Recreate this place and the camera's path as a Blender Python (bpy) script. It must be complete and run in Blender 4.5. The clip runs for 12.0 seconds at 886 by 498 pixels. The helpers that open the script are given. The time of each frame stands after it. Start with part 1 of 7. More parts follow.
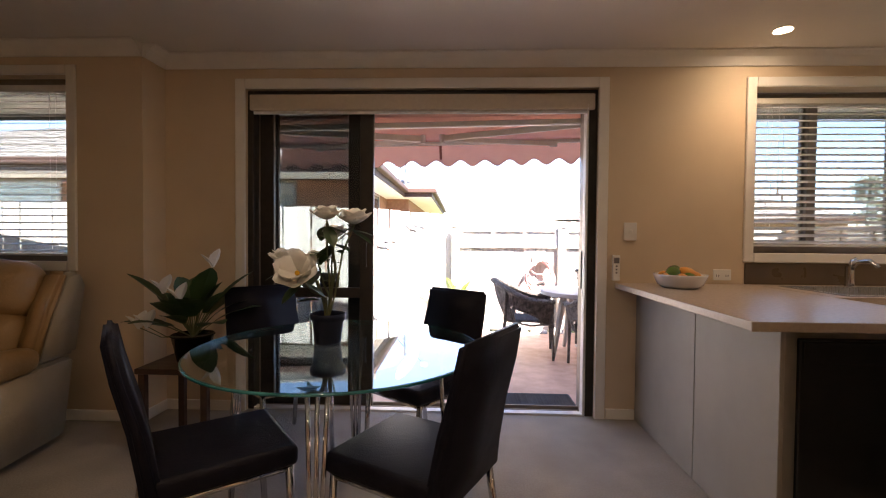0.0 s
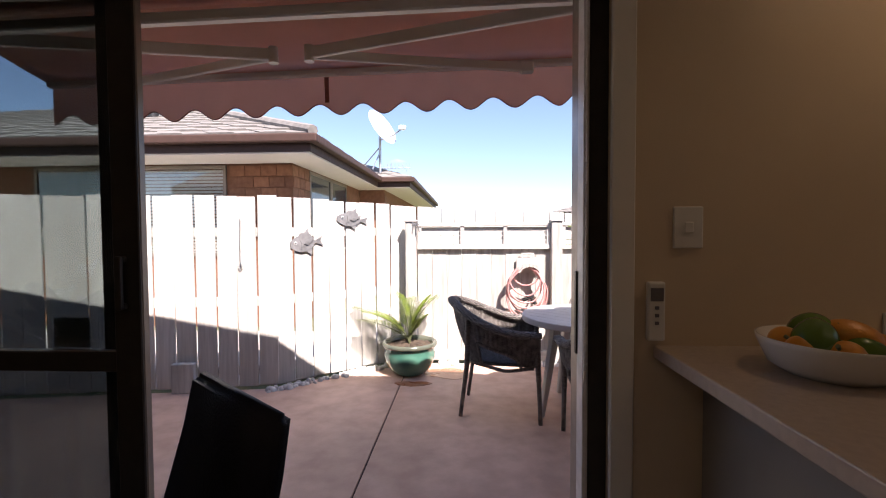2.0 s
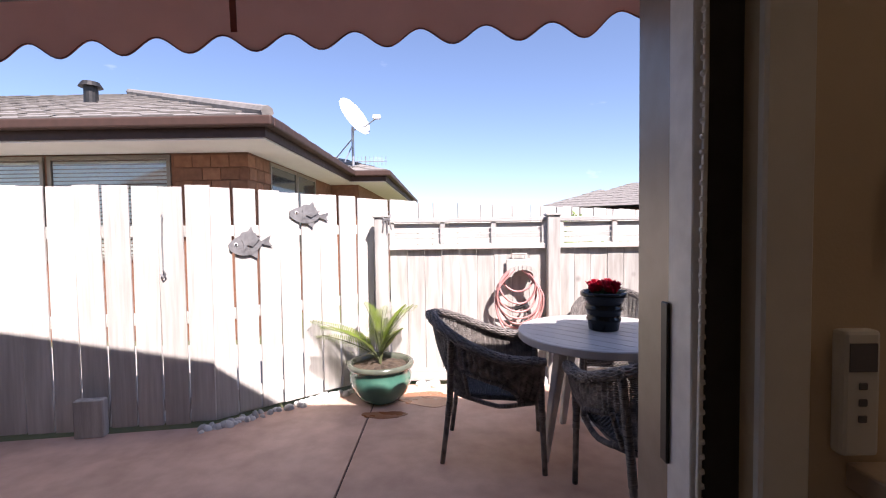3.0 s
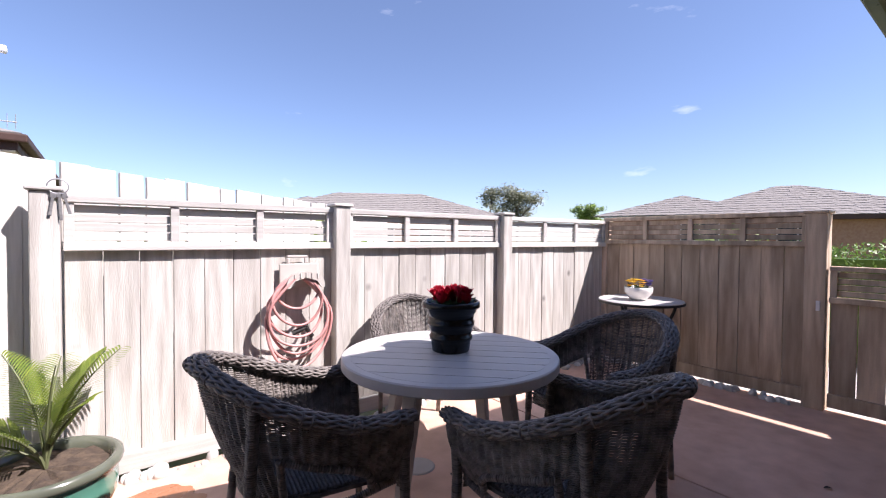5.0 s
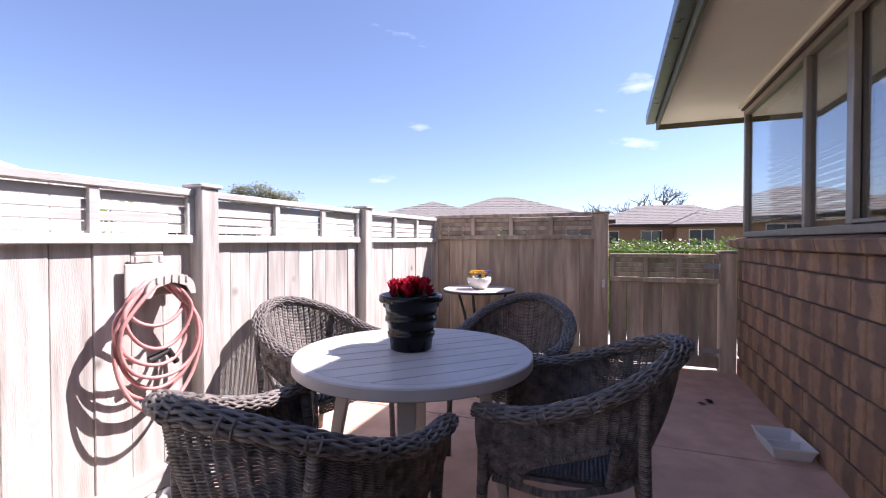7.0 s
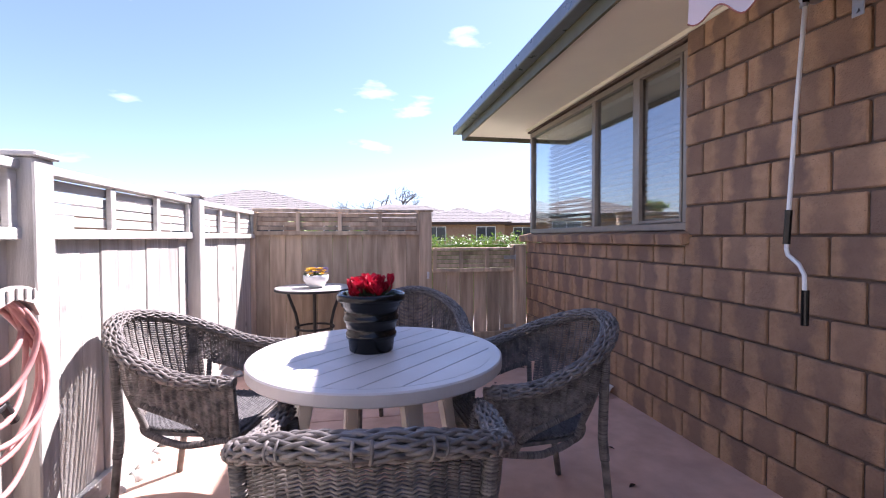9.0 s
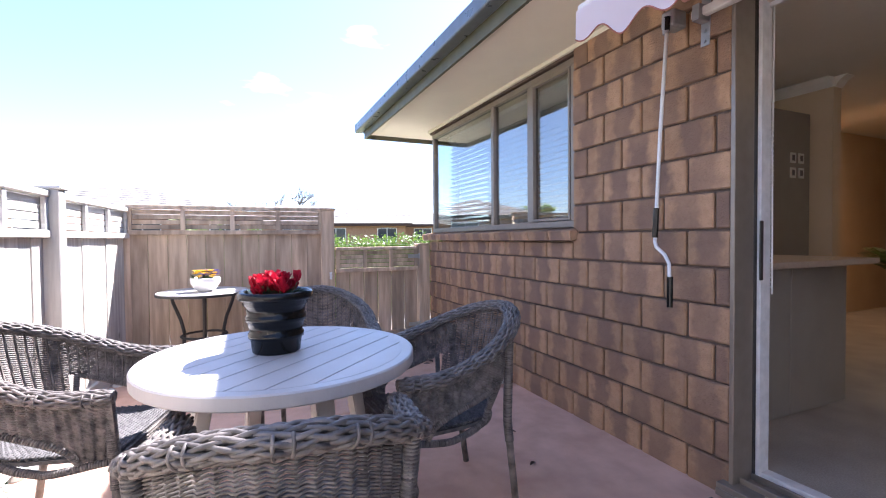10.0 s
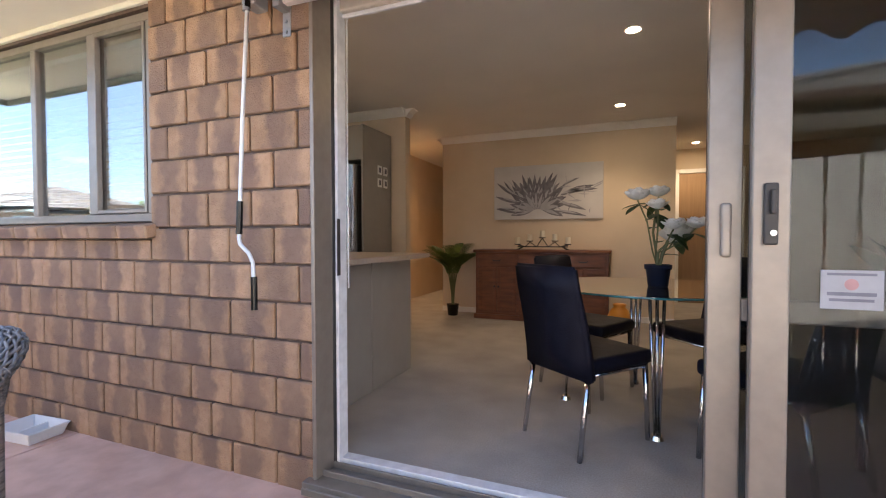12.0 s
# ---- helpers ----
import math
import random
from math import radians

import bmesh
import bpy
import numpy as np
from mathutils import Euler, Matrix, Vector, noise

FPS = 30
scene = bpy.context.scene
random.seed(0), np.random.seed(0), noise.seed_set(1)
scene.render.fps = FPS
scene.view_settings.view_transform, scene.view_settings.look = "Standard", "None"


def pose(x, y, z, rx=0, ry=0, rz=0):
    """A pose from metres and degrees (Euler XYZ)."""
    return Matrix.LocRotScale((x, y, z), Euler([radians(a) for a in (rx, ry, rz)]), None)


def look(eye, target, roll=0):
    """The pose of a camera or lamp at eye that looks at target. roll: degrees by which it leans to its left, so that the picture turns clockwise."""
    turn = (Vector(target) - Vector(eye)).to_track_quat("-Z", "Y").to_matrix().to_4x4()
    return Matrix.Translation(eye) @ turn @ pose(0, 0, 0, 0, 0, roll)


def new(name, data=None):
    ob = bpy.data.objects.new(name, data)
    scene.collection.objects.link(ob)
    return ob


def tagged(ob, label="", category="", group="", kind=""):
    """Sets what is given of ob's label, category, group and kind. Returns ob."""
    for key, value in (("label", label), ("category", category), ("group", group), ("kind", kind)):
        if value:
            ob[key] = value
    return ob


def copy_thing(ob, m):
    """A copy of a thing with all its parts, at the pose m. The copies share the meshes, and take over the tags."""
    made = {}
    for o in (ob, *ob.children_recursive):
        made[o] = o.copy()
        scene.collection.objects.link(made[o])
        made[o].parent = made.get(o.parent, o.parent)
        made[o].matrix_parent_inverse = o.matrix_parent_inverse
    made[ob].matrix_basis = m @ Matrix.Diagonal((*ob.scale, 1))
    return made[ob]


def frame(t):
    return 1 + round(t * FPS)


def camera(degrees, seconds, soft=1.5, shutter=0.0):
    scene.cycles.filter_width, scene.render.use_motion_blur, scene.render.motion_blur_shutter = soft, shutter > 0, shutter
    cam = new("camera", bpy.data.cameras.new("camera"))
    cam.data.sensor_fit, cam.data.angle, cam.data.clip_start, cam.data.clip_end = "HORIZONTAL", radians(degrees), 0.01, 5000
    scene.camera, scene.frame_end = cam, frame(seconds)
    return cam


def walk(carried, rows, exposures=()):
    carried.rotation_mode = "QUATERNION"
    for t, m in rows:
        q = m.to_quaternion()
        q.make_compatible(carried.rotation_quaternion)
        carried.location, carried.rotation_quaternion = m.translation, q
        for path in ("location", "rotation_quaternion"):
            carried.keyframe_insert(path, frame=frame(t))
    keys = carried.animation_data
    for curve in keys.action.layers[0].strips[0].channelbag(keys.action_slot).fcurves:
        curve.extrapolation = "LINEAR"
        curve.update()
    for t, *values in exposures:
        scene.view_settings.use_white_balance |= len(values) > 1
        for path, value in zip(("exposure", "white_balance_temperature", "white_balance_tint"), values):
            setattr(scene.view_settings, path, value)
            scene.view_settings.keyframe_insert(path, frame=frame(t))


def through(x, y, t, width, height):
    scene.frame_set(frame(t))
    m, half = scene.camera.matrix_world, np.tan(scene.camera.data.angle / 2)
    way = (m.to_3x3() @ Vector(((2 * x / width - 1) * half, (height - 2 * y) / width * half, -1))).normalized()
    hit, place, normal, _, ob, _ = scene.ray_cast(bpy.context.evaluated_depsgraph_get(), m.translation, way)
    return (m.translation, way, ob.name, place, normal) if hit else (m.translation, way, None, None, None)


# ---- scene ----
cam = camera(89.8, 12.0, soft=1.1)
PATH = [
    (0, (0.027, -0.056, 1.197), (-0.048, 1.942, 1.151), 0.5),
    (0.5, (0.277, 0.47, 1.203), (0.175, 2.466, 1.145), 0.2),
    (1, (0.389, 0.864, 1.223), (0.288, 2.86, 1.162), -0.0),
    (1.5, (0.507, 1.285, 1.241), (0.395, 3.281, 1.174), -0.4),
    (2, (0.516, 1.625, 1.242), (0.417, 3.621, 1.171), -0.3),
    (2.5, (0.508, 1.956, 1.237), (0.425, 3.953, 1.166), -0.2),
    (2.7, (0.522, 2.11, 1.239), (0.447, 4.107, 1.163), -0.5),
    (4.5, (0.283, 3.172, 1.202), (1.218, 4.938, 1.134), 1.0),
    (5, (0.178, 3.383, 1.152), (1.394, 4.97, 1.104), 0.4),
    (5.5, (0.153, 3.626, 1.085), (1.554, 5.051, 1.036), 0.3),
    (6, (0.049, 3.82, 1.095), (1.605, 5.076, 1.049), 0.5),
    (6.5, (-0.106, 3.987, 1.09), (1.637, 4.968, 1.055), 0.2),
    (8.5, (-0.424, 4.864, 1.081), (1.575, 4.828, 1.029), -0.1),
    (9, (-0.333, 5.045, 1.083), (1.629, 4.658, 1.03), -0.2),
    (9.5, (-0.311, 5.111, 1.082), (1.591, 4.495, 1.033), -0.5),
    (10, (-0.338, 5.085, 1.055), (1.49, 4.275, 1.007), -0.5),
    (10.5, (-0.425, 5.047, 1.036), (1.232, 3.928, 0.986), -0.4),
    (11, (-0.482, 4.954, 1.035), (0.917, 3.525, 0.985), -0.4),
    (11.5, (-0.475, 4.817, 1.023), (0.607, 3.136, 0.974), -0.4),
    (12, (-0.329, 4.752, 1.033), (0.41, 2.895, 0.982), -0.1),
]
walk(cam, [(t, look(eye, target, roll)) for t, eye, target, roll in PATH],
     exposures=[(0.0, 3.2, 6600, 21), (1.0, 2.25, 6650, 22), (1.6, 1.75, 6550, 22), (2.2, 1.35, 6500, 24), (2.7, 1.25, 6400, 25), (4.3, 1.02, 6150, 24), (6.7, 1.2, 6150, 27), (8.5, 1.4, 6100, 31), (9.5, 1.98, 5950, 25), (10.5, 2.65, 5850, 18), (10.95, 2.98, 5800, 17), (11.3, 2.25, 6000, 15), (11.6, 2.22, 6050, 15), (12.0, 3.05, 6300, 15)])

# ---- world, sun and exposure ----
SUN = Vector((0.46, -0.73, 1.0)).normalized()
world = bpy.data.worlds.new("sky")
scene.world = world
world.use_nodes = True
wt = world.node_tree
for n in list(wt.nodes):
    wt.nodes.remove(n)
sky = wt.nodes.new("ShaderNodeTexSky")
sky.sky_type, sky.sun_disc = "NISHITA", False
sky.sun_elevation = math.asin(SUN.z)
sky.sun_rotation = math.atan2(SUN.x, SUN.y)
sky.altitude, sky.air_density, sky.dust_density, sky.ozone_density = 20, 0.9, 0.45, 3.6
bg = wt.nodes.new("ShaderNodeBackground")
bg.inputs["Strength"].default_value = 0.09
# thin scattered cloud
tc = wt.nodes.new("ShaderNodeTexCoord")
mp = wt.nodes.new("ShaderNodeMapping")
mp.inputs["Scale"].default_value = (2.2, 2.2, 7.0)
cn = wt.nodes.new("ShaderNodeTexNoise")
cn.inputs["Scale"].default_value, cn.inputs["Detail"].default_value = 2.6, 7
cr = wt.nodes.new("ShaderNodeValToRGB")
cr.color_ramp.elements[0].position, cr.color_ramp.elements[1].position = 0.665, 0.98
cr.color_ramp.elements[0].color = (0.028, 0.028, 0.028, 1)
cm = wt.nodes.new("ShaderNodeMix")
cm.data_type = "RGBA"
cm.inputs["B"].default_value = (9.5, 9.7, 10.0, 1)
wo = wt.nodes.new("ShaderNodeOutputWorld")
wt.links.new(tc.outputs["Generated"], mp.inputs["Vector"])
wt.links.new(mp.outputs["Vector"], cn.inputs["Vector"])
wt.links.new(cn.outputs["Fac"], cr.inputs["Fac"])
wt.links.new(cr.outputs["Color"], cm.inputs["Factor"])
wt.links.new(sky.outputs["Color"], cm.inputs["A"])
wt.links.new(cm.outputs["Result"], bg.inputs["Color"])
wt.links.new(bg.outputs["Background"], wo.inputs["Surface"])

sun_data = bpy.data.lights.new("sun", "SUN")
sun_data.energy, sun_data.angle, sun_data.color = 5.0, radians(0.55), (1.0, 0.95, 0.87)
sun = new("sun", sun_data)
sun.matrix_world = look(SUN * 30, (0, 0, 0))

# ---- materials ----
def surf(name, c1, c2=None, scale=6.0, rough=0.6, bump=0.0, bscale=60.0, metal=0.0, stretch=(1, 1, 1), rvar=0.1, rnd=0.0,
         big=0.0, bigscale=1.2, coat=0.0, spec=0.5, island=False, detail=6, knots=0.0):
    """Two colours mixed by noise at one scale, stains at a larger one, and a fine relief."""
    m = bpy.data.materials.new(name)
    m.use_nodes = True
    nt = m.node_tree
    b = nt.nodes["Principled BSDF"]
    c2 = c2 or tuple(v * 0.8 for v in c1)
    tex = nt.nodes.new("ShaderNodeTexCoord")
    mpn = nt.nodes.new("ShaderNodeMapping")
    mpn.inputs["Scale"].default_value = stretch
    nt.links.new(tex.outputs["Object"], mpn.inputs["Vector"])
    vec = mpn.outputs["Vector"]
    if rnd or island:
        src = nt.nodes.new("ShaderNodeNewGeometry") if island else nt.nodes.new("ShaderNodeObjectInfo")
        rv = src.outputs["Random Per Island"] if island else src.outputs["Random"]
        off = nt.nodes.new("ShaderNodeVectorMath")
        off.operation = "MULTIPLY_ADD"
        comb = nt.nodes.new("ShaderNodeCombineXYZ")
        for k in range(3):
            nt.links.new(rv, comb.inputs[k])
        nt.links.new(comb.outputs[0], off.inputs[0])
        off.inputs[1].default_value = (37.0, 53.0, 71.0)
        nt.links.new(vec, off.inputs[2])
        vec = off.outputs[0]
    n1 = nt.nodes.new("ShaderNodeTexNoise")
    n1.inputs["Scale"].default_value, n1.inputs["Detail"].default_value = scale, detail
    nt.links.new(vec, n1.inputs["Vector"])
    rmp = nt.nodes.new("ShaderNodeValToRGB")
    rmp.color_ramp.elements[0].position, rmp.color_ramp.elements[1].position = 0.32, 0.68
    rmp.color_ramp.elements[0].color, rmp.color_ramp.elements[1].color = (*c1, 1), (*c2, 1)
    nt.links.new(n1.outputs["Fac"], rmp.inputs["Fac"])
    col = rmp.outputs["Color"]
    def scaled(colour, fac_out, lo, hi):
        mr = nt.nodes.new("ShaderNodeMapRange")
        mr.inputs["From Min"].default_value, mr.inputs["From Max"].default_value = 0.25, 0.75
        mr.inputs["To Min"].default_value, mr.inputs["To Max"].default_value = lo, hi
        nt.links.new(fac_out, mr.inputs["Value"])
        hs = nt.nodes.new("ShaderNodeHueSaturation")
        nt.links.new(mr.outputs["Result"], hs.inputs["Value"])
        nt.links.new(colour, hs.inputs["Color"])
        return hs.outputs["Color"]
    if big:
        n2 = nt.nodes.new("ShaderNodeTexNoise")
        n2.inputs["Scale"].default_value, n2.inputs["Detail"].default_value = bigscale, 3
        nt.links.new(vec, n2.inputs["Vector"])
        col = scaled(col, n2.outputs["Fac"], 1 - big, 1 + big)
    if rnd:
        col = scaled(col, rv, 1 - rnd, 1 + rnd)
    if knots:
        flat = nt.nodes.new("ShaderNodeVectorMath")
        flat.operation = "MULTIPLY_ADD"
        nt.links.new(tex.outputs["Object"], flat.inputs[0])
        flat.inputs[1].default_value = (1.0, 0.0, 0.8)
        nt.links.new(comb.outputs[0], flat.inputs[2])
        vo = nt.nodes.new("ShaderNodeTexVoronoi")
        vo.inputs["Scale"].default_value = knots
        nt.links.new(flat.outputs[0], vo.inputs["Vector"])
        mk = nt.nodes.new("ShaderNodeMapRange")
        mk.inputs["From Min"].default_value, mk.inputs["From Max"].default_value = 0.02, 0.11
        mk.inputs["To Min"].default_value, mk.inputs["To Max"].default_value = 0.42, 1.0
        nt.links.new(vo.outputs["Distance"], mk.inputs["Value"])
        hk_ = nt.nodes.new("ShaderNodeHueSaturation")
        nt.links.new(mk.outputs["Result"], hk_.inputs["Value"])
        nt.links.new(col, hk_.inputs["Color"])
        col = hk_.outputs["Color"]
    nt.links.new(col, b.inputs["Base Color"])
    rr = nt.nodes.new("ShaderNodeMapRange")
    rr.inputs["To Min"].default_value, rr.inputs["To Max"].default_value = max(0.02, rough - rvar), min(1, rough + rvar)
    nt.links.new(n1.outputs["Fac"], rr.inputs["Value"])
    nt.links.new(rr.outputs["Result"], b.inputs["Roughness"])
    b.inputs["Metallic"].default_value = metal
    b.inputs["Coat Weight"].default_value = coat
    b.inputs["Specular IOR Level"].default_value = spec
    if bump:
        n3 = nt.nodes.new("ShaderNodeTexNoise")
        n3.inputs["Scale"].default_value, n3.inputs["Detail"].default_value = bscale, 4
        nt.links.new(vec, n3.inputs["Vector"])
        bp = nt.nodes.new("ShaderNodeBump")
        bp.inputs["Strength"].default_value, bp.inputs["Distance"].default_value = bump, 0.01
        nt.links.new(n3.outputs["Fac"], bp.inputs["Height"])
        nt.links.new(bp.outputs["Normal"], b.inputs["Normal"])
    return m


def glass(name, tint=(1, 1, 1), rough=0.0, alpha_mix=0.0):
    m = bpy.data.materials.new(name)
    m.use_nodes = True
    nt = m.node_tree
    for n in list(nt.nodes):
        nt.nodes.remove(n)
    out = nt.nodes.new("ShaderNodeOutputMaterial")
    tr = nt.nodes.new("ShaderNodeBsdfTransparent")
    tr.inputs["Color"].default_value = (*tint, 1)
    gl = nt.nodes.new("ShaderNodeBsdfGlossy")
    gl.inputs["Roughness"].default_value = rough
    fr = nt.nodes.new("ShaderNodeLayerWeight")
    pw = nt.nodes.new("ShaderNodeMath")
    pw.operation = "POWER"
    pw.inputs[1].default_value = 4.0
    nt.links.new(fr.outputs["Facing"], pw.inputs[0])
    ad = nt.nodes.new("ShaderNodeMath")
    ad.operation = "MULTIPLY_ADD"
    ad.inputs[1].default_value, ad.inputs[2].default_value = 0.85, alpha_mix
    ad.use_clamp = True
    mx = nt.nodes.new("ShaderNodeMixShader")
    nt.links.new(pw.outputs[0], ad.inputs[0])
    nt.links.new(ad.outputs[0], mx.inputs[0])
    nt.links.new(tr.outputs[0], mx.inputs[1])
    nt.links.new(gl.outputs[0], mx.inputs[2])
    nt.links.new(mx.outputs[0], out.inputs["Surface"])
    return m


def leafy(name, c1, c2, through=0.3, rough=0.45):
    m = surf(name, c1, c2, 9, rough, island=True)
    nt = m.node_tree
    b = nt.nodes["Principled BSDF"]
    out = nt.nodes["Material Output"]
    tl = nt.nodes.new("ShaderNodeBsdfTranslucent")
    for l in nt.links:
        if l.to_node == b and l.to_socket.name == "Base Color":
            nt.links.new(l.from_socket, tl.inputs["Color"])
            break
    mx = nt.nodes.new("ShaderNodeMixShader")
    mx.inputs[0].default_value = through
    nt.links.new(b.outputs[0], mx.inputs[1])
    nt.links.new(tl.outputs[0], mx.inputs[2])
    nt.links.new(mx.outputs[0], out.inputs["Surface"])
    return m


def glow(name, colour, strength):
    m = bpy.data.materials.new(name)
    m.use_nodes = True
    b = m.node_tree.nodes["Principled BSDF"]
    b.inputs["Base Color"].default_value = (*colour, 1)
    b.inputs["Emission Color"].default_value = (*colour, 1)
    b.inputs["Emission Strength"].default_value = strength
    return m


M_WALL = surf("wall paint", (0.66, 0.535, 0.385), (0.62, 0.50, 0.355), 3, 0.75, 0.06, 220, big=0.03)
M_CEIL = surf("ceiling paint", (0.74, 0.70, 0.64), (0.70, 0.665, 0.61), 2, 0.85, 0.04, 260, big=0.02)
M_TRIM = surf("white gloss trim", (0.82, 0.79, 0.73), (0.78, 0.75, 0.70), 8, 0.35, 0.03, 90)
M_CARPET = surf("grey beige carpet", (0.46, 0.42, 0.37), (0.36, 0.33, 0.29), 130, 0.95, 0.7, 320, big=0.15, bigscale=3.2, spec=0.1)
M_PATIO = surf("stained pink concrete", (0.66, 0.445, 0.345), (0.53, 0.345, 0.262), 7, 0.55, 0.16, 150, big=0.15, bigscale=1.3, rvar=0.2, detail=10, spec=0.22)
M_JOINT = surf("joint shadow", (0.10, 0.07, 0.06), (0.07, 0.05, 0.045), 20, 0.9)
def fired_brick(name):
    """Tan brick with a flashed, darker patch over its middle, sand speckle and pitting."""
    m = surf(name, (0.43, 0.268, 0.158), (0.35, 0.212, 0.124), 18, 0.9, 0.6, 120, rnd=0.10, spec=0.2)
    nt = m.node_tree
    b = nt.nodes["Principled BSDF"]
    base = next(l.from_socket for l in nt.links if l.to_node == b and l.to_socket.name == "Base Color")
    tex, info = nt.nodes.new("ShaderNodeTexCoord"), nt.nodes.new("ShaderNodeObjectInfo")
    sep = nt.nodes.new("ShaderNodeSeparateXYZ")
    nt.links.new(tex.outputs["Object"], sep.inputs[0])

    def calc(op, a, c, clamp=False):
        n = nt.nodes.new("ShaderNodeMath")
        n.operation, n.use_clamp = op, clamp
        for k, v in enumerate((a, c)):
            if isinstance(v, (int, float)):
                n.inputs[k].default_value = v
            else:
                nt.links.new(v, n.inputs[k])
        return n.outputs[0]

    def noise(scale, detail, w):
        n = nt.nodes.new("ShaderNodeTexNoise")
        n.noise_dimensions = "4D"
        n.inputs["Scale"].default_value, n.inputs["Detail"].default_value = scale, detail
        nt.links.new(tex.outputs["Object"], n.inputs["Vector"])
        nt.links.new(calc("MULTIPLY", info.outputs["Random"], w), n.inputs["W"])
        return n.outputs["Fac"]

    shift = calc("MULTIPLY", calc("SUBTRACT", info.outputs["Random"], 0.5), 0.07)
    across = calc("DIVIDE", calc("ABSOLUTE", calc("SUBTRACT", sep.outputs["X"], shift), 0), 0.085)
    ragged = calc("ADD", across, calc("MULTIPLY", calc("SUBTRACT", noise(16, 5, 40), 0.5), 1.5))
    patch = calc("SUBTRACT", 1.0, calc("MULTIPLY", calc("SUBTRACT", ragged, 0.55), 2.2, True), True)
    strength = calc("MULTIPLY", patch, calc("ADD", calc("MULTIPLY", noise(3, 1, 90), 1.0), 0.15, True), True)
    speck = calc("MULTIPLY", calc("SUBTRACT", noise(190, 2, 13), 0.60), 6.0, True)
    fac = calc("MAXIMUM", strength, calc("MULTIPLY", speck, 0.75))
    mx = nt.nodes.new("ShaderNodeMix")
    mx.data_type = "RGBA"
    mx.inputs["B"].default_value = (0.165, 0.108, 0.085, 1)
    nt.links.new(fac, mx.inputs["Factor"])
    nt.links.new(base, mx.inputs["A"])
    nt.links.new(mx.outputs["Result"], b.inputs["Base Color"])
    return m


M_BRICK = fired_brick("brown flashed brick")
M_MORTAR = surf("mortar", (0.14, 0.095, 0.07), (0.10, 0.07, 0.052), 30, 0.95, 0.4, 140)
M_BRONZE = surf("bronze aluminium joinery", (0.27, 0.225, 0.18), (0.24, 0.20, 0.16), 20, 0.38, 0.02, 200, metal=0.35)
# dark metal fittings; also the backlit shade put on the door's inner faces
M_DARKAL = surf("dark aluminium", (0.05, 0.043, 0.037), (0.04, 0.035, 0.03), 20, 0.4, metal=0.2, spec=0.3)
M_WHITEAL = surf("white aluminium liner", (0.78, 0.77, 0.76), None, 20, 0.4)
M_GLASS = glass("window glass", (0.90, 0.93, 0.92), 0.0, 0.10)
M_GLASSC = glass("coated window glass", (0.80, 0.84, 0.84), 0.0, 0.24)
M_GLASS2 = glass("tinted door glass", (0.74, 0.78, 0.78), 0.0, 0.035)
M_GLASS3 = glass("smoked door glass", (0.62, 0.65, 0.65), 0.0, 0.03)
M_TABLEGLASS = glass("table glass", (0.80, 0.90, 0.88), 0.0, 0.36)
M_GLASSEDGE = surf("glass edge", (0.03, 0.17, 0.18), (0.02, 0.12, 0.13), 10, 0.1, spec=0.8)
M_SOFFIT = surf("cream soffit", (0.78, 0.72, 0.57), (0.75, 0.69, 0.55), 4, 0.7, 0.03, 90)
M_GUTTER = surf("slate gutter", (0.13, 0.15, 0.16), (0.11, 0.125, 0.135), 10, 0.3, metal=0.2)
M_FASCIA = surf("olive brown fascia", (0.10, 0.095, 0.05), (0.085, 0.08, 0.045), 10, 0.5)
M_WOOD = surf("weathered fence timber", (0.57, 0.545, 0.495), (0.36, 0.335, 0.295), 5, 0.9, 0.3, 70, stretch=(4.5, 4.5, 0.45), rnd=0.08, big=0.18, bigscale=1.2, knots=3.6)
M_WOODH = surf("weathered fence rail timber", (0.58, 0.555, 0.51), (0.47, 0.445, 0.405), 5, 0.9, 0.3, 70, stretch=(0.6, 0.6, 9), rnd=0.10, big=0.10, bigscale=2)
M_PALING = surf("pale paling timber", (0.62, 0.59, 0.54), (0.50, 0.47, 0.42), 5, 0.9, 0.35, 70, stretch=(9, 9, 0.55), rnd=0.10, big=0.12, bigscale=2)
M_GRASS = surf("rough grass", (0.17, 0.17, 0.08), (0.11, 0.13, 0.05), 4, 0.95, 0.6, 30, big=0.25, bigscale=0.4)
M_TILE = surf("concrete roof tile", (0.20, 0.165, 0.145), (0.155, 0.125, 0.11), 7, 0.8, 0.2, 60, rnd=0.12, island=False)
M_TILE2 = surf("pale roof tile", (0.275, 0.252, 0.225), (0.185, 0.170, 0.152), 7, 0.8, 0.2, 60, island=True)
M_NBRICK = surf("orange brick", (0.30, 0.14, 0.075), (0.22, 0.10, 0.055), 12, 0.9, 0.3, 80, rnd=0.15)
M_BROWN = surf("brown gutter paint", (0.075, 0.04, 0.03), (0.06, 0.034, 0.025), 12, 0.6, spec=0.3)
M_BLIND = surf("white blind slat", (0.72, 0.70, 0.66), (0.68, 0.66, 0.62), 12, 0.5)
M_PELMET = surf("cream roller blind cloth", (0.60, 0.53, 0.43), (0.56, 0.49, 0.40), 40, 0.8, 0.1, 300)
M_BENCH = surf("taupe laminate", (0.45, 0.365, 0.29), (0.40, 0.325, 0.26), 60, 0.33, 0.02, 200, spec=0.5)
M_CAB = surf("stone grey cabinet", (0.30, 0.275, 0.24), (0.285, 0.26, 0.225), 6, 0.5, 0.02, 90)
M_STONE = surf("white pebble", (0.66, 0.64, 0.60), (0.45, 0.43, 0.40), 9, 0.7, 0.2, 60, rnd=0.2, island=True)

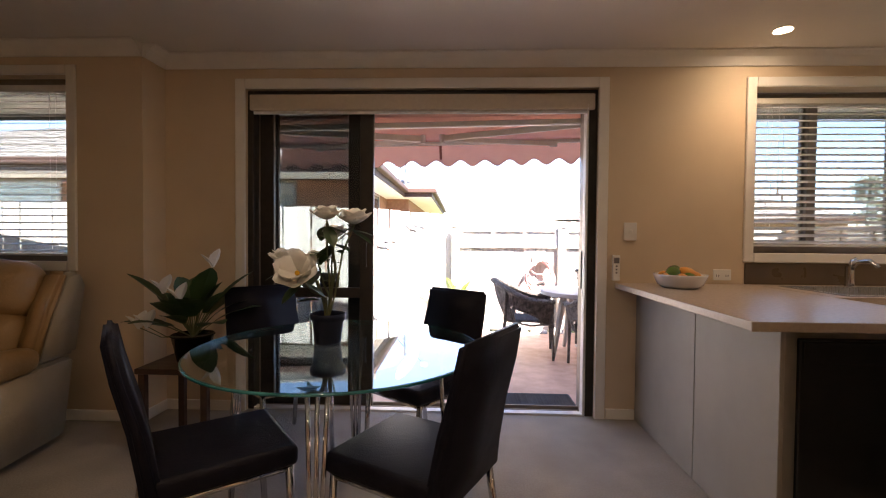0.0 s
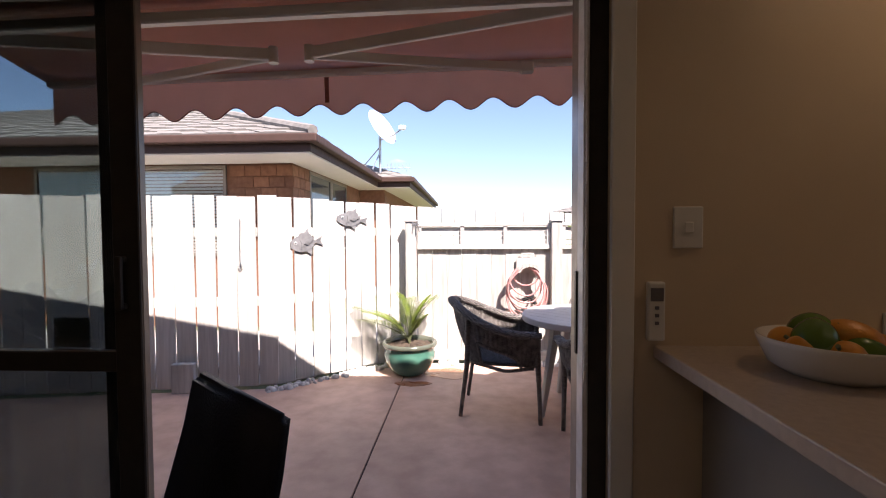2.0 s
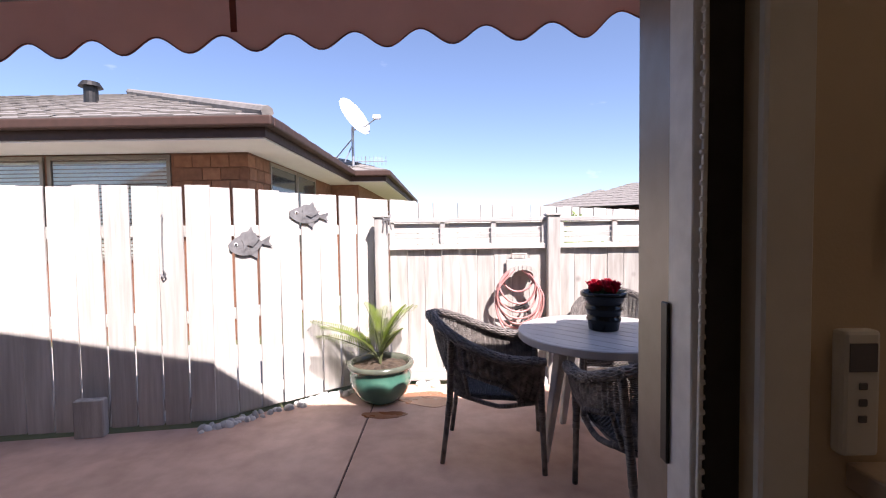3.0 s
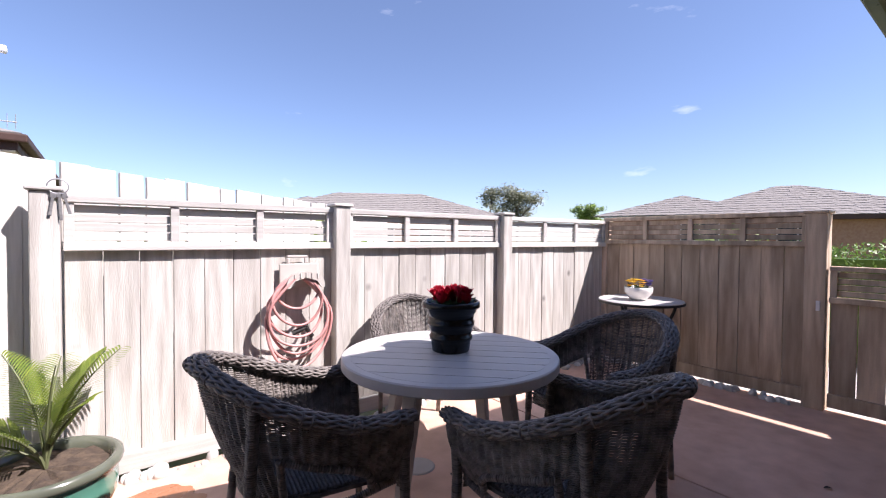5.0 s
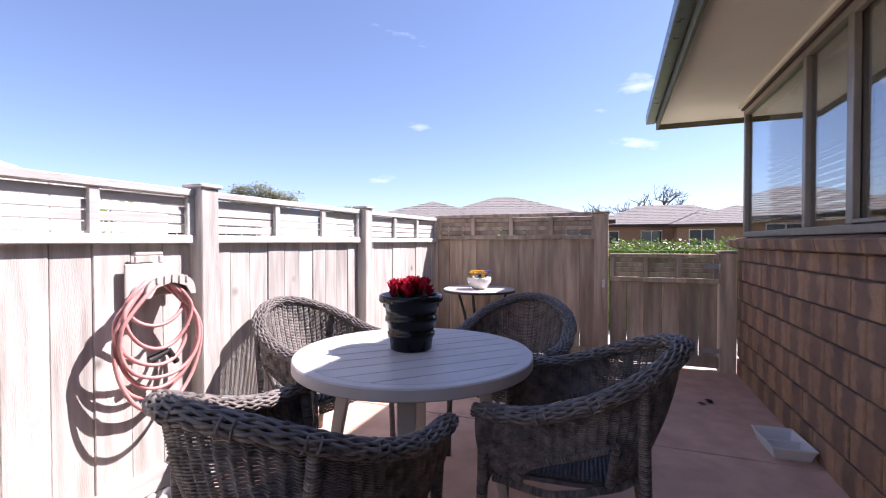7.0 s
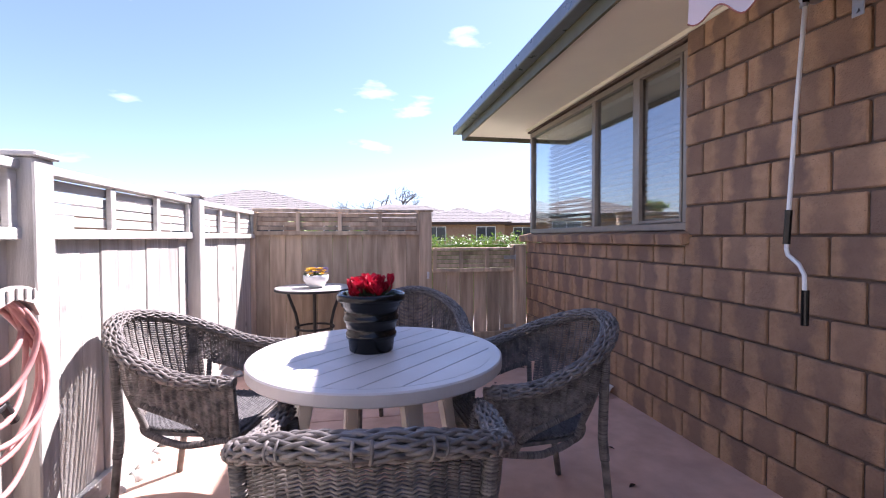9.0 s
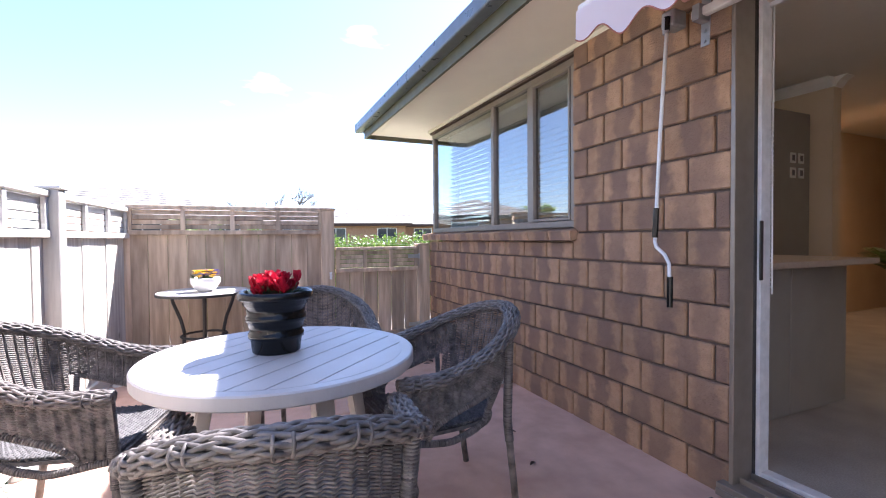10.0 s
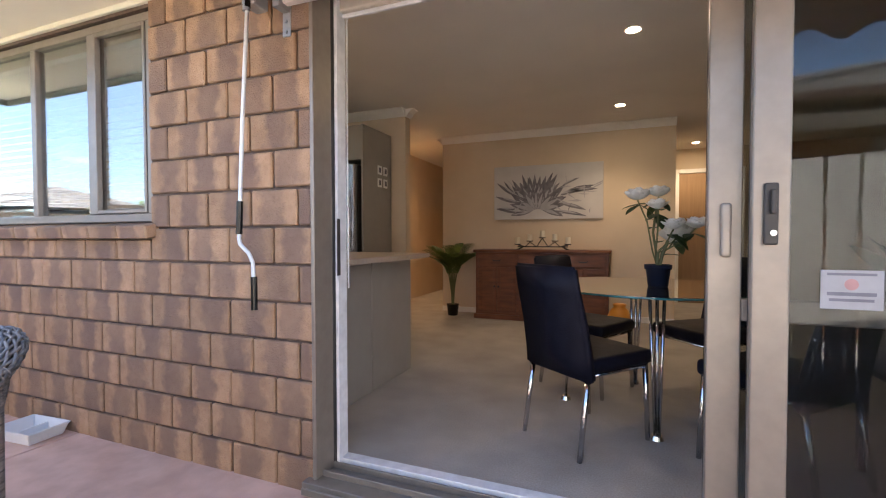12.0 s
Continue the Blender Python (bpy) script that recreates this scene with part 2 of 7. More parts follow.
M_CHROME = surf("chrome", (0.62, 0.62, 0.63), (0.58, 0.58, 0.59), 10, 0.1, metal=1.0, rvar=0.05)
M_WHITEPL = surf("white plastic", (0.76, 0.75, 0.72), (0.72, 0.71, 0.68), 10, 0.4, 0.02, 80)
M_INK = surf("grey print", (0.16, 0.15, 0.17), None, 20, 0.7)
M_REDINK = surf("faded red print", (0.42, 0.22, 0.20), None, 20, 0.7)
M_BLACKPL = surf("black plastic", (0.004, 0.004, 0.004), (0.007, 0.007, 0.007), 14, 0.2, 0.02, 60, spec=0.35)
M_LEATHER = surf("black leather", (0.006, 0.006, 0.011), (0.010, 0.010, 0.017), 14, 0.45, 0.25, 160, rvar=0.08, spec=0.11)
M_TAN = surf("tan leather", (0.42, 0.27, 0.12), (0.33, 0.205, 0.09), 5, 0.42, 0.25, 60, big=0.1)
M_CREAMLEATHER = surf("pale leather side", (0.44, 0.38, 0.27), (0.38, 0.32, 0.22), 5, 0.5, 0.2, 60)
M_WICKER = surf("grey brown wicker", (0.245, 0.215, 0.19), (0.075, 0.065, 0.058), 22, 0.5, 0.25, 140, island=True, big=0.2, bigscale=7)
M_SEAT = surf("woven seat", (0.13, 0.122, 0.12), (0.06, 0.057, 0.056), 30, 0.65, 0.3, 140, island=True)
M_TABLE = surf("taupe painted slat", (0.57, 0.54, 0.51), (0.53, 0.50, 0.47), 7, 0.42, 0.05, 90, big=0.05)
M_HOSE = surf("faded red hose", (0.62, 0.32, 0.29), (0.54, 0.255, 0.235), 30, 0.45)
M_SOIL = surf("soil", (0.10, 0.07, 0.045), (0.05, 0.035, 0.025), 30, 0.95, 0.8, 60)
M_GLAZE = surf("green glaze", (0.045, 0.16, 0.115), (0.10, 0.24, 0.17), 4, 0.12, 0.05, 30, coat=0.6, big=0.25, bigscale=3)
M_GLAZERIM = surf("brown green glaze rim", (0.13, 0.14, 0.10), (0.09, 0.10, 0.075), 10, 0.2, coat=0.4)
M_PALM = leafy("palm leaf", (0.25, 0.31, 0.045), (0.13, 0.20, 0.03), 0.35)
M_ARECA = leafy("areca leaf", (0.11, 0.17, 0.03), (0.06, 0.10, 0.02), 0.3)
M_LEAF = leafy("dark leaf", (0.045, 0.085, 0.025), (0.03, 0.06, 0.02), 0.2)
M_HEDGE = leafy("hedge leaf", (0.19, 0.29, 0.045), (0.09, 0.165, 0.025), 0.35)
M_GUM = leafy("gum leaf", (0.30, 0.30, 0.20), (0.17, 0.19, 0.11), 0.45)
M_LIME = leafy("spring leaf", (0.24, 0.33, 0.06), (0.16, 0.25, 0.045), 0.35)
M_BARK = surf("grey bark", (0.17, 0.14, 0.12), (0.11, 0.09, 0.075), 12, 0.9, 0.4, 40)
M_STEM = surf("green stem", (0.13, 0.15, 0.06), (0.10, 0.11, 0.05), 12, 0.6)
M_PETALW = leafy("white petal", (0.86, 0.85, 0.82), (0.80, 0.79, 0.75), 0.3)
M_PETALR = leafy("red petal", (0.50, 0.012, 0.035), (0.36, 0.008, 0.025), 0.25)
M_PETALY = leafy("yellow petal", (0.75, 0.48, 0.03), (0.70, 0.38, 0.02), 0.25)
M_PETALP = leafy("violet petal", (0.17, 0.13, 0.34), (0.12, 0.09, 0.26), 0.25)
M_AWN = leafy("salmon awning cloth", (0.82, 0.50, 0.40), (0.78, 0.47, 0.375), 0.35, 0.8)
M_AWNSEAM = surf("awning seam", (0.36, 0.13, 0.10), None, 10, 0.8)
M_AWNMETAL = surf("cream powder coat", (0.80, 0.76, 0.70), (0.76, 0.72, 0.66), 10, 0.4)
M_GALV = surf("galvanised steel", (0.46, 0.47, 0.47), (0.36, 0.37, 0.37), 22, 0.4, metal=0.7)
M_CERAMIC = surf("white ceramic", (0.78, 0.76, 0.72), (0.75, 0.73, 0.69), 6, 0.2, coat=0.3)
M_LEMON = surf("yellow orange fruit", (0.62, 0.27, 0.03), (0.55, 0.20, 0.02), 12, 0.4, 0.15, 120)
M_GREENF = surf("green pepper", (0.10, 0.17, 0.025), (0.06, 0.12, 0.02), 8, 0.25, 0.1, 40)
M_CHERRY = surf("red brown stained wood", (0.21, 0.068, 0.022), (0.11, 0.035, 0.013), 4, 0.48, 0.08, 60, stretch=(1, 6, 6))
M_DARKWOOD = surf("dark wood", (0.06, 0.03, 0.018), (0.04, 0.02, 0.012), 4, 0.4, stretch=(1, 6, 6))
M_CANVAS = surf("pale canvas", (0.62, 0.60, 0.58), (0.56, 0.54, 0.53), 4, 0.8, 0.1, 300)
M_PAINTD = surf("grey paint strokes", (0.13, 0.12, 0.14), (0.24, 0.23, 0.25), 16, 0.8)
M_PAINTL = surf("pale grey paint strokes", (0.36, 0.35, 0.38), (0.46, 0.45, 0.47), 12, 0.8)
M_STEEL = surf("brushed steel", (0.45, 0.46, 0.47), (0.40, 0.41, 0.42), 8, 0.28, metal=0.9, stretch=(40, 40, 1))
M_SPLASH = surf("brown splashback", (0.12, 0.085, 0.05), (0.10, 0.07, 0.042), 8, 0.3)
M_BLUEP = surf("navy pot", (0.014, 0.017, 0.032), None, 10, 0.55, spec=0.15)
M_DAMP = surf("damp stained concrete", (0.36, 0.155, 0.075), (0.30, 0.125, 0.06), 5, 0.28, 0.08, 130, big=0.1, bigscale=2)
M_MAT = surf("grey door mat", (0.11, 0.115, 0.125), (0.07, 0.075, 0.085), 80, 0.95, 0.7, 220)
M_FISH = surf("weathered tin", (0.25, 0.245, 0.24), (0.13, 0.128, 0.125), 14, 0.6, 0.3, 60, metal=0.2)
M_CANDLE = surf("ivory wax", (0.72, 0.66, 0.52), (0.70, 0.63, 0.49), 8, 0.5)
M_IRON = surf("black iron", (0.03, 0.03, 0.03), (0.045, 0.042, 0.04), 14, 0.5, 0.1, 60, metal=0.5)
M_BULB = glow("lamp face", (1.0, 0.78, 0.5), 30)
M_DOORP = surf("oak hall door", (0.30, 0.19, 0.10), (0.25, 0.155, 0.08), 3, 0.45, 0.05, 60, stretch=(8, 8, 0.6))
M_SKYDARK = surf("house window glass dark", (0.05, 0.06, 0.065), None, 6, 0.06, spec=0.8)
M_DISH = surf("white dish", (0.72, 0.72, 0.72), (0.66, 0.66, 0.66), 6, 0.45)
M_WOODB = surf("brown fence timber", (0.58, 0.455, 0.33), (0.34, 0.255, 0.18), 5, 0.9, 0.35, 70, stretch=(4, 4, 0.45), rnd=0.14, big=0.28, bigscale=1.4, knots=3.2)
M_AWNOUT = leafy("pale outer awning cloth", (0.86, 0.82, 0.85), (0.84, 0.80, 0.83), 0.5, 0.8)
M_NSOFFIT = surf("pale cream soffit", (0.78, 0.74, 0.67), (0.75, 0.71, 0.64), 4, 0.7)
# white sticker with the dimming of a screen before it put into its colour
M_STICKER = surf("screen-dimmed white sticker", (0.32, 0.31, 0.31), (0.28, 0.275, 0.27), 20, 0.6)
M_HOLDER = surf("beige plastic", (0.50, 0.46, 0.41), (0.46, 0.42, 0.375), 10, 0.5)
M_FBRICK = surf("tan brick", (0.40, 0.235, 0.145), (0.33, 0.18, 0.11), 9, 0.9, 0.2, 60)
M_PATH = surf("pale concrete path", (0.50, 0.48, 0.44), (0.43, 0.41, 0.375), 5, 0.8, 0.1, 90, big=0.08)

# ---- builders ----
def link_mesh(name, bm, material, smooth=False):
    me = bpy.data.meshes.new(name)
    bm.normal_update()
    bm.to_mesh(me)
    bm.free()
    for mt in (material if isinstance(material, (list, tuple)) else [material]):
        me.materials.append(mt)
    if smooth:
        me.polygons.foreach_set("use_smooth", [True] * len(me.polygons))
    return me


def part(name, bm, material, parent=None, label="", m=None, smooth=False):
    ob = new(name, link_mesh(name, bm, material, smooth))
    if parent is not None:
        ob.parent = parent
    if m is not None:
        ob.matrix_basis = m
    if label:
        tagged(ob, label)
    return ob


def piece(name, me, parent, m):
    ob = new(name, me)
    ob.parent = parent
    ob.matrix_basis = m
    return ob


def thing(name, m, label, category, group=""):
    ob = new(name)
    ob.empty_display_size = 0.1
    ob.matrix_basis = m
    return tagged(ob, label, category, group)


def setting(name, bm, material, label="", smooth=False):
    return tagged(part(name, bm, material, None, "", None, smooth), label, "", "", "structure")


def box(bm, x0, x1, y0, y1, z0, z1, bevel=0.0, seg=1, mat=0, m=None):
    r = bmesh.ops.create_cube(bm, size=1.0)
    vs = r["verts"]
    t = Matrix.Translation(((x0 + x1) / 2, (y0 + y1) / 2, (z0 + z1) / 2)) @ Matrix.Diagonal((abs(x1 - x0), abs(y1 - y0), abs(z1 - z0), 1))
    bmesh.ops.transform(bm, matrix=(m @ t) if m is not None else t, verts=vs)
    faces = {f for v in vs for f in v.link_faces}
    for f in faces:
        f.material_index = mat
    if bevel:
        edges = list({e for v in vs for e in v.link_edges})
        res = bmesh.ops.bevel(bm, geom=edges, offset=bevel, segments=seg, affect="EDGES", profile=0.5, clamp_overlap=True)
        for f in res["faces"]:
            f.material_index = mat
    return bm


def boxes(*specs, bevel=0.0, seg=1):
    bm = bmesh.new()
    for s in specs:
        box(bm, *s, bevel=bevel, seg=seg)
    return bm


def cyl(bm, p, q, r0, r1=None, n=16, caps=True):
    p, q = Vector(p), Vector(q)
    r1 = r0 if r1 is None else r1
    d = q - p
    r = bmesh.ops.create_cone(bm, cap_ends=caps, cap_tris=False, segments=n, radius1=r0, radius2=r1, depth=d.length)
    turn = d.to_track_quat("Z", "Y").to_matrix().to_4x4()
    bmesh.ops.transform(bm, matrix=Matrix.Translation((p + q) / 2) @ turn, verts=r["verts"])
    return bm


def lathe(bm, profile, n=32, close=True):
    """Turn a profile of (radius, height) about z."""
    rings = []
    for r, z in profile:
        if r < 1e-5:
            rings.append([bm.verts.new((0, 0, z))])
        else:
            rings.append([bm.verts.new((r * math.cos(2 * math.pi * k / n), r * math.sin(2 * math.pi * k / n), z)) for k in range(n)])
    for a, b in zip(rings, rings[1:]):
        for k in range(n):
            j = (k + 1) % n
            if len(a) == 1 and len(b) == 1:
                continue
            if len(a) == 1:
                bm.faces.new((a[0], b[j], b[k]))
            elif len(b) == 1:
                bm.faces.new((a[k], a[j], b[0]))
            else:
                bm.faces.new((a[k], a[j], b[j], b[k]))
    bmesh.ops.recalc_face_normals(bm, faces=bm.faces)
    return bm


def tube(bm, pts, r, n=8, closed=False):
    """A round tube along points; r: one radius or one a point."""
    pts = [Vector(p) for p in pts]
    k = len(pts)
    rings = []
    nrm = None
    for i, p in enumerate(pts):
        a = pts[i - 1] if (i > 0 or closed) else pts[i]
        b = pts[(i + 1) % k] if (i < k - 1 or closed) else pts[i]
        d = (b - a).normalized()
        if nrm is None:
            nrm = d.orthogonal().normalized()
        nrm = (nrm - d * nrm.dot(d)).normalized()
        bi = d.cross(nrm)
        rad = r[i] if isinstance(r, (list, tuple)) else r
        rings.append([bm.verts.new(p + (nrm * math.cos(2 * math.pi * j / n) + bi * math.sin(2 * math.pi * j / n)) * rad) for j in range(n)])
    pairs = list(zip(rings, rings[1:]))
    if closed:
        pairs.append((rings[-1], rings[0]))
    for a, b in pairs:
        for j in range(n):
            bm.faces.new((a[j], a[(j + 1) % n], b[(j + 1) % n], b[j]))
    if not closed:
        bm.faces.new(list(reversed(rings[0])))
        bm.faces.new(rings[-1])
    return bm


def prism(bm, outline, z0, z1):
    lo = [bm.verts.new((x, y, z0)) for x, y in outline]
    hi = [bm.verts.new((x, y, z1)) for x, y in outline]
    n = len(lo)
    bm.faces.new(list(reversed(lo)))
    bm.faces.new(hi)
    for i in range(n):
        bm.faces.new((lo[i], lo[(i + 1) % n], hi[(i + 1) % n], hi[i]))
    bmesh.ops.recalc_face_normals(bm, faces=bm.faces)
    return bm

# ---- the room ----
WI = 2.94          # door wall: inside face
PZ = -0.09                   # patio
CEIL = 2.42
FW = -1.10                   # feature wall behind the start
setting("floor", boxes((-6.0, 4.12, -5.2, 2.98, -0.09, 0.0)), M_CARPET, "grey-beige loop carpet with soft wear marks")
setting("ceiling", boxes((-6.0, 4.3, -5.2, 3.0, CEIL, CEIL + 0.12)), M_CEIL)
# door wall with its two openings (door, kitchen window)
setting("wall_north", boxes((-2.0, -1.44, WI, 3.06, 0, CEIL), (-1.44, 0.94, WI, 3.06, 2.205, CEIL), (0.94, 1.95, WI, 3.06, 0, CEIL),
        (1.95, 4.12, WI, 3.06, 0, 1.12), (1.95, 4.12, WI, 3.06, 2.205, CEIL)), M_WALL, "warm beige painted wall beside sliding door")
# living room wall stands 0.2 m further in, with its own window
LY = 2.72
setting("wall_living", boxes((-2.12, -2.0, LY, 3.06, 0, CEIL), (-2.47, -2.12, LY, LY + 0.12, 0, CEIL), (-4.6, -2.47, LY, LY + 0.12, 0, 1.02),
        (-4.6, -2.47, LY, LY + 0.12, 2.22, CEIL), (-6.0, -4.6, LY, LY + 0.12, 0, CEIL)), M_WALL, "warm beige painted wall with a window")
setting("wall_west", boxes((-6.12, -6.0, -5.2, LY + 0.12, 0, CEIL)), M_WALL)
setting("wall_east", boxes((4.12, 4.24, -5.2, 2.35, 0, CEIL), (4.12, 4.24, 2.35, 3.06, 0, 1.12), (4.12, 4.24, 2.35, 3.06, 2.205, CEIL)), M_WALL)
setting("wall_south", boxes((-6.0, 4.12, -5.32, -5.2, 0, CEIL)), M_WALL)
setting("wall_feature", boxes((-0.93, 2.0, FW - 0.12, FW, 0, CEIL)), M_WALL, "warm beige painted feature wall")
setting("wall_hall_east", boxes((1.88, 2.0, -3.6, FW - 0.12, 0, CEIL)), M_WALL)
setting("wall_hall_west", boxes((-0.93, -0.81, -3.2, FW - 0.12, 0, CEIL)), M_WALL)
setting("wall_kitchen", boxes((1.83, 4.12, 0.30, 0.42, 0, CEIL), (2.95, 3.07, -3.6, 0.30, 0, CEIL)), M_WALL)
setting("wall_hall", boxes((2.0, 2.95, -3.72, -3.6, 0, CEIL), (-4.0, -0.81, -3.32, -3.2, 0, CEIL)), M_WALL)


def cornice(pts, inward):
    """A coved cornice along a run of plan points."""
    bm = bmesh.new()
    prof = [(0, 0), (0.012, 0), (0.02, 0.012), (0.045, 0.048), (0.075, 0.068), (0.09, 0.072), (0.09, 0.082), (0, 0.082)]
    for (a, b), n in zip(zip(pts, pts[1:]), inward):
        a, b, n = Vector(a), Vector(b), Vector(n)
        ends = []
        for p, d in ((a, 0), (b, 1)):
            ends.append([bm.verts.new((p.x + n.x * u, p.y + n.y * u, CEIL - 0.082 + v)) for u, v in prof])
        k = len(prof)
        for i in range(k):
            bm.faces.new((ends[0][i], ends[0][(i + 1) % k], ends[1][(i + 1) % k], ends[1][i]))
        bm.faces.new(ends[0])
        bm.faces.new(ends[1])
    bmesh.ops.recalc_face_normals(bm, faces=bm.faces)
    return bm


setting("trim", cornice([(4.12, WI), (-2.0, WI), (-2.0, LY), (-6.0, LY)], [(0, -1), (1, 0), (0, -1)]), M_TRIM, "white coved ceiling cornice")
setting("trim", cornice([(-0.93, FW), (2.0, FW), (2.0, -3.6)], [(0, 1), (1, 0)]), M_TRIM, "white coved ceiling cornice")
setting("trim", cornice([(1.83, 0.42), (4.12, 0.42)], [(0, 1)]), M_TRIM, "white coved ceiling cornice")
setting("trim", cornice([(1.83, 0.30), (1.83, 0.42)], [(-1, 0)]), M_TRIM, "white coved ceiling cornice")
setting("baseboard", boxes((-2.0, -1.51, WI - 0.014, WI, 0, 0.07), (1.01, 1.2, WI - 0.014, WI, 0, 0.07), bevel=0.003), M_TRIM)
setting("baseboard", boxes((-6.0, -2.0, LY - 0.014, LY, 0, 0.07), (-1.986, -2.0, LY, WI - 0.014, 0, 0.07), bevel=0.003), M_TRIM)
setting("baseboard", boxes((-0.93, 2.0, FW, FW + 0.014, 0, 0.07), bevel=0.003), M_TRIM)


def casing(name, x0, x1, y, z0, z1, w, bottom=True, depth=0.018, label=""):
    s = [(x0, x0 + w, y - depth, y, z0, z1), (x1 - w, x1, y - depth, y, z0, z1), (x0 + w, x1 - w, y - depth, y, z1 - w, z1)]
    if bottom:
        s.append((x0 + w, x1 - w, y - depth - 0.004, y, z0, z0 + w))
    return setting(name, boxes(*s, bevel=0.004), M_TRIM, label)


casing("door_casing", -1.505, 1.003, WI, 0.0, 2.27, 0.068, False, label="white painted door architrave")
casing("window_casing", 1.885, 4.12, WI, 1.06, 2.265, 0.062, label="white painted window architrave")
casing("window_casing", -4.66, -2.43, LY, 0.97, 2.285, 0.062, label="white painted window architrave")

# ---- sliding door ----
door = setting("door_1", boxes((0.885, 0.905, 3.06, 3.19, -0.02, 2.2), (-1.44, -1.40, 3.06, 3.19, -0.02, 2.2), (-1.40, 0.885, 3.06, 3.19, 2.155, 2.2), bevel=0.003), M_BRONZE,
               "bronze aluminium sliding door, open, both panels stacked on one side")
# room side of the frame: darker colour stands for its backlit shade
part("inner_frame", boxes((0.885, 0.94, 2.97, 3.06, -0.02, 2.2), (-1.44, -1.40, 2.97, 3.06, -0.02, 2.2), (-1.40, 0.885, 2.97, 3.06, 2.155, 2.2), bevel=0.003), M_DARKAL, door, "bronze inner door frame, backlit shade in its colour")
part("sill", boxes((-1.44, 0.94, 2.96, 3.22, -0.045, -0.02), (-1.40, 0.885, 3.055, 3.066, -0.02, 0.006), (-1.40, 0.885, 3.135, 3.146, -0.02, 0.006), (-1.44, 0.94, 3.16, 3.225, -0.075, -0.045), bevel=0.002), M_BRONZE, door)
part("liner", boxes((0.868, 0.885, 2.972, 3.04, -0.02, 2.155), (-1.40, 0.868, 2.972, 3.03, -0.02, 0.012), (-1.40, 0.868, 2.972, 3.03, 2.14, 2.155), bevel=0.002), M_WHITEAL, door, "white inner frame liner")
part("strike", boxes((0.862, 0.868, 3.03, 3.052, 0.86, 1.12), bevel=0.002), M_DARKAL, door, "dark metal strike plate")


def sash(name, x0, x1, y, z0, z1, label, pane_mat, sw=0.095, rail=True):
    """A glazed panel with stiles, rails and, where it has one, a mid rail between two panes."""
    d = 0.022

    def members(ya, yb):
        mid = [(x0 + sw, x1 - sw, ya, yb, 0.77, 0.84)] if rail else []
        return boxes((x0, x0 + sw, ya, yb, z0, z1), (x1 - sw, x1, ya, yb, z0, z1), (x0 + sw, x1 - sw, ya, yb, z0, z0 + 0.09),
                     (x0 + sw, x1 - sw, ya, yb, z1 - 0.06, z1), *mid, bevel=0.004)
    p = part(name, members(y - d * 0.5, y + d), M_BRONZE, door, label)
    # room-side half of each member, shade against the daylight put into its colour
    part("inner_face", members(y - d, y - d * 0.5), M_DARKAL, p, "bronze inner face, backlit shade in its colour")
    for a, b in ((z0 + 0.09, 0.77), (0.84, z1 - 0.06)) if rail else ((z0 + 0.09, z1 - 0.06),):
        part("pane", boxes((x0 + sw, x1 - sw, y - 0.003, y + 0.003, a, b)), pane_mat, p).visible_shadow = False
    return p


inner = sash("inner_panel", -1.40, -0.588, 3.10, -0.012, 2.14, "bronze aluminium glazed door panel", M_GLASS2)
outer = sash("outer_panel", -1.398, -0.69, 3.175, -0.012, 2.15, "bronze aluminium glazed door panel with lock", M_GLASS3, rail=False)

part("handle", boxes((-0.653, -0.628, 3.0430, 3.0580, 0.99, 1.17), (-0.653, -0.628, 3.0580, 3.0760, 0.99, 1.01), (-0.653, -0.628, 3.0580, 3.0760, 1.15, 1.17), bevel=0.005, seg=2), M_DARKAL, inner, "dark metal pull handle")
part("outer_handle", boxes((-0.652, -0.622, 3.1210, 3.1400, 0.97, 1.14), bevel=0.01, seg=3), M_BRONZE, inner, "grey metal pull handle")
lock = part("lock_plate", boxes((-0.752, -0.716, 3.2010, 3.2130, 1.01, 1.19), bevel=0.012, seg=3), M_DARKAL, outer, "bronze lock plate with key cylinder")
part("lever", boxes((-0.742, -0.728, 3.2130, 3.2330, 1.10, 1.17), bevel=0.005, seg=2), M_DARKAL, lock)
bm = bmesh.new()
cyl(bm, (-0.736, 3.2080, 1.045), (-0.736, 3.2260, 1.045), 0.0085)
part("key_cylinder", bm, M_CHROME, lock, "chrome key cylinder")
# a printed sticker on the glass: lines too small to read
sticker = part("sticker", boxes((-1.0, -0.86, 3.1810, 3.1825, 0.83, 0.94)), M_STICKER, outer, "white warning sticker with small print on the glass")
part("print_bar", boxes((-0.985, -0.875, 3.1825, 3.1832, 0.925, 0.932), (-0.985, -0.875, 3.1825, 3.1832, 0.868, 0.878), (-0.98, -0.88, 3.1825, 3.1832, 0.852, 0.860)), M_INK, sticker, "dark lines of small print")
bm = bmesh.new()
cyl(bm, (-0.93, 3.1825, 0.90), (-0.93, 3.1832, 0.90), 0.016, n=20)
part("print_mark", bm, M_REDINK, sticker, "faded red round mark")
# roller blind in its box over the door
rb = thing("roller_blind", pose(-0.25, 2.985, 2.045), "cream roller blind rolled up above the sliding door", "blind")
part("pelmet", boxes((-1.17, 1.17, -0.035, 0.03, 0.02, 0.128), bevel=0.01, seg=2), M_PELMET, rb)
part("bottom_bar", boxes((-1.165, 1.165, -0.012, 0.008, 0.0, 0.02), bevel=0.004), M_WHITEAL, rb)
bm = bmesh.new()
tube(bm, [(1.12, -0.03, 0.08), (1.125, -0.032, -0.6), (1.12, -0.03, -1.25)], 0.004, 6)
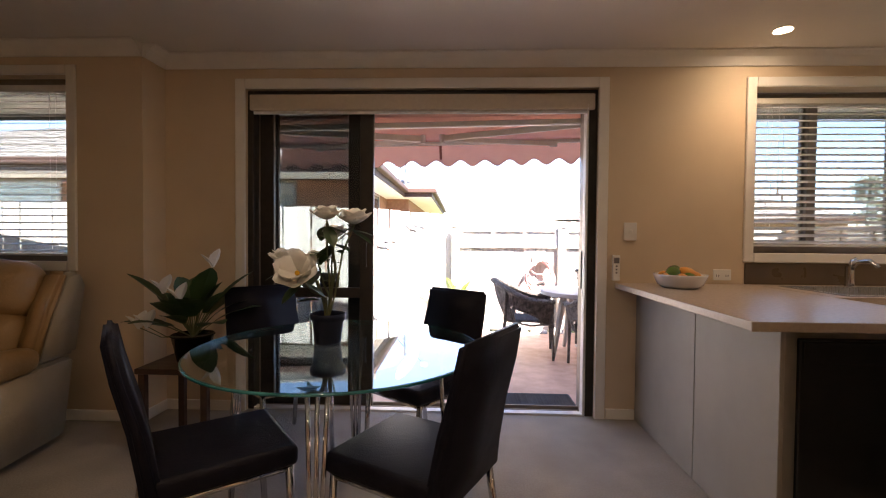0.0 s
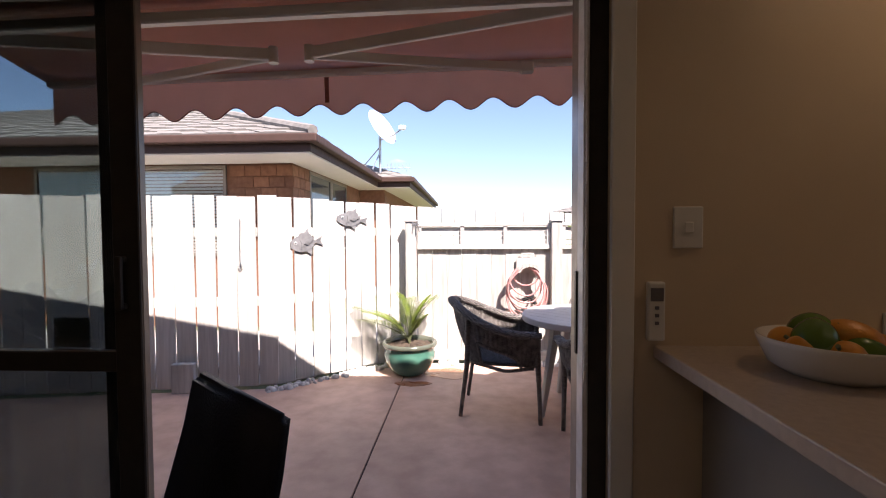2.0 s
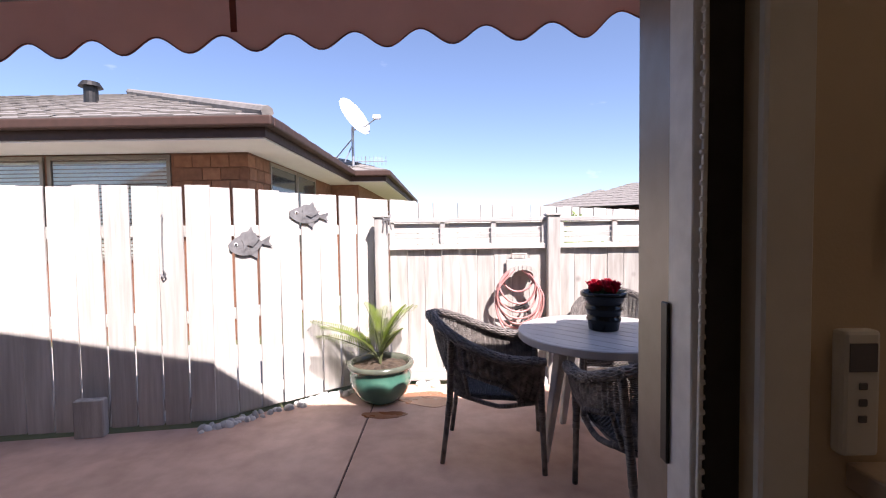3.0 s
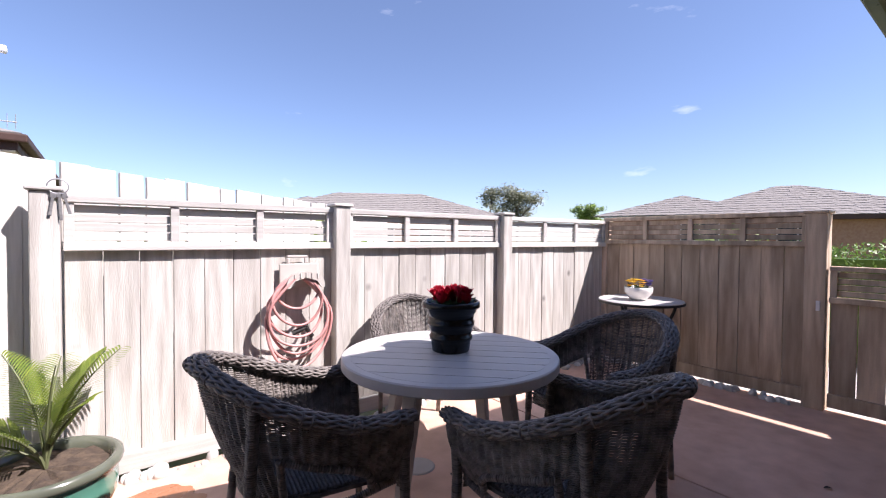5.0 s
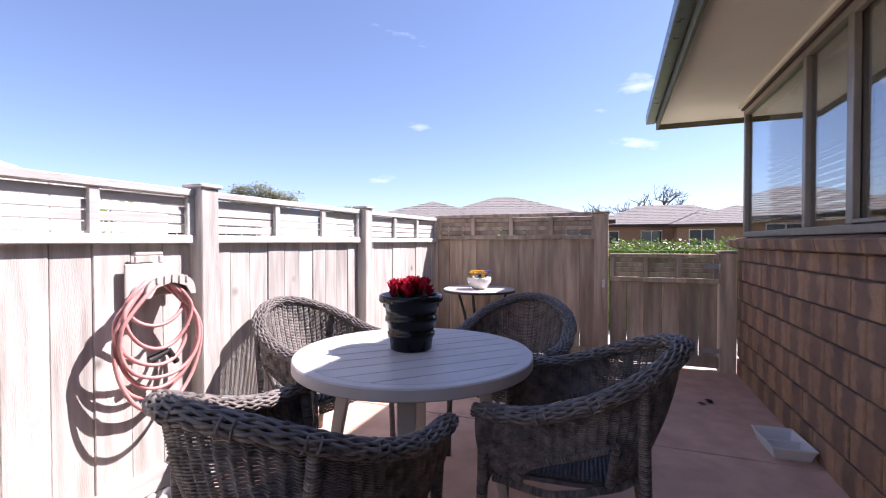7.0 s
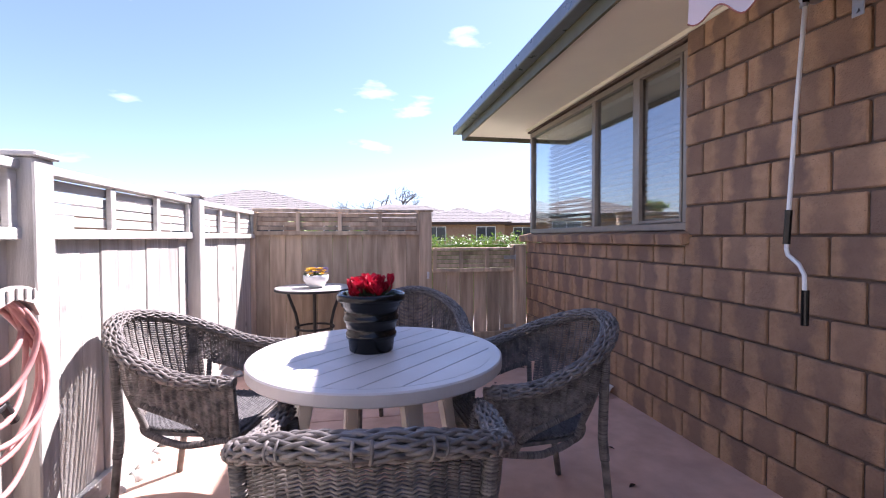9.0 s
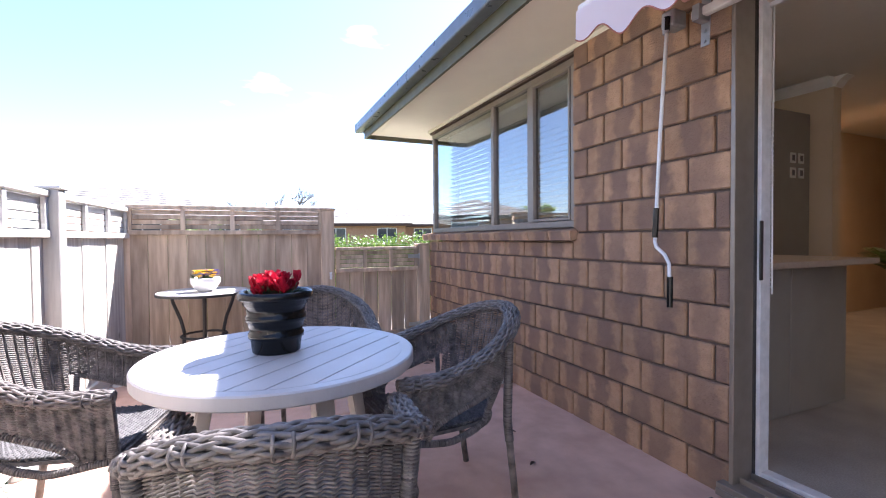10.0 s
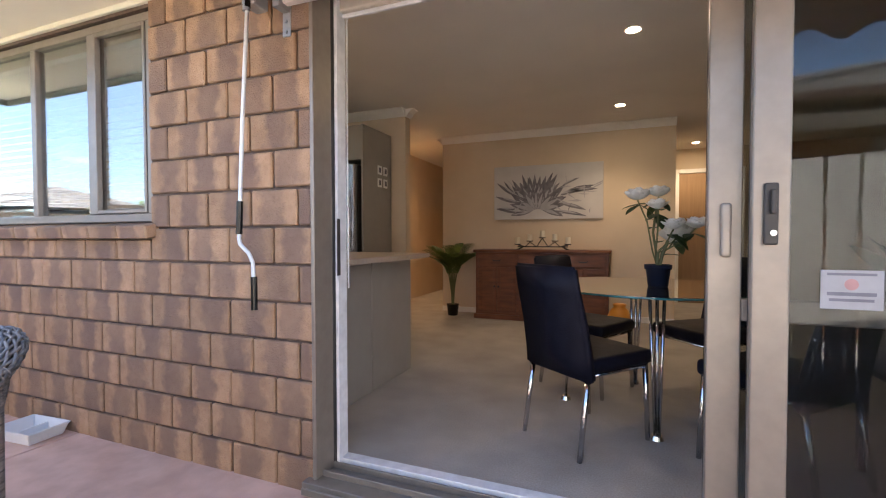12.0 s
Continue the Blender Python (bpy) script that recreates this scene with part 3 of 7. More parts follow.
for k in range(60):
    bmesh.ops.create_icosphere(bm, subdivisions=1, radius=0.006, matrix=Matrix.Translation((1.123, -0.031, 0.05 - k * 0.0215)))
part("bead_chain", bm, M_WHITEPL, rb, "white beaded pull chain")

# ---- outside shell of the house ----
shell = setting("wall_brick_backing", boxes((0.907, 1.93, 3.062, 3.155, -0.12, 2.27), (1.93, 4.36, 3.06, 3.155, -0.12, 1.0), (4.24, 4.36, 2.4, 3.06, -0.12, 1.0), (-1.44, 0.94, 3.06, 3.155, 2.2, 2.27),
         (-2.47, -1.44, 3.06, 3.155, -0.12, 2.27), (-6.2, -4.6, 3.06, 3.155, -0.12, 2.27), (-4.6, -2.47, 3.06, 3.155, -0.12, 1.0), (-4.6, -2.47, 3.06, 3.155, 2.225, 2.27), (4.24, 4.36, -5.3, 2.4, -0.12, 2.27), (1.93, 4.36, 3.06, 3.155, 2.225, 2.27), (-1.44, 0.94, 3.0, 3.15, -0.12, -0.075)), M_MORTAR, "brown brick veneer house wall with recessed joints")
EY, EX, EZ = 3.80, 4.80, 2.27
setting("soffit", boxes((-6.6, EX - 0.02, 3.0, EY - 0.02, EZ, EZ + 0.03), (4.3, EX - 0.02, -6.0, 3.0, EZ, EZ + 0.03)), M_SOFFIT, "cream painted soffit lining under the eave")
setting("trim", boxes((0.94, 4.36, 3.155, 3.18, EZ - 0.03, EZ), bevel=0.004), M_SOFFIT, "cream soffit bead")
bm = boxes((-6.6, EX, EY - 0.02, EY, EZ - 0.05, EZ + 0.14), (EX - 0.02, EX, -6.0, EY - 0.02, EZ - 0.05, EZ + 0.14))
setting("fascia", bm, M_FASCIA, "olive brown fascia board")
bm = boxes((-6.6, EX + 0.1, EY, EY + 0.09, EZ + 0.035, EZ + 0.135), (EX, EX + 0.1, -6.0, EY, EZ + 0.035, EZ + 0.135), bevel=0.012, seg=2)
setting("gutter", bm, M_GUTTER, "slate grey metal gutter along the eave")
bm = bmesh.new()
a = [bm.verts.new(v) for v in ((-6.6, EY + 0.05, EZ + 0.13), (EX + 0.05, EY + 0.05, EZ + 0.13), (EX + 0.05, -6.0, EZ + 0.13), (-6.6, -6.0, EZ + 0.13))]
r0, r1 = bm.verts.new((-6.6, -1.1, EZ + 1.9)), bm.verts.new((EX - 4.8, -1.1, EZ + 1.9))
bm.faces.new((a[0], a[1], r1, r0)); bm.faces.new((a[1], a[2], r1)); bm.faces.new((a[2], a[3], r0, r1)); bm.faces.new((a[3], a[0], r0))
setting("roof", bm, M_TILE, "dark concrete tile roof")

# kitchen window: a corner window of three lights and a return
win = setting("window_1", boxes((1.93, 4.30, 3.09, 3.15, 1.12, 1.165), (1.93, 4.30, 3.09, 3.15, 2.165, 2.21), (1.93, 1.975, 3.09, 3.15, 1.165, 2.165), (2.40, 2.46, 3.09, 3.15, 1.165, 2.165),
        (2.955, 3.0, 3.09, 3.15, 1.165, 2.165), (4.25, 4.30, 3.10, 3.15, 1.165, 2.165), (4.25, 4.30, 2.35, 3.10, 1.12, 1.165), (4.25, 4.30, 2.35, 3.10, 2.165, 2.21), (4.25, 4.30, 2.35, 2.40, 1.165, 2.165), bevel=0.004), M_BRONZE,
              "bronze aluminium corner window above a brick sill")
for x0, x1 in ((1.975, 2.40), (2.46, 2.955), (3.0, 4.25)):
    part("pane", boxes((x0, x1, 3.117, 3.123, 1.165, 2.165)), M_GLASSC, win).visible_shadow = False
part("pane", boxes((4.272, 4.278, 2.40, 3.10, 1.165, 2.165)), M_GLASS, win).visible_shadow = False
part("opening_sash", boxes((1.978, 1.996, 3.125, 3.156, 1.168, 2.162), (2.379, 2.397, 3.125, 3.156, 1.168, 2.162), (1.996, 2.379, 3.125, 3.156, 1.168, 1.188), (1.996, 2.379, 3.125, 3.156, 2.142, 2.162), bevel=0.003), M_BRONZE, win)
win2 = setting("window_2", boxes((-4.6, -2.47, LY + 0.06, LY + 0.12, 1.02, 1.065), (-4.6, -2.47, LY + 0.06, LY + 0.12, 2.175, 2.22), (-4.6, -4.55, LY + 0.06, LY + 0.12, 1.065, 2.175), (-2.52, -2.47, LY + 0.06, LY + 0.12, 1.065, 2.175), (-3.56, -3.5, LY + 0.06, LY + 0.12, 1.065, 2.175), bevel=0.004), M_BRONZE,
               "bronze aluminium living room window behind a blind")
for x0, x1 in ((-4.55, -3.56), (-3.5, -2.52)):
    part("pane", boxes((x0, x1, LY + 0.087, LY + 0.093, 1.065, 2.175)), M_GLASSC, win2).visible_shadow = False

# ---- ground ----
bm = bmesh.new()
box(bm, -500, 500, -500, 700, -0.5, -0.13)
setting("ground", bm, M_GRASS, "rough green lawn around the houses")
# unseen pale strip, added to bounce sunlight up to the neighbour's soffit
bm = bmesh.new()
prism(bm, [(-14.0, 3.6), (-6.3, 4.75), (-1.2, 5.55), (3.4, 9.4), (-0.4, 11.5), (-1.4, 7.7), (-14.0, 7.7)], -0.14, -0.115)
setting("path", bm, M_PATH, "added pale ground bouncing light onto the neighbouring soffit")
setting("path", boxes((4.50, 6.15, -2.0, 6.6, -0.14, -0.115)), M_PATH, "pale concrete path outside the gate")
patio = setting("patio", boxes((-0.055, 2.565, 3.16, 6.14, -0.2, PZ), (2.575, 4.42, 3.16, 6.1, -0.2, PZ), bevel=0.004), M_PATIO, "pink-brown stained concrete patio slab with saw-cut joints")
bm = bmesh.new()
prism(bm, [(-6.0, 3.16), (-0.065, 3.16), (-0.065, 5.95), (-0.35, 5.95), (-1.2, 5.33), (-6.0, 4.6)], -0.2, PZ)
part("slab", bm, M_PATIO, patio)
part("joint_bed", boxes((-0.065, -0.055, 3.16, 6.1, -0.2, PZ - 0.012), (2.565, 2.575, 3.16, 6.1, -0.2, PZ - 0.012)), M_JOINT, patio)

# ---- fences ----
def fence_board(w, h, th=0.018, slope=0.0):
    bm = bmesh.new()
    box(bm, -w / 2, w / 2, -th / 2, th / 2, 0, h, bevel=0.003)
    return bm


def panel_fence(name, a, b, top, boards, divs, label, base=PZ, gate=False, gap=0.0025, wood=None, post_l=True, post_r=True, pw=0.10, wall=None):
    """A close-boarded panel from plan point a to b: boards, rails, a lattice of slats on top, posts. Local x runs along it, +y faces the patio's far side."""
    wood = wood or (M_WOOD, M_WOODH)
    a, b = Vector((*a, 0)), Vector((*b, 0))
    L = (b - a).length
    m = Matrix.Translation((a.x, a.y, 0)) @ pose(0, 0, 0, 0, 0, math.degrees(math.atan2(b.y - a.y, b.x - a.x)))
    f = thing(name, m, label, "gate" if gate else "fence panel", "" if gate else "timber fence panels")
    x0, x1 = (pw / 2 if post_l else 0.0), L - (pw / 2 if post_r else 0.0)
    lat0 = top - 0.225                      # foot of the lattice
    rails = [(top - 0.035, top, 0.045), (lat0 - 0.042, lat0, 0.045), (base + 0.03, base + 0.13, 0.03)]
    for z0, z1, d in rails:
        part("rail", boxes((x0, x1, -d, d * 0.4, z0, z1), bevel=0.004), wood[1], f)
    n = max(2, round((x1 - x0) / boards))
    w = (x1 - x0) / n
    board_mesh = link_mesh("board", fence_board(w - gap, lat0 - 0.03 - base - 0.10), wood[0])
    for k in range(n):
        piece("board", board_mesh, f, pose(x0 + (k + 0.5) * w, 0.006 + 0.003 * ((k * 7) % 3 - 1), base + 0.10))
    slat_mesh = link_mesh("slat", boxes((x0, x1, -0.012, 0.0, 0, 0.039), bevel=0.002), wood[1])
    h = (top - 0.035 - lat0)
    for k in range(4):
        piece("slat", slat_mesh, f, pose(0, 0.004, lat0 + 0.009 + k * (h - 0.039 - 0.016) / 3))
    for k in range(divs + 1):
        xc = x0 + 0.022 + (x1 - x0 - 0.044) * k / divs
        part("batten", boxes((xc - 0.02, xc + 0.02, -0.034, -0.012, lat0, top - 0.035), bevel=0.002), wood[1], f)
    return f


def fence_post(x, y, top, rz=0.0, s=0.105, wood=None):
    t = thing("fence_post", pose(x, y, PZ - 0.03, 0, 0, rz), "weathered square timber fence post with a flat cap", "fence post", "fence posts")
    part("shaft", boxes((-s / 2, s / 2, -s / 2, s / 2, 0, top - PZ + 0.01), bevel=0.005), wood or M_WOOD, t)
    part("cap", boxes((-s / 2 - 0.014, s / 2 + 0.014, -s / 2 - 0.014, s / 2 + 0.014, top - PZ + 0.01, top - PZ + 0.03), bevel=0.005), wood or M_WOODH, t)
    return t


LBL = "weathered grey timber fence panel with a slatted lattice top"
panel_fence("boundary_fence", (-0.02, 6.17), (1.43, 6.17), 1.345, 0.15, 3, LBL)
panel_fence("boundary_fence", (1.43, 6.17), (2.93, 6.14), 1.345, 0.145, 3, LBL)
panel_fence("boundary_fence", (2.93, 6.14), (4.34, 6.06), 1.345, 0.145, 3, LBL, post_r=False)
panel_fence("boundary_fence", (4.36, 6.04), (4.40, 4.31), 1.375, 0.155, 4, "brown weathered timber fence panel with slatted lattice top", wood=(M_WOODB, M_WOODB), post_l=False)
gate = panel_fence("gate", (4.39, 4.23), (4.39, 3.315), 0.97, 0.15, 3, "brown weathered low timber gate with a slatted top, closed", gate=True, gap=0.007, wood=(M_WOODB, M_WOODB), post_l=False, post_r=False)
for x, y, z in ((-0.03, 6.11, 1.375), (1.43, 6.14, 1.375), (2.93, 6.11, 1.375)):
    fence_post(x, y, z)
fence_post(4.40, 4.31, 1.375, 0, 0.13, M_WOODB)
fence_post(4.375, 6.065, 1.345, 0, 0.10, M_WOODB)
fence_post(4.405, 3.243, 1.0, 0, 0.13, M_WOODB)
latch = thing("gate_latch", pose(4.33, 4.287, 0.64), "small pale metal latch plate on the brown gate post", "latch")
part("plate", boxes((-0.004, 0.005, -0.012, 0.012, 0, 0.075), bevel=0.002), M_WHITEAL, latch)
for z in (0.10, 0.86):
    bm = boxes((-0.042, -0.038, 0.0, 0.13, -0.02, 0.02), bevel=0.0015)
    cyl(bm, (-0.046, 0, -0.028), (-0.046, 0, 0.028), 0.009, n=10)
    part("hinge", bm, M_GALV, gate, "grey galvanised strap hinge", gate.matrix_basis.inverted() @ pose(4.38, 3.31, z))

# paling fence of the neighbour, with a bend
def paling_fence(name, a, b, top, w, gap, label, shift=0.0):
    """Palings on three rails; top(d) is the height of a paling's head at the distance d along the fence."""
    a, b = Vector((*a, 0)), Vector((*b, 0))
    L = (b - a).length
    f = thing(name, Matrix.Translation((a.x, a.y, 0)) @ pose(0, 0, 0, 0, 0, math.degrees(math.atan2(b.y - a.y, b.x - a.x))), label, "fence", "paling fences")
    for z in (0.02, 0.62, 1.22):
        part("rail", boxes((0, L, 0.012, 0.055, z, z + 0.08), bevel=0.004), M_WOODH, f)
    n = int((L - shift) / (w + gap) + 0.6)
    cache = {}
    for k in range(n):
        d = shift + (k + 0.5) * (w + gap)
        h = round(top(d) - PZ - 0.02, 2)
        if h not in cache:
            cache[h] = link_mesh("paling", fence_board(w, h), M_PALING)
        piece("paling", cache[h], f, pose(d, 0.003 * ((k * 5) % 3 - 1), PZ + 0.02 + 0.004 * ((k * 3) % 4 - 1.5), 0, 0.2 * ((k * 7) % 5 - 2), 0))
    return f


LP = "pale weathered timber paling fence with narrow gaps"
paling_fence("paling_fence", (-6.2, 4.60), (-1.17, 5.385), lambda d: 1.57, 0.158, 0.011, LP, 0.085)
paling_fence("paling_fence", (-1.18, 5.38), (3.6, 9.3), lambda d: 1.525 + 0.045 * max(0.0, 1 - d / 1.6), 0.1515, 0.012, LP, 0.055)

# ---- awning over the door, half wound in ----
awn = thing("awning", pose(-0.1, 3.155, 2.018, 0, -1.25, 0), "salmon pink retractable awning, partly wound out over the sliding door", "awning")
AX0, AX1, AY, AZ = -1.42, 1.31, 0.58, -0.005
bm = bmesh.new()
n = 28
top = []
for i in range(n + 1):
    x = AX0 + (AX1 - AX0) * i / n
    top.append([bm.verts.new((x, 0.09 + (AY - 0.09) * j / 5, 0.13 + (AZ - 0.13) * j / 5 - 0.012 * math.sin(math.pi * j / 5))) for j in range(6)])
for a, b in zip(top, top[1:]):
    for j in range(5):
        bm.faces.new((a[j], b[j], b[j + 1], a[j + 1]))
bmesh.ops.solidify(bm, geom=bm.faces[:], thickness=0.0025)
part("canopy", bm, M_AWN, awn, smooth=True)
bm = bmesh.new()
n = 180


def hem(x):
    """Depth of the scalloped valance; it is caught up at its end."""
    return 0.165 + 0.026 * math.cos(2 * math.pi * (x - 0.02) / 0.2075) - 0.05 * max(0.0, min(1.0, (x - 1.06) / 0.2))


# layer 0 is the salmon inner side, layer 1 the paler outer side
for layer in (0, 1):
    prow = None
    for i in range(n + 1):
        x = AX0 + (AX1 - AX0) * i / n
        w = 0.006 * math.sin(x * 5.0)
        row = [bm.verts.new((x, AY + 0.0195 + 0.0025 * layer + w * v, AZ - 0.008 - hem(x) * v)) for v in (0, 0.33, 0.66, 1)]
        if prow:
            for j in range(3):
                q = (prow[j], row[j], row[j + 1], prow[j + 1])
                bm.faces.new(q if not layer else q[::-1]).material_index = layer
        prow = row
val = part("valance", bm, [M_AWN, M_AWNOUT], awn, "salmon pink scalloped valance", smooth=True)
bm = bmesh.new()
tube(bm, [(AX0 + (AX1 - AX0) * i / n, AY + 0.022 + 0.006 * math.sin((AX0 + (AX1 - AX0) * i / n) * 5.0), AZ - 0.008 - hem(AX0 + (AX1 - AX0) * i / n)) for i in range(n + 1)], 0.003, 5)
part("binding", bm, M_AWNSEAM, val, "grey edge binding")
part("seam", boxes((-0.055, -0.035, AY + 0.016, AY + 0.02, AZ - 0.14, AZ)), M_AWNSEAM, val, "dark red seam")
part("front_bar", boxes((AX0, AX1, AY - 0.02, AY + 0.018, AZ - 0.022, AZ + 0.018), bevel=0.008, seg=2), M_AWNMETAL, awn)
part("torsion_bar", boxes((AX0 - 0.02, AX1 - 0.14, 0.03, 0.07, -0.01, 0.03), bevel=0.006), M_AWNMETAL, awn)
bm = bmesh.new()
cyl(bm, (AX0, 0.09, 0.11), (AX1 - 0.12, 0.09, 0.11), 0.035, n=20)
part("roller", bm, M_AWN, awn, smooth=True)
for x in (-1.3, 1.13):
    wb = part("wall_bracket", boxes((x - 0.022, x + 0.022, 0.0165, 0.0225, -0.13, 0.10), (x - 0.018, x + 0.018, 0.0225, 0.09, -0.03, 0.04), bevel=0.002), M_GALV, awn, "galvanised wall plate")
    for z in (-0.11, -0.065):
        bb = bmesh.new()
        cyl(bb, (x, 0.0225, z), (x, 0.031, z), 0.008, n=6)
        part("bolt", bb, M_GALV, wb)


def arm(sx, ex, fx):
    bm = bmesh.new()
    for p, q, r in (((sx, 0.08, 0.0), (ex, 0.29, -0.035), 0.024), ((ex, 0.29, -0.04), (fx, AY - 0.03, AZ - 0.035), 0.02)):
        p, q = Vector(p), Vector(q)
        d = q - p
        box(bm, 0, d.length, -0.011, 0.011, -r, r, bevel=0.006, seg=2, m=Matrix.Translation(p) @ d.to_track_quat("X", "Z").to_matrix().to_4x4())
    cyl(bm, (ex, 0.29, -0.07), (ex, 0.29, -0.005), 0.02, n=14)
    part("folding_arm", bm, M_AWNMETAL, awn)
    part("arm_clip", boxes((fx - 0.03, fx + 0.03, AY - 0.05, AY - 0.01, AZ - 0.06, AZ - 0.01), bevel=0.006), M_AWNMETAL, awn)


arm(1.05, -0.02, 0.90)
arm(-1.3, -0.17, -1.07)
bm = bmesh.new()
box(bm, 1.20, 1.27, 0.05, 0.14, -0.03, 0.05, bevel=0.012, seg=2)
cyl(bm, (1.235, 0.145, 0.01), (1.235, 0.145, -0.06), 0.014)
part("gearbox", bm, M_GALV, awn, "grey winding gear")

crank = thing("awning_crank", pose(1.13, 3.30, 0.73), "white awning crank rod with black grips, hanging at the brick wall", "crank")
bm = bmesh.new()
tube(bm, [(0.0, 0.0, 1.27), (0.035, 0.0, 0.80), (0.06, 0.0, 0.34), (0.062, 0, 0.30), (0.05, 0.005, 0.275), (0.0, 0.01, 0.24), (-0.025, 0.012, 0.20), (-0.03, 0.012, 0.05), (-0.03, 0.012, 0.03)], 0.0085, 10)
part("rod", bm, M_WHITEPL, crank, smooth=True)
for p, q in (((0.054, 0, 0.46), (0.062, 0, 0.32)), ((-0.03, 0.012, 0.14), (-0.03, 0.012, 0.0)), ((0.001, 0, 1.27), (-0.003, 0, 1.33))):
    bm = bmesh.new()
    cyl(bm, p, q, 0.0135, n=14)
    part("grip", bm, M_BLACKPL, crank, "black plastic grip")

# ---- door mat, tub ----
mat_t = thing("door_mat", pose(0.58, 3.44, PZ), "dark grey ribbed door mat on the patio", "door mat")
bm = boxes((-0.36, 0.36, -0.19, 0.19, 0, 0.012), bevel=0.005)
part("backing", bm, M_MAT, mat_t)
rib = link_mesh("rib", boxes((-0.345, 0.345, -0.006, 0.006, 0.0115, 0.017), bevel=0.002), M_MAT)
for k in range(16):
    piece("rib", rib, mat_t, pose(0, -0.172 + k * 0.0229, 0))
tub = thing("plastic_tub", pose(2.76, 3.30, PZ, 0, 0, 4), "small white rectangular plastic tub on the patio by the wall", "tub")
bm = bmesh.new()
for z0, z1, s0, s1 in ((0, 0.07, 0.8, 1.0),):
    a, b = 0.15, 0.10
    def ring(s, z, t=0.0):
        return [bm.verts.new((x * (a * s - t), y * (b * s - t), z)) for x, y in ((-1, -1), (1, -1), (1, 1), (-1, 1))]
    r = [ring(0.84, 0), ring(1.0, 0.062), ring(1.06, 0.064), ring(1.06, 0.072), ring(0.98, 0.072), ring(0.82, 0.006)]
    bm.faces.new(list(reversed(r[0])))
    for p, q in zip(r, r[1:]):
        for k in range(4):
            bm.faces.new((p[k], p[(k + 1) % 4], q[(k + 1) % 4], q[k]))
    bm.faces.new(r[-1])
bmesh.ops.bevel(bm, geom=[e for e in bm.edges], offset=0.004, segments=2, affect="EDGES", clamp_overlap=True)
part("body", bm, M_WHITEPL, tub)
part("divider", boxes((-0.006, 0.006, -0.082, 0.082, 0.006, 0.056), bevel=0.003), M_WHITEPL, tub)

# ---- round slatted table ----
table = thing("patio_table", pose(1.43, 4.96, PZ), "round taupe slatted patio table with splayed legs", "table")
TR, TZ = 0.485, 0.725
bm = bmesh.new()
lathe(bm, [(TR - 0.045, TZ - 0.0008), (TR - 0.005, TZ - 0.0008), (TR, TZ - 0.006), (TR, TZ - 0.041), (TR - 0.004, TZ - 0.046), (TR - 0.045, TZ - 0.046), (TR - 0.045, TZ - 0.0008)], 72)
part("rim", bm, M_TABLE, table, smooth=False)
ns = 9
sw = 2 * (TR - 0.04) / ns
for k in range(ns):
    lo, hi = -(TR - 0.04) + k * sw + 0.0028, -(TR - 0.04) + (k + 1) * sw - 0.0028
    ol, r = [], TR - 0.041
    ys = [lo + (hi - lo) * i / 8 for i in range(9)]
    ol += [(math.sqrt(max(0.0, r * r - y * y)), y) for y in ys]
    ol += [(-math.sqrt(max(0.0, r * r - y * y)), y) for y in reversed(ys)]
    bm = bmesh.new()
    prism(bm, ol, TZ - 0.03, TZ)
    bmesh.ops.remove_doubles(bm, verts=bm.verts, dist=1e-5)
    part("slat", bm, M_TABLE, table, m=pose(0, 0, 0, 0, 0, -45))
part("underframe", boxes((-0.42, 0.42, -0.03, 0.03, TZ - 0.07, TZ - 0.046), (-0.03, 0.03, -0.42, -0.03, TZ - 0.07, TZ - 0.046), (-0.03, 0.03, 0.03, 0.42, TZ - 0.07, TZ - 0.046), bevel=0.003), M_TABLE, table, m=pose(0, 0, 0, 0, 0, 20))
for k in range(4):
    a = radians(20 + 90 * k)
    bm = bmesh.new()
    rings = []
    for z, rad, w in ((0, 0.39, 0.016), (TZ - 0.047, 0.27, 0.028)):
        rings.append([bm.verts.new((rad + u * w, v * w * 1.25, z)) for u, v in ((-1, -1), (1, -1), (1, 1), (-1, 1))])
    bm.faces.new(list(reversed(rings[0]))); bm.faces.new(rings[1])
    for j in range(4):
        bm.faces.new((rings[0][j], rings[0][(j + 1) % 4], rings[1][(j + 1) % 4], rings[1][j]))
    bmesh.ops.bevel(bm, geom=bm.edges[:], offset=0.005, segments=2, affect="EDGES")
    part("leg", bm, M_TABLE, table, m=pose(0, 0, 0, 0, 0, 20 + 90 * k))


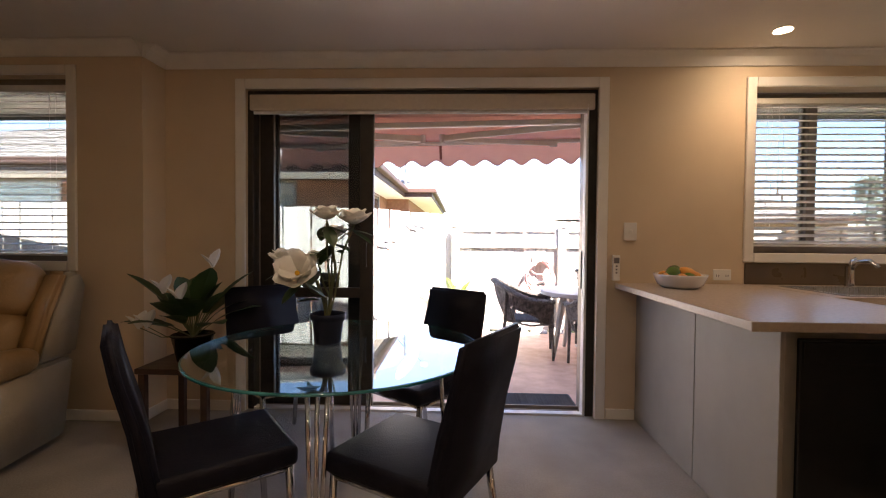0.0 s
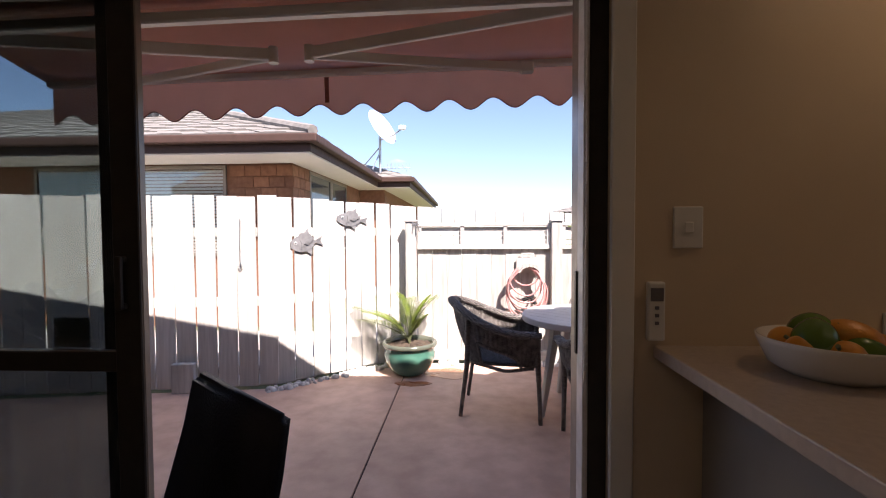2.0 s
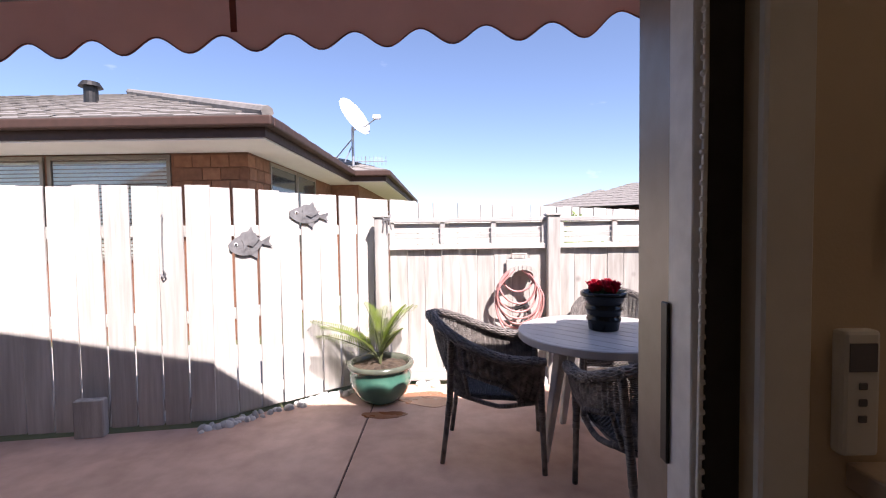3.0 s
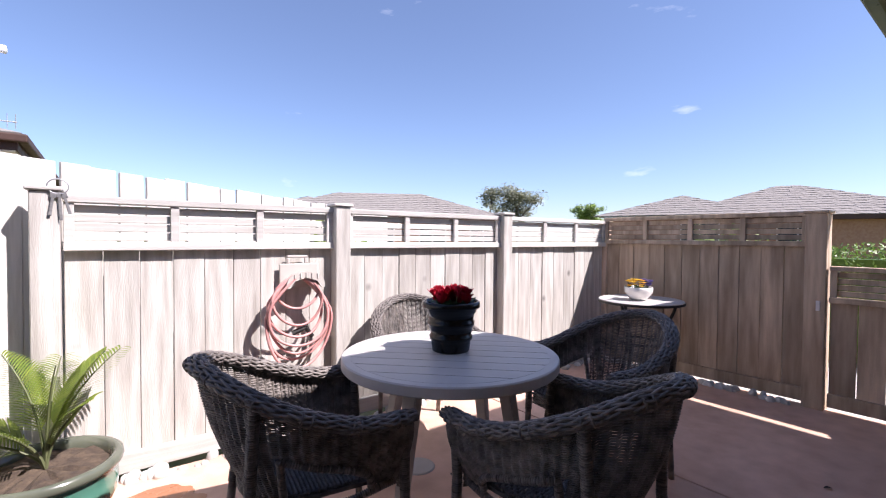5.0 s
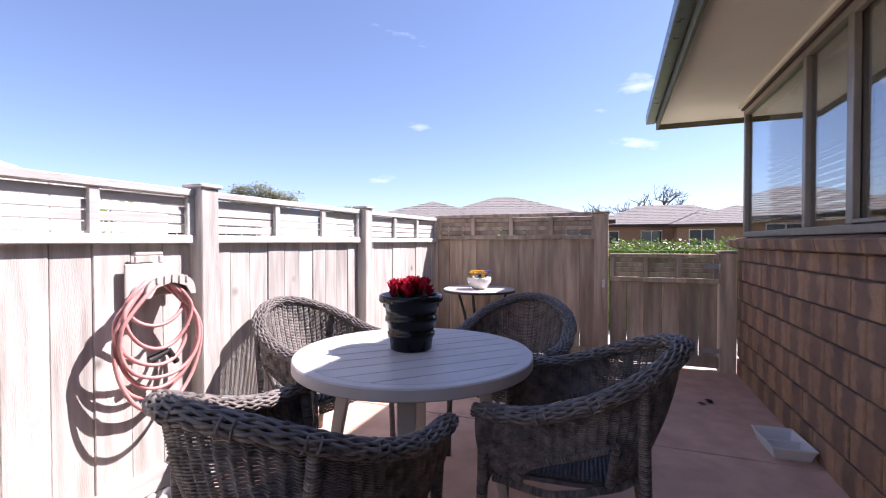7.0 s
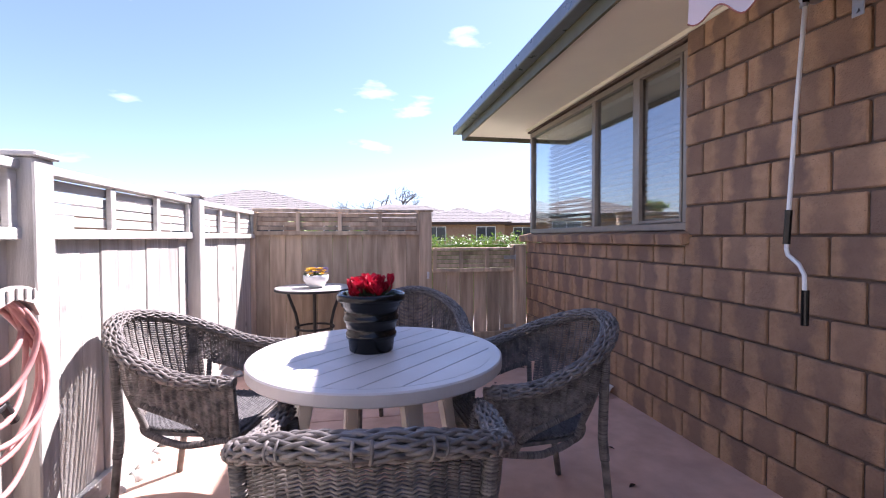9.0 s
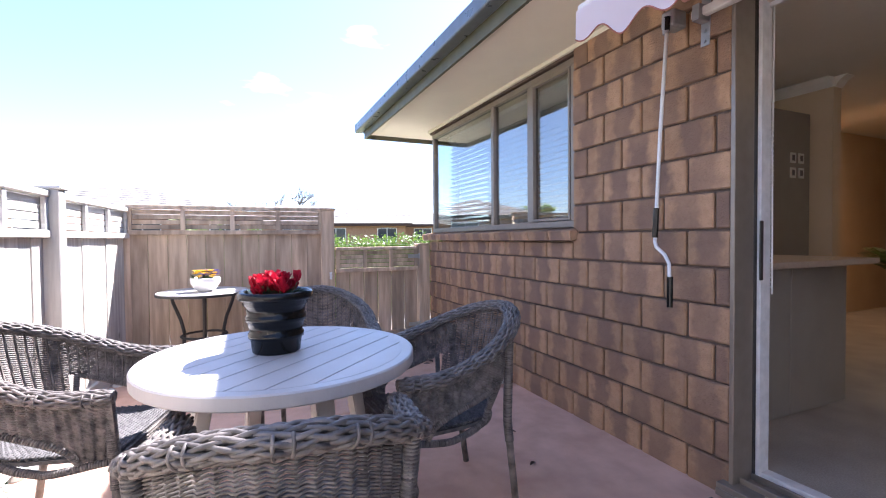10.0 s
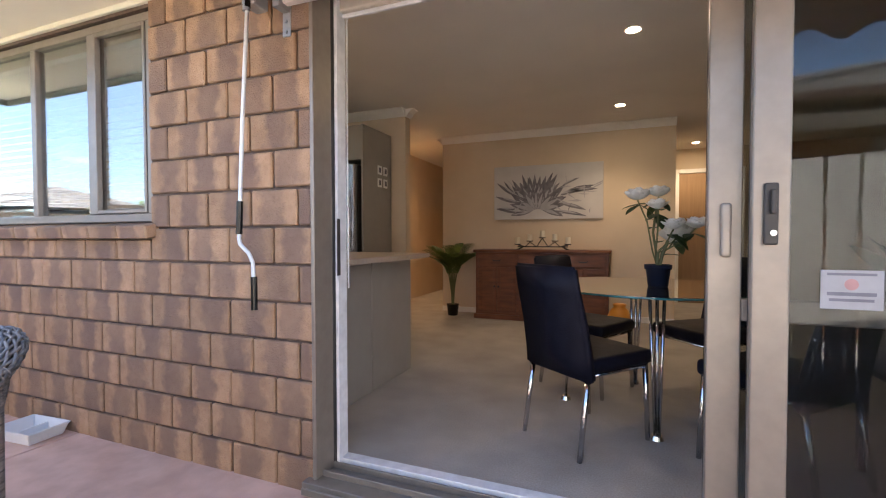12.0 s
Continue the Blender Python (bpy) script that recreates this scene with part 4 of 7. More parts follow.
# ---- wicker armchair ----
def wicker_chair(m):
    ch = thing("wicker_armchair", m, "grey-brown woven wicker armchair with a curved braided rim", "chair", "wicker chairs round the patio table")
    SEAT = 0.41

    def plan(s, grow, fwd):
        """s from -1 (left arm front) over 0 (back) to 1 (right arm front)."""
        half = 0.62
        if abs(s) <= half:
            a = s / half * math.pi / 2
            return Vector((grow * math.sin(a), -0.06 - grow * 0.95 * math.cos(a), 0))
        t = (abs(s) - half) / (1 - half)
        return Vector((math.copysign(grow + 0.012 * math.sin(t * 3.1), s), -0.06 + (fwd + 0.06) * t, 0))

    def top_z(s):
        k = abs(s)
        return 0.63 + 0.19 * (0.5 + 0.5 * math.cos(math.pi * min(1.0, k / 0.86)))

    def rim(s):
        p = plan(s, 0.305, 0.25)
        lean = 0.065 * max(0.0, 1 - abs(s) / 0.6)
        return Vector((p.x, p.y - lean, top_z(s)))

    def foot(s):
        p = plan(s, 0.235, 0.205)
        return Vector((p.x, p.y + 0.01, SEAT - 0.02))

    def shell_at(s, v):
        a, b = foot(s), rim(s)
        p = a.lerp(b, v)
        out = Vector((p.x, p.y + 0.06, 0))
        bulge = 0.022 * math.sin(math.pi * v)
        return p + (out.normalized() * bulge if out.length > 0.01 else Vector((0, 0, 0)))

    S0, S1 = 0.41, 0.84                     # the arched opening in each side

    def sill(s):
        """Height share at which the weave begins: over the side openings it begins at their arch."""
        k = (abs(s) - S0) / (S1 - S0)
        return 0.50 * (1 - max(0.0, k) ** 5) ** 0.5 * (1 - 0.25 * k) if 0 < k < 1 else 0.0

    def outward(p):
        return Vector((p.x, p.y + 0.06, 0)).normalized()

    # weave: strands going in and out of upright stakes, loose enough to see through
    stakes, rows_n = 48, 48
    for r in range(rows_n):
        bm = bmesh.new()
        v = (r + 0.5) / rows_n
        steps = stakes * 4
        prev = None
        for i in range(steps + 1):
            s = -0.985 + 1.97 * i / steps
            if v < sill(s):
                if prev:
                    part("strand", bm, M_WICKER, ch, smooth=True)
                    bm = bmesh.new()
                prev = None
                continue
            p = shell_at(s, v)
            out = outward(p)
            p = p + out * 0.0052 * math.cos(math.pi * (i / 2 + 0.12 * math.sin(r * 1.7)))
            up = Vector((0, 0, 0.0033))
            ring_v = [bm.verts.new(p + out * 0.003), bm.verts.new(p + up), bm.verts.new(p - out * 0.003), bm.verts.new(p - up)]
            if prev:
                for k in range(4):
                    bm.faces.new((prev[k], prev[(k + 1) % 4], ring_v[(k + 1) % 4], ring_v[k]))
            prev = ring_v
        part("strand", bm, M_WICKER, ch, smooth=True)
    for i in range(stakes + 1):
        s = -0.985 + 1.97 * i / stakes
        bm = bmesh.new()
        v0 = sill(s)
        tube(bm, [shell_at(s, v0 + (1 - v0) * v) for v in (0, 0.25, 0.5, 0.75, 1.0)], 0.0042, 4)
        part("stake", bm, M_WICKER, ch)

    def wrapped(bm, pts, r, pitch=0.0075):
        """A pole bound with cane from end to end."""
        pts = [Vector(p) for p in pts]
        tube(bm, pts, r, 8)
        for a, b in zip(pts, pts[1:]):
            d = b - a
            n_t = max(1, int(d.length / pitch))
            u = d.orthogonal().normalized()
            w = d.normalized().cross(u)
            for k in range(n_t):
                c = a + d * ((k + 0.5) / n_t)
                tube(bm, [c + (u * math.cos(2 * math.pi * q / 8) + w * math.sin(2 * math.pi * q / 8)) * (r + 0.0006) for q in range(8)], 0.0031, 4, True)
        return bm

    for sx in (-1, 1):
        bm = bmesh.new()
        arch = []
        for i in range(15):
            s = sx * (S0 - 0.005 + (S1 - S0 + 0.01) * i / 14)
            p = shell_at(s, max(0.0, sill(s)))
            arch.append(p + outward(p) * 0.006)
        wrapped(bm, arch, 0.0105)
        part("side_arch", bm, M_WICKER, ch, "cane-wrapped arch over the side opening", smooth=True)
    # plaited rim: strands laid along an oval core, each wandering over its neighbours
    bm = bmesh.new()
    N = 250
    for k in range(20):
        turn = 0.06 if k < 10 else -0.06
        pts = []
        for i in range(N + 1):
            s = -1.0 + 2.0 * i / N
            p = rim(s)
            d = (rim(min(1.0, s + 0.01)) - rim(max(-1.0, s - 0.01))).normalized()
            side = d.cross(Vector((0, 0, 1))).normalized()
            upv = side.cross(d)
            ph = 2 * math.pi * k / 10 + i * turn
            e = (1.0 if 4 < i < N - 4 else 0.75) * (1.0 + math.copysign(0.10, turn) * math.cos(10 * 0.06 * i))
            pts.append(p + (side * math.sin(ph) * 0.030 + upv * math.cos(ph) * 0.021) * e)
        tube(bm, pts, 0.0052, 5)
    for i in (2, 3, 8, 9, 14, 15, 20, 21, 26, 27, 32, 33, 37, 38, 43, 44, 49, 50, 55, 56, 61, 62):
        s = -1.0 + 2.0 * i / 64
        p = rim(s)
        d = (rim(min(1.0, s + 0.01)) - rim(max(-1.0, s - 0.01))).normalized()
        side = d.cross(Vector((0, 0, 1))).normalized()
        upv = side.cross(d)
        turn_a = math.atan2(side.x * p.x + side.y * (p.y + 0.06), 0.0)
        tube(bm, [p + side * math.sin(a) * 0.0345 + upv * math.cos(a) * 0.0255 for a in [turn_a - 0.9 + 2.6 * j / 9 for j in range(10)]], 0.0036, 5)
    core = [rim(-1.0 + 2.0 * i / 60) for i in range(61)]
    tube(bm, core, 0.017, 8)
    part("braided_rim", bm, M_WICKER, ch, smooth=True)
    # seat: woven both ways, over a dark base
    bm = bmesh.new()
    def half_w(y):
        return 0.235 if y > -0.06 else math.sqrt(max(0.0, 1 - ((y + 0.06) / (0.235 * 0.95)) ** 2)) * 0.235
    for r in range(36):
        y = -0.27 + r * 0.0138
        hw = half_w(y) - 0.004
        if hw < 0.03:
            continue
        pts = [(-hw + 2 * hw * i / 36, y, SEAT + 0.0035 * math.cos(math.pi * (i + r))) for i in range(37)]
        tube(bm, pts, 0.0058, 4)
    for x in [-0.225 + 0.0125 * k for k in range(37)]:
        y0 = -0.06 - math.sqrt(max(0.0, 1 - (x / 0.24) ** 2)) * 0.22
        tube(bm, [(x, y0, SEAT), (x, 0.222, SEAT)], 0.003, 4)
    ol = [(-0.235, 0.22), (0.235, 0.22)] + [(half_w(y), y) for y in (0, -0.06, -0.12, -0.18, -0.22, -0.26)] + [(-half_w(y), y) for y in (-0.26, -0.22, -0.18, -0.12, -0.06, 0)]
    tagged(part("seat", bm, M_SEAT, ch, smooth=True), kind="stuff")
    bm = bmesh.new()
    prism(bm, list(reversed(ol)), SEAT - 0.022, SEAT - 0.008)
    part("seat_frame", bm, M_SEAT, ch)
    # skirt under the front edge, and the wrapped rail round the seat
    bm = bmesh.new()
    for r in range(5):
        z = SEAT - 0.012 - r * 0.012
        tube(bm, [(-0.235 + 0.47 * i / 40, 0.226 + 0.004 * math.cos(math.pi * (i + r)), z) for i in range(41)], 0.006, 5)
    part("front_apron", bm, M_WICKER, ch, smooth=True)
    bm = bmesh.new()
    ring_p = [foot(-0.97 + 1.94 * i / 34) for i in range(35)]
    wrapped(bm, [p + outward(p) * 0.006 + Vector((0, 0, -0.006 - 0.028 * max(0.0, 1 - abs(abs(-0.97 + 1.94 * i / 34) - 0.70) / 0.24))) for i, p in enumerate(ring_p)], 0.0115)
    part("seat_rail", bm, M_WICKER, ch, smooth=True)
    # legs: bare below, bound with cane above
    for sx in (-1, 1):
        for front in (True, False):
            bm = bmesh.new()
            if front:
                p0, pk, p1 = Vector((sx * 0.268, 0.245, 0)), Vector((sx * 0.266, 0.228, 0.40)), Vector((sx * 0.285, 0.222, 0.615))
            else:
                p0, pk, p1 = Vector((sx * 0.212, -0.325, 0)), Vector((sx * 0.222, -0.275, 0.38)), Vector((sx * 0.256, -0.262, 0.735))
            tube(bm, [p0, p0.lerp(pk, 0.5), pk, pk.lerp(p1, 0.5), p1], [0.0145, 0.0155, 0.016, 0.016, 0.0155], 12)
            leg = part("leg", bm, M_WICKER, ch, smooth=True)
            bm = bmesh.new()
            wrapped(bm, [pk.lerp(p0, 0.25), pk, pk.lerp(p1, 0.5), p1], 0.0165)
            part("cane_binding", bm, M_WICKER, leg, smooth=True)
    return ch


def facing(x, y, fx, fy):
    return pose(x, y, PZ, 0, 0, math.degrees(math.atan2(fy, fx)) - 90)


chair = wicker_chair(facing(0.83, 4.99, 0.98, -0.14))
copy_thing(chair, facing(1.80, 5.66, -0.25, -0.97))
copy_thing(chair, facing(2.23, 4.73, -0.98, 0.16))
copy_thing(chair, facing(1.455, 4.38, -0.06, 1.0))


# ---- potted flowers ----
def petals(bm, centre, n, length, width, tilt, spin=0.0, cup=0.25):
    """A ring of leaf-shaped, cupped petals round a point."""
    c = Vector(centre)
    for k in range(n):
        a = spin + 2 * math.pi * k / n
        d = Vector((math.cos(a), math.sin(a), 0))
        s = Vector((-math.sin(a), math.cos(a), 0))
        up = Vector((0, 0, 1))
        prev = None
        for i in range(5):
            t = i / 4
            w = width * math.sin(math.pi * (0.12 + 0.80 * t)) * 0.5
            p = c + (d * math.cos(tilt) + up * math.sin(tilt)) * (length * t) + up * cup * length * t * t
            row = [bm.verts.new(p - s * w + up * w * 0.35), bm.verts.new(p), bm.verts.new(p + s * w + up * w * 0.35)]
            if prev:
                for j in range(2):
                    bm.faces.new((prev[j], prev[j + 1], row[j + 1], row[j]))
            prev = row


def leaf_blade(bm, root, tip, width, droop=0.0, fold=0.15):
    root, tip = Vector(root), Vector(tip)
    d = tip - root
    s = d.cross(Vector((0, 0, 1)))
    s = s.normalized() if s.length > 1e-4 else Vector((1, 0, 0))
    nrm = s.cross(d).normalized()
    prev = None
    for i in range(6):
        t = i / 5
        w = width * math.sin(math.pi * (0.06 + 0.92 * t)) ** 0.8 * 0.5
        p = root + d * t - Vector((0, 0, droop * t * t))
        row = [bm.verts.new(p - s * w + nrm * w * fold), bm.verts.new(p), bm.verts.new(p + s * w + nrm * w * fold)]
        if prev:
            for j in range(2):
                bm.faces.new((prev[j], prev[j + 1], row[j + 1], row[j]))
        prev = row


rng = random.Random(4)
cyc = thing("potted_cyclamen", pose(1.455, 4.985, PZ + TZ), "red cyclamen in a ribbed black plastic pot on the patio table", "plant pot")
bm = bmesh.new()
lathe(bm, [(0, 0), (0.082, 0), (0.086, 0.004), (0.092, 0.052), (0.099, 0.056), (0.1, 0.072), (0.094, 0.077), (0.101, 0.116), (0.108, 0.12), (0.109, 0.138), (0.103, 0.143), (0.109, 0.176), (0.117, 0.18), (0.118, 0.197), (0.131, 0.2), (0.135, 0.206), (0.134, 0.226), (0.128, 0.23), (0.118, 0.226), (0.114, 0.19), (0, 0.185)], 48)
part("pot", bm, M_BLACKPL, cyc, smooth=True)
bm = bmesh.new()
lathe(bm, [(0, 0.203), (0.113, 0.196)], 24)
part("soil", bm, M_SOIL, cyc)
bl = bmesh.new()
for k in range(56):
    a, r = rng.uniform(0, 6.28), 0.085 * math.sqrt(rng.random())
    x, y, h = r * math.cos(a), r * math.sin(a), rng.uniform(0.215, 0.262)
    bm, bs = bmesh.new(), bmesh.new()
    tube(bs, [(x * 0.5, y * 0.5, 0.19), (x * 0.8, y * 0.8, (0.19 + h) / 2), (x, y, h)], 0.0022, 4)
    petals(bm, (x, y, h), 5, rng.uniform(0.028, 0.04), 0.028, rng.uniform(0.4, 1.2), a, 0.3)
    fl = part("flower", bm, M_PETALR, cyc, "deep red petals")
    part("stalk", bs, M_STEM, fl)
for k in range(34):
    a, r = rng.uniform(0, 6.28), rng.uniform(0.04, 0.12)
    leaf_blade(bl, (r * 0.5 * math.cos(a), r * 0.5 * math.sin(a), 0.2), (r * 1.15 * math.cos(a), r * 1.15 * math.sin(a), rng.uniform(0.215, 0.25)), 0.045, 0.01)
tagged(part("foliage", bl, M_LEAF, cyc), kind="stuff")

# ---- side table with a bowl of pansies ----
st = thing("side_table", pose(3.93, 5.42, PZ) @ Matrix.Scale(0.93, 4), "small round pale-topped metal side table with curved dark legs", "table")
bm = bmesh.new()
lathe(bm, [(0, 0.752), (0.36, 0.752), (0.372, 0.756), (0.375, 0.766), (0.37, 0.772), (0, 0.772)], 48)
part("tabletop", bm, M_TABLE, st)
bm = bmesh.new()
lathe(bm, [(0.366, 0.744), (0.38, 0.744), (0.38, 0.764), (0.3755, 0.764), (0.3755, 0.75), (0.366, 0.75), (0.366, 0.744)], 48)
part("edge_band", bm, M_IRON, st)
for k in range(3):
    a = radians(65 + 120 * k)
    bm = bmesh.new()
    tube(bm, [(r * math.cos(a), r * math.sin(a), z) for r, z in ((0.31, 0.75), (0.285, 0.66), (0.215, 0.50), (0.185, 0.38), (0.195, 0.24), (0.26, 0.06), (0.29, 0.0))], 0.015, 8)
    part("leg", bm, M_IRON, st, smooth=True)
bm = bmesh.new()
tube(bm, [(0.185 * math.cos(2 * math.pi * k / 24), 0.185 * math.sin(2 * math.pi * k / 24), 0.37) for k in range(24)], 0.011, 6, True)
part("brace_ring", bm, M_IRON, st)
bowl = thing("flower_bowl", pose(3.86, 5.40, PZ + 0.718), "round white bowl of yellow and violet pansies on the side table", "plant pot")
bm = bmesh.new()
lathe(bm, [(0, 0), (0.05, 0), (0.075, 0.02), (0.112, 0.07), (0.116, 0.105), (0.112, 0.118), (0.106, 0.116), (0.104, 0.1), (0, 0.09)], 36)
part("bowl", bm, M_CERAMIC, bowl, smooth=True)
by, bp, bl = bmesh.new(), bmesh.new(), bmesh.new()
for k in range(34):
    a, r = rng.uniform(0, 6.28), 0.1 * math.sqrt(rng.random())
    x, y = r * math.cos(a), r * math.sin(a)
    petals(by if (x - y) < 0.035 else bp, (x, y, rng.uniform(0.12, 0.175)), 5, 0.026, 0.03, 0.3, a, 0.1)
for k in range(40):
    a, r = rng.uniform(0, 6.28), 0.1 * math.sqrt(rng.random())
    leaf_blade(bl, (r * 0.8 * math.cos(a), r * 0.8 * math.sin(a), 0.09), (r * 1.2 * math.cos(a), r * 1.2 * math.sin(a), rng.uniform(0.11, 0.15)), 0.025)
tagged(part("yellow_bloom", by, M_PETALY, bowl, "yellow petals"), kind="stuff")
tagged(part("violet_bloom", bp, M_PETALP, bowl, "violet petals"), kind="stuff")
tagged(part("foliage", bl, M_LEAF, bowl), kind="stuff")

# ---- palm in a glazed pot ----
pp = thing("potted_palm", pose(-0.015, 5.81, PZ), "young sago palm in a round green glazed pot by the fence", "plant pot")
bm = bmesh.new()
lathe(bm, [(0, 0), (0.13, 0), (0.15, 0.012), (0.205, 0.07), (0.24, 0.15), (0.245, 0.21), (0.232, 0.262), (0.238, 0.268)], 48)
part("pot", bm, M_GLAZE, pp, smooth=True)
bm = bmesh.new()
lathe(bm, [(0.232, 0.262), (0.258, 0.27), (0.264, 0.285), (0.26, 0.305), (0.245, 0.312), (0.225, 0.305), (0.215, 0.28), (0.21, 0.25)], 48)
part("rim", bm, M_GLAZERIM, pp, "brown-green glazed rim", smooth=True)
bm = bmesh.new()
lathe(bm, [(0, 0.285), (0.1, 0.282), (0.215, 0.27)], 32)
for v in bm.verts:
    v.co.z += rng.uniform(-0.008, 0.012)
part("soil", bm, M_SOIL, pp)
for a, L, lift in ((0.5, 0.50, 1.20), (1.3, 0.46, 1.35), (0.15, 0.50, 1.32), (-1.2, 0.48, 1.42), (3.1, 0.50, 0.85), (3.6, 0.46, 0.92), (2.6, 0.52, 1.38), (-0.4, 0.30, 1.2), (2.9, 0.40, 0.6)):
    bm, bs = bmesh.new(), bmesh.new()
    pts = []
    for i in range(9):
        t = i / 8
        r = L * (0.3 * t + 1.3 * t * t) * math.cos(lift)
        z = 0.28 + L * t * math.sin(lift) - 0.09 * L * t * t * 2
        pts.append(Vector((r * math.cos(a), r * math.sin(a), z + 0.06 * t)))
    tube(bs, pts, [0.006 * (1 - 0.8 * i / 8) + 0.001 for i in range(9)], 5)
    for i in range(13, 44):
        t = i / 43
        k = t * 8
        i0 = min(7, int(k))
        p = pts[i0].lerp(pts[i0 + 1], k - i0)
        d = (pts[i0 + 1] - pts[i0]).normalized()
        s = d.cross(Vector((0, 0, 1))).normalized()
        ln = 0.125 * math.sin(math.pi * (0.10 + 0.8 * t)) + 0.02
        for sg in (-1, 1):
            leaf_blade(bm, p, p + (s * sg * 0.95 + d * 0.4 + Vector((0, 0, 0.30))) * ln, 0.0095, 0.03, 0.25)
    fd = part("frond", bm, M_PALM, pp)
    part("stalk", bs, M_STEM, fd)

# ---- hose on its holder ----
hh = thing("hose_holder", pose(1.15, 6.125, 0.86), "pale plastic hose hanger fixed to the timber fence", "hose hanger")
bm = boxes((-0.12, 0.12, 0.0, 0.012, -0.02, 0.13), bevel=0.006, seg=2)
part("backplate", bm, M_HOLDER, hh)
bm = bmesh.new()
arch = [(0.10 * math.cos(math.pi * i / 12), 0.055 * math.sin(math.pi * i / 12)) for i in range(13)]
prism(bm, arch + [(x * 0.9, z * 0.8) for x, z in reversed(arch)], -0.004, 0.113)
bmesh.ops.transform(bm, matrix=pose(0, 0, 0, 90, 0, 0), verts=bm.verts)
part("saddle", bm, M_HOLDER, hh)
bm = bmesh.new()
arc = [(0.118 * math.cos(math.pi * i / 14), 0.10 * math.sin(math.pi * i / 14) ** 0.7 - 0.012) for i in range(15)]
prism(bm, arc + [(-0.095, -0.012), (-0.07, 0.028), (0.0, 0.05), (0.07, 0.028), (0.095, -0.012)], -0.006, 0.006)
bmesh.ops.transform(bm, matrix=pose(0, -0.119, 0, 90, 0, 0), verts=bm.verts)
lip = part("front_lip", bm, M_HOLDER, hh)
for k in range(5):
    x = -0.07 + 0.035 * k
    part("rib", boxes((x - 0.004, x + 0.004, -0.131, -0.125, 0.045, 0.082 - 0.004 * abs(k - 2)), bevel=0.002), M_HOLDER, lip)
part("top_loop", boxes((-0.075, -0.055, 0.0, 0.012, 0.13, 0.165), (0.035, 0.055, 0.0, 0.012, 0.13, 0.165), (-0.075, 0.055, 0.0, 0.012, 0.165, 0.18), bevel=0.004), M_HOLDER, hh)
hose = thing("garden_hose", pose(1.115, 6.08, 0.90), "faded red garden hose coiled on its hanger", "hose")
for k, (w, h, yo) in enumerate(((0.13, 0.20, -0.03), (0.15, 0.30, -0.055), (0.165, 0.37, -0.035), (0.175, 0.42, -0.065), (0.19, 0.51, -0.02), (0.20, 0.56, -0.05), (0.185, 0.47, -0.045))):
    bm = bmesh.new()
    pts = []
    for i in range(48):
        a = 2 * math.pi * i / 48
        x = w * math.sin(a) * (1.0 if math.cos(a) < 0.2 else 0.62 + 0.38 * (1 - math.cos(a)) / 0.8)
        z = -h / 2 + h / 2 * math.cos(a) + 0.02
        pts.append((x + 0.012 * math.sin(2 * a + k), yo + 0.012 * math.sin(a * 2 + k * 2.1), z))
    tube(bm, pts, 0.0085, 8, True)
    part("coil", bm, M_HOSE, hose, smooth=True)
bm = bmesh.new()
cyl(bm, (-0.03, -0.02, -0.33), (0.05, -0.03, -0.30), 0.018, 0.012, 12)
cyl(bm, (0.05, -0.03, -0.30), (0.09, -0.03, -0.36), 0.014, 0.014, 12)
part("nozzle", bm, M_IRON, hose, "grey spray nozzle")

# ---- ornaments on the paling fence ----
U2 = Vector((4.78, 3.92, 0)).normalized()
RZ2 = math.degrees(math.atan2(U2.y, U2.x))


def on_fence(d, z, off=0.022):
    p = Vector((-1.18, 5.38, 0)) + U2 * d + Vector((U2.y, -U2.x, 0)) * off
    return pose(p.x, p.y, z, 0, 0, RZ2)


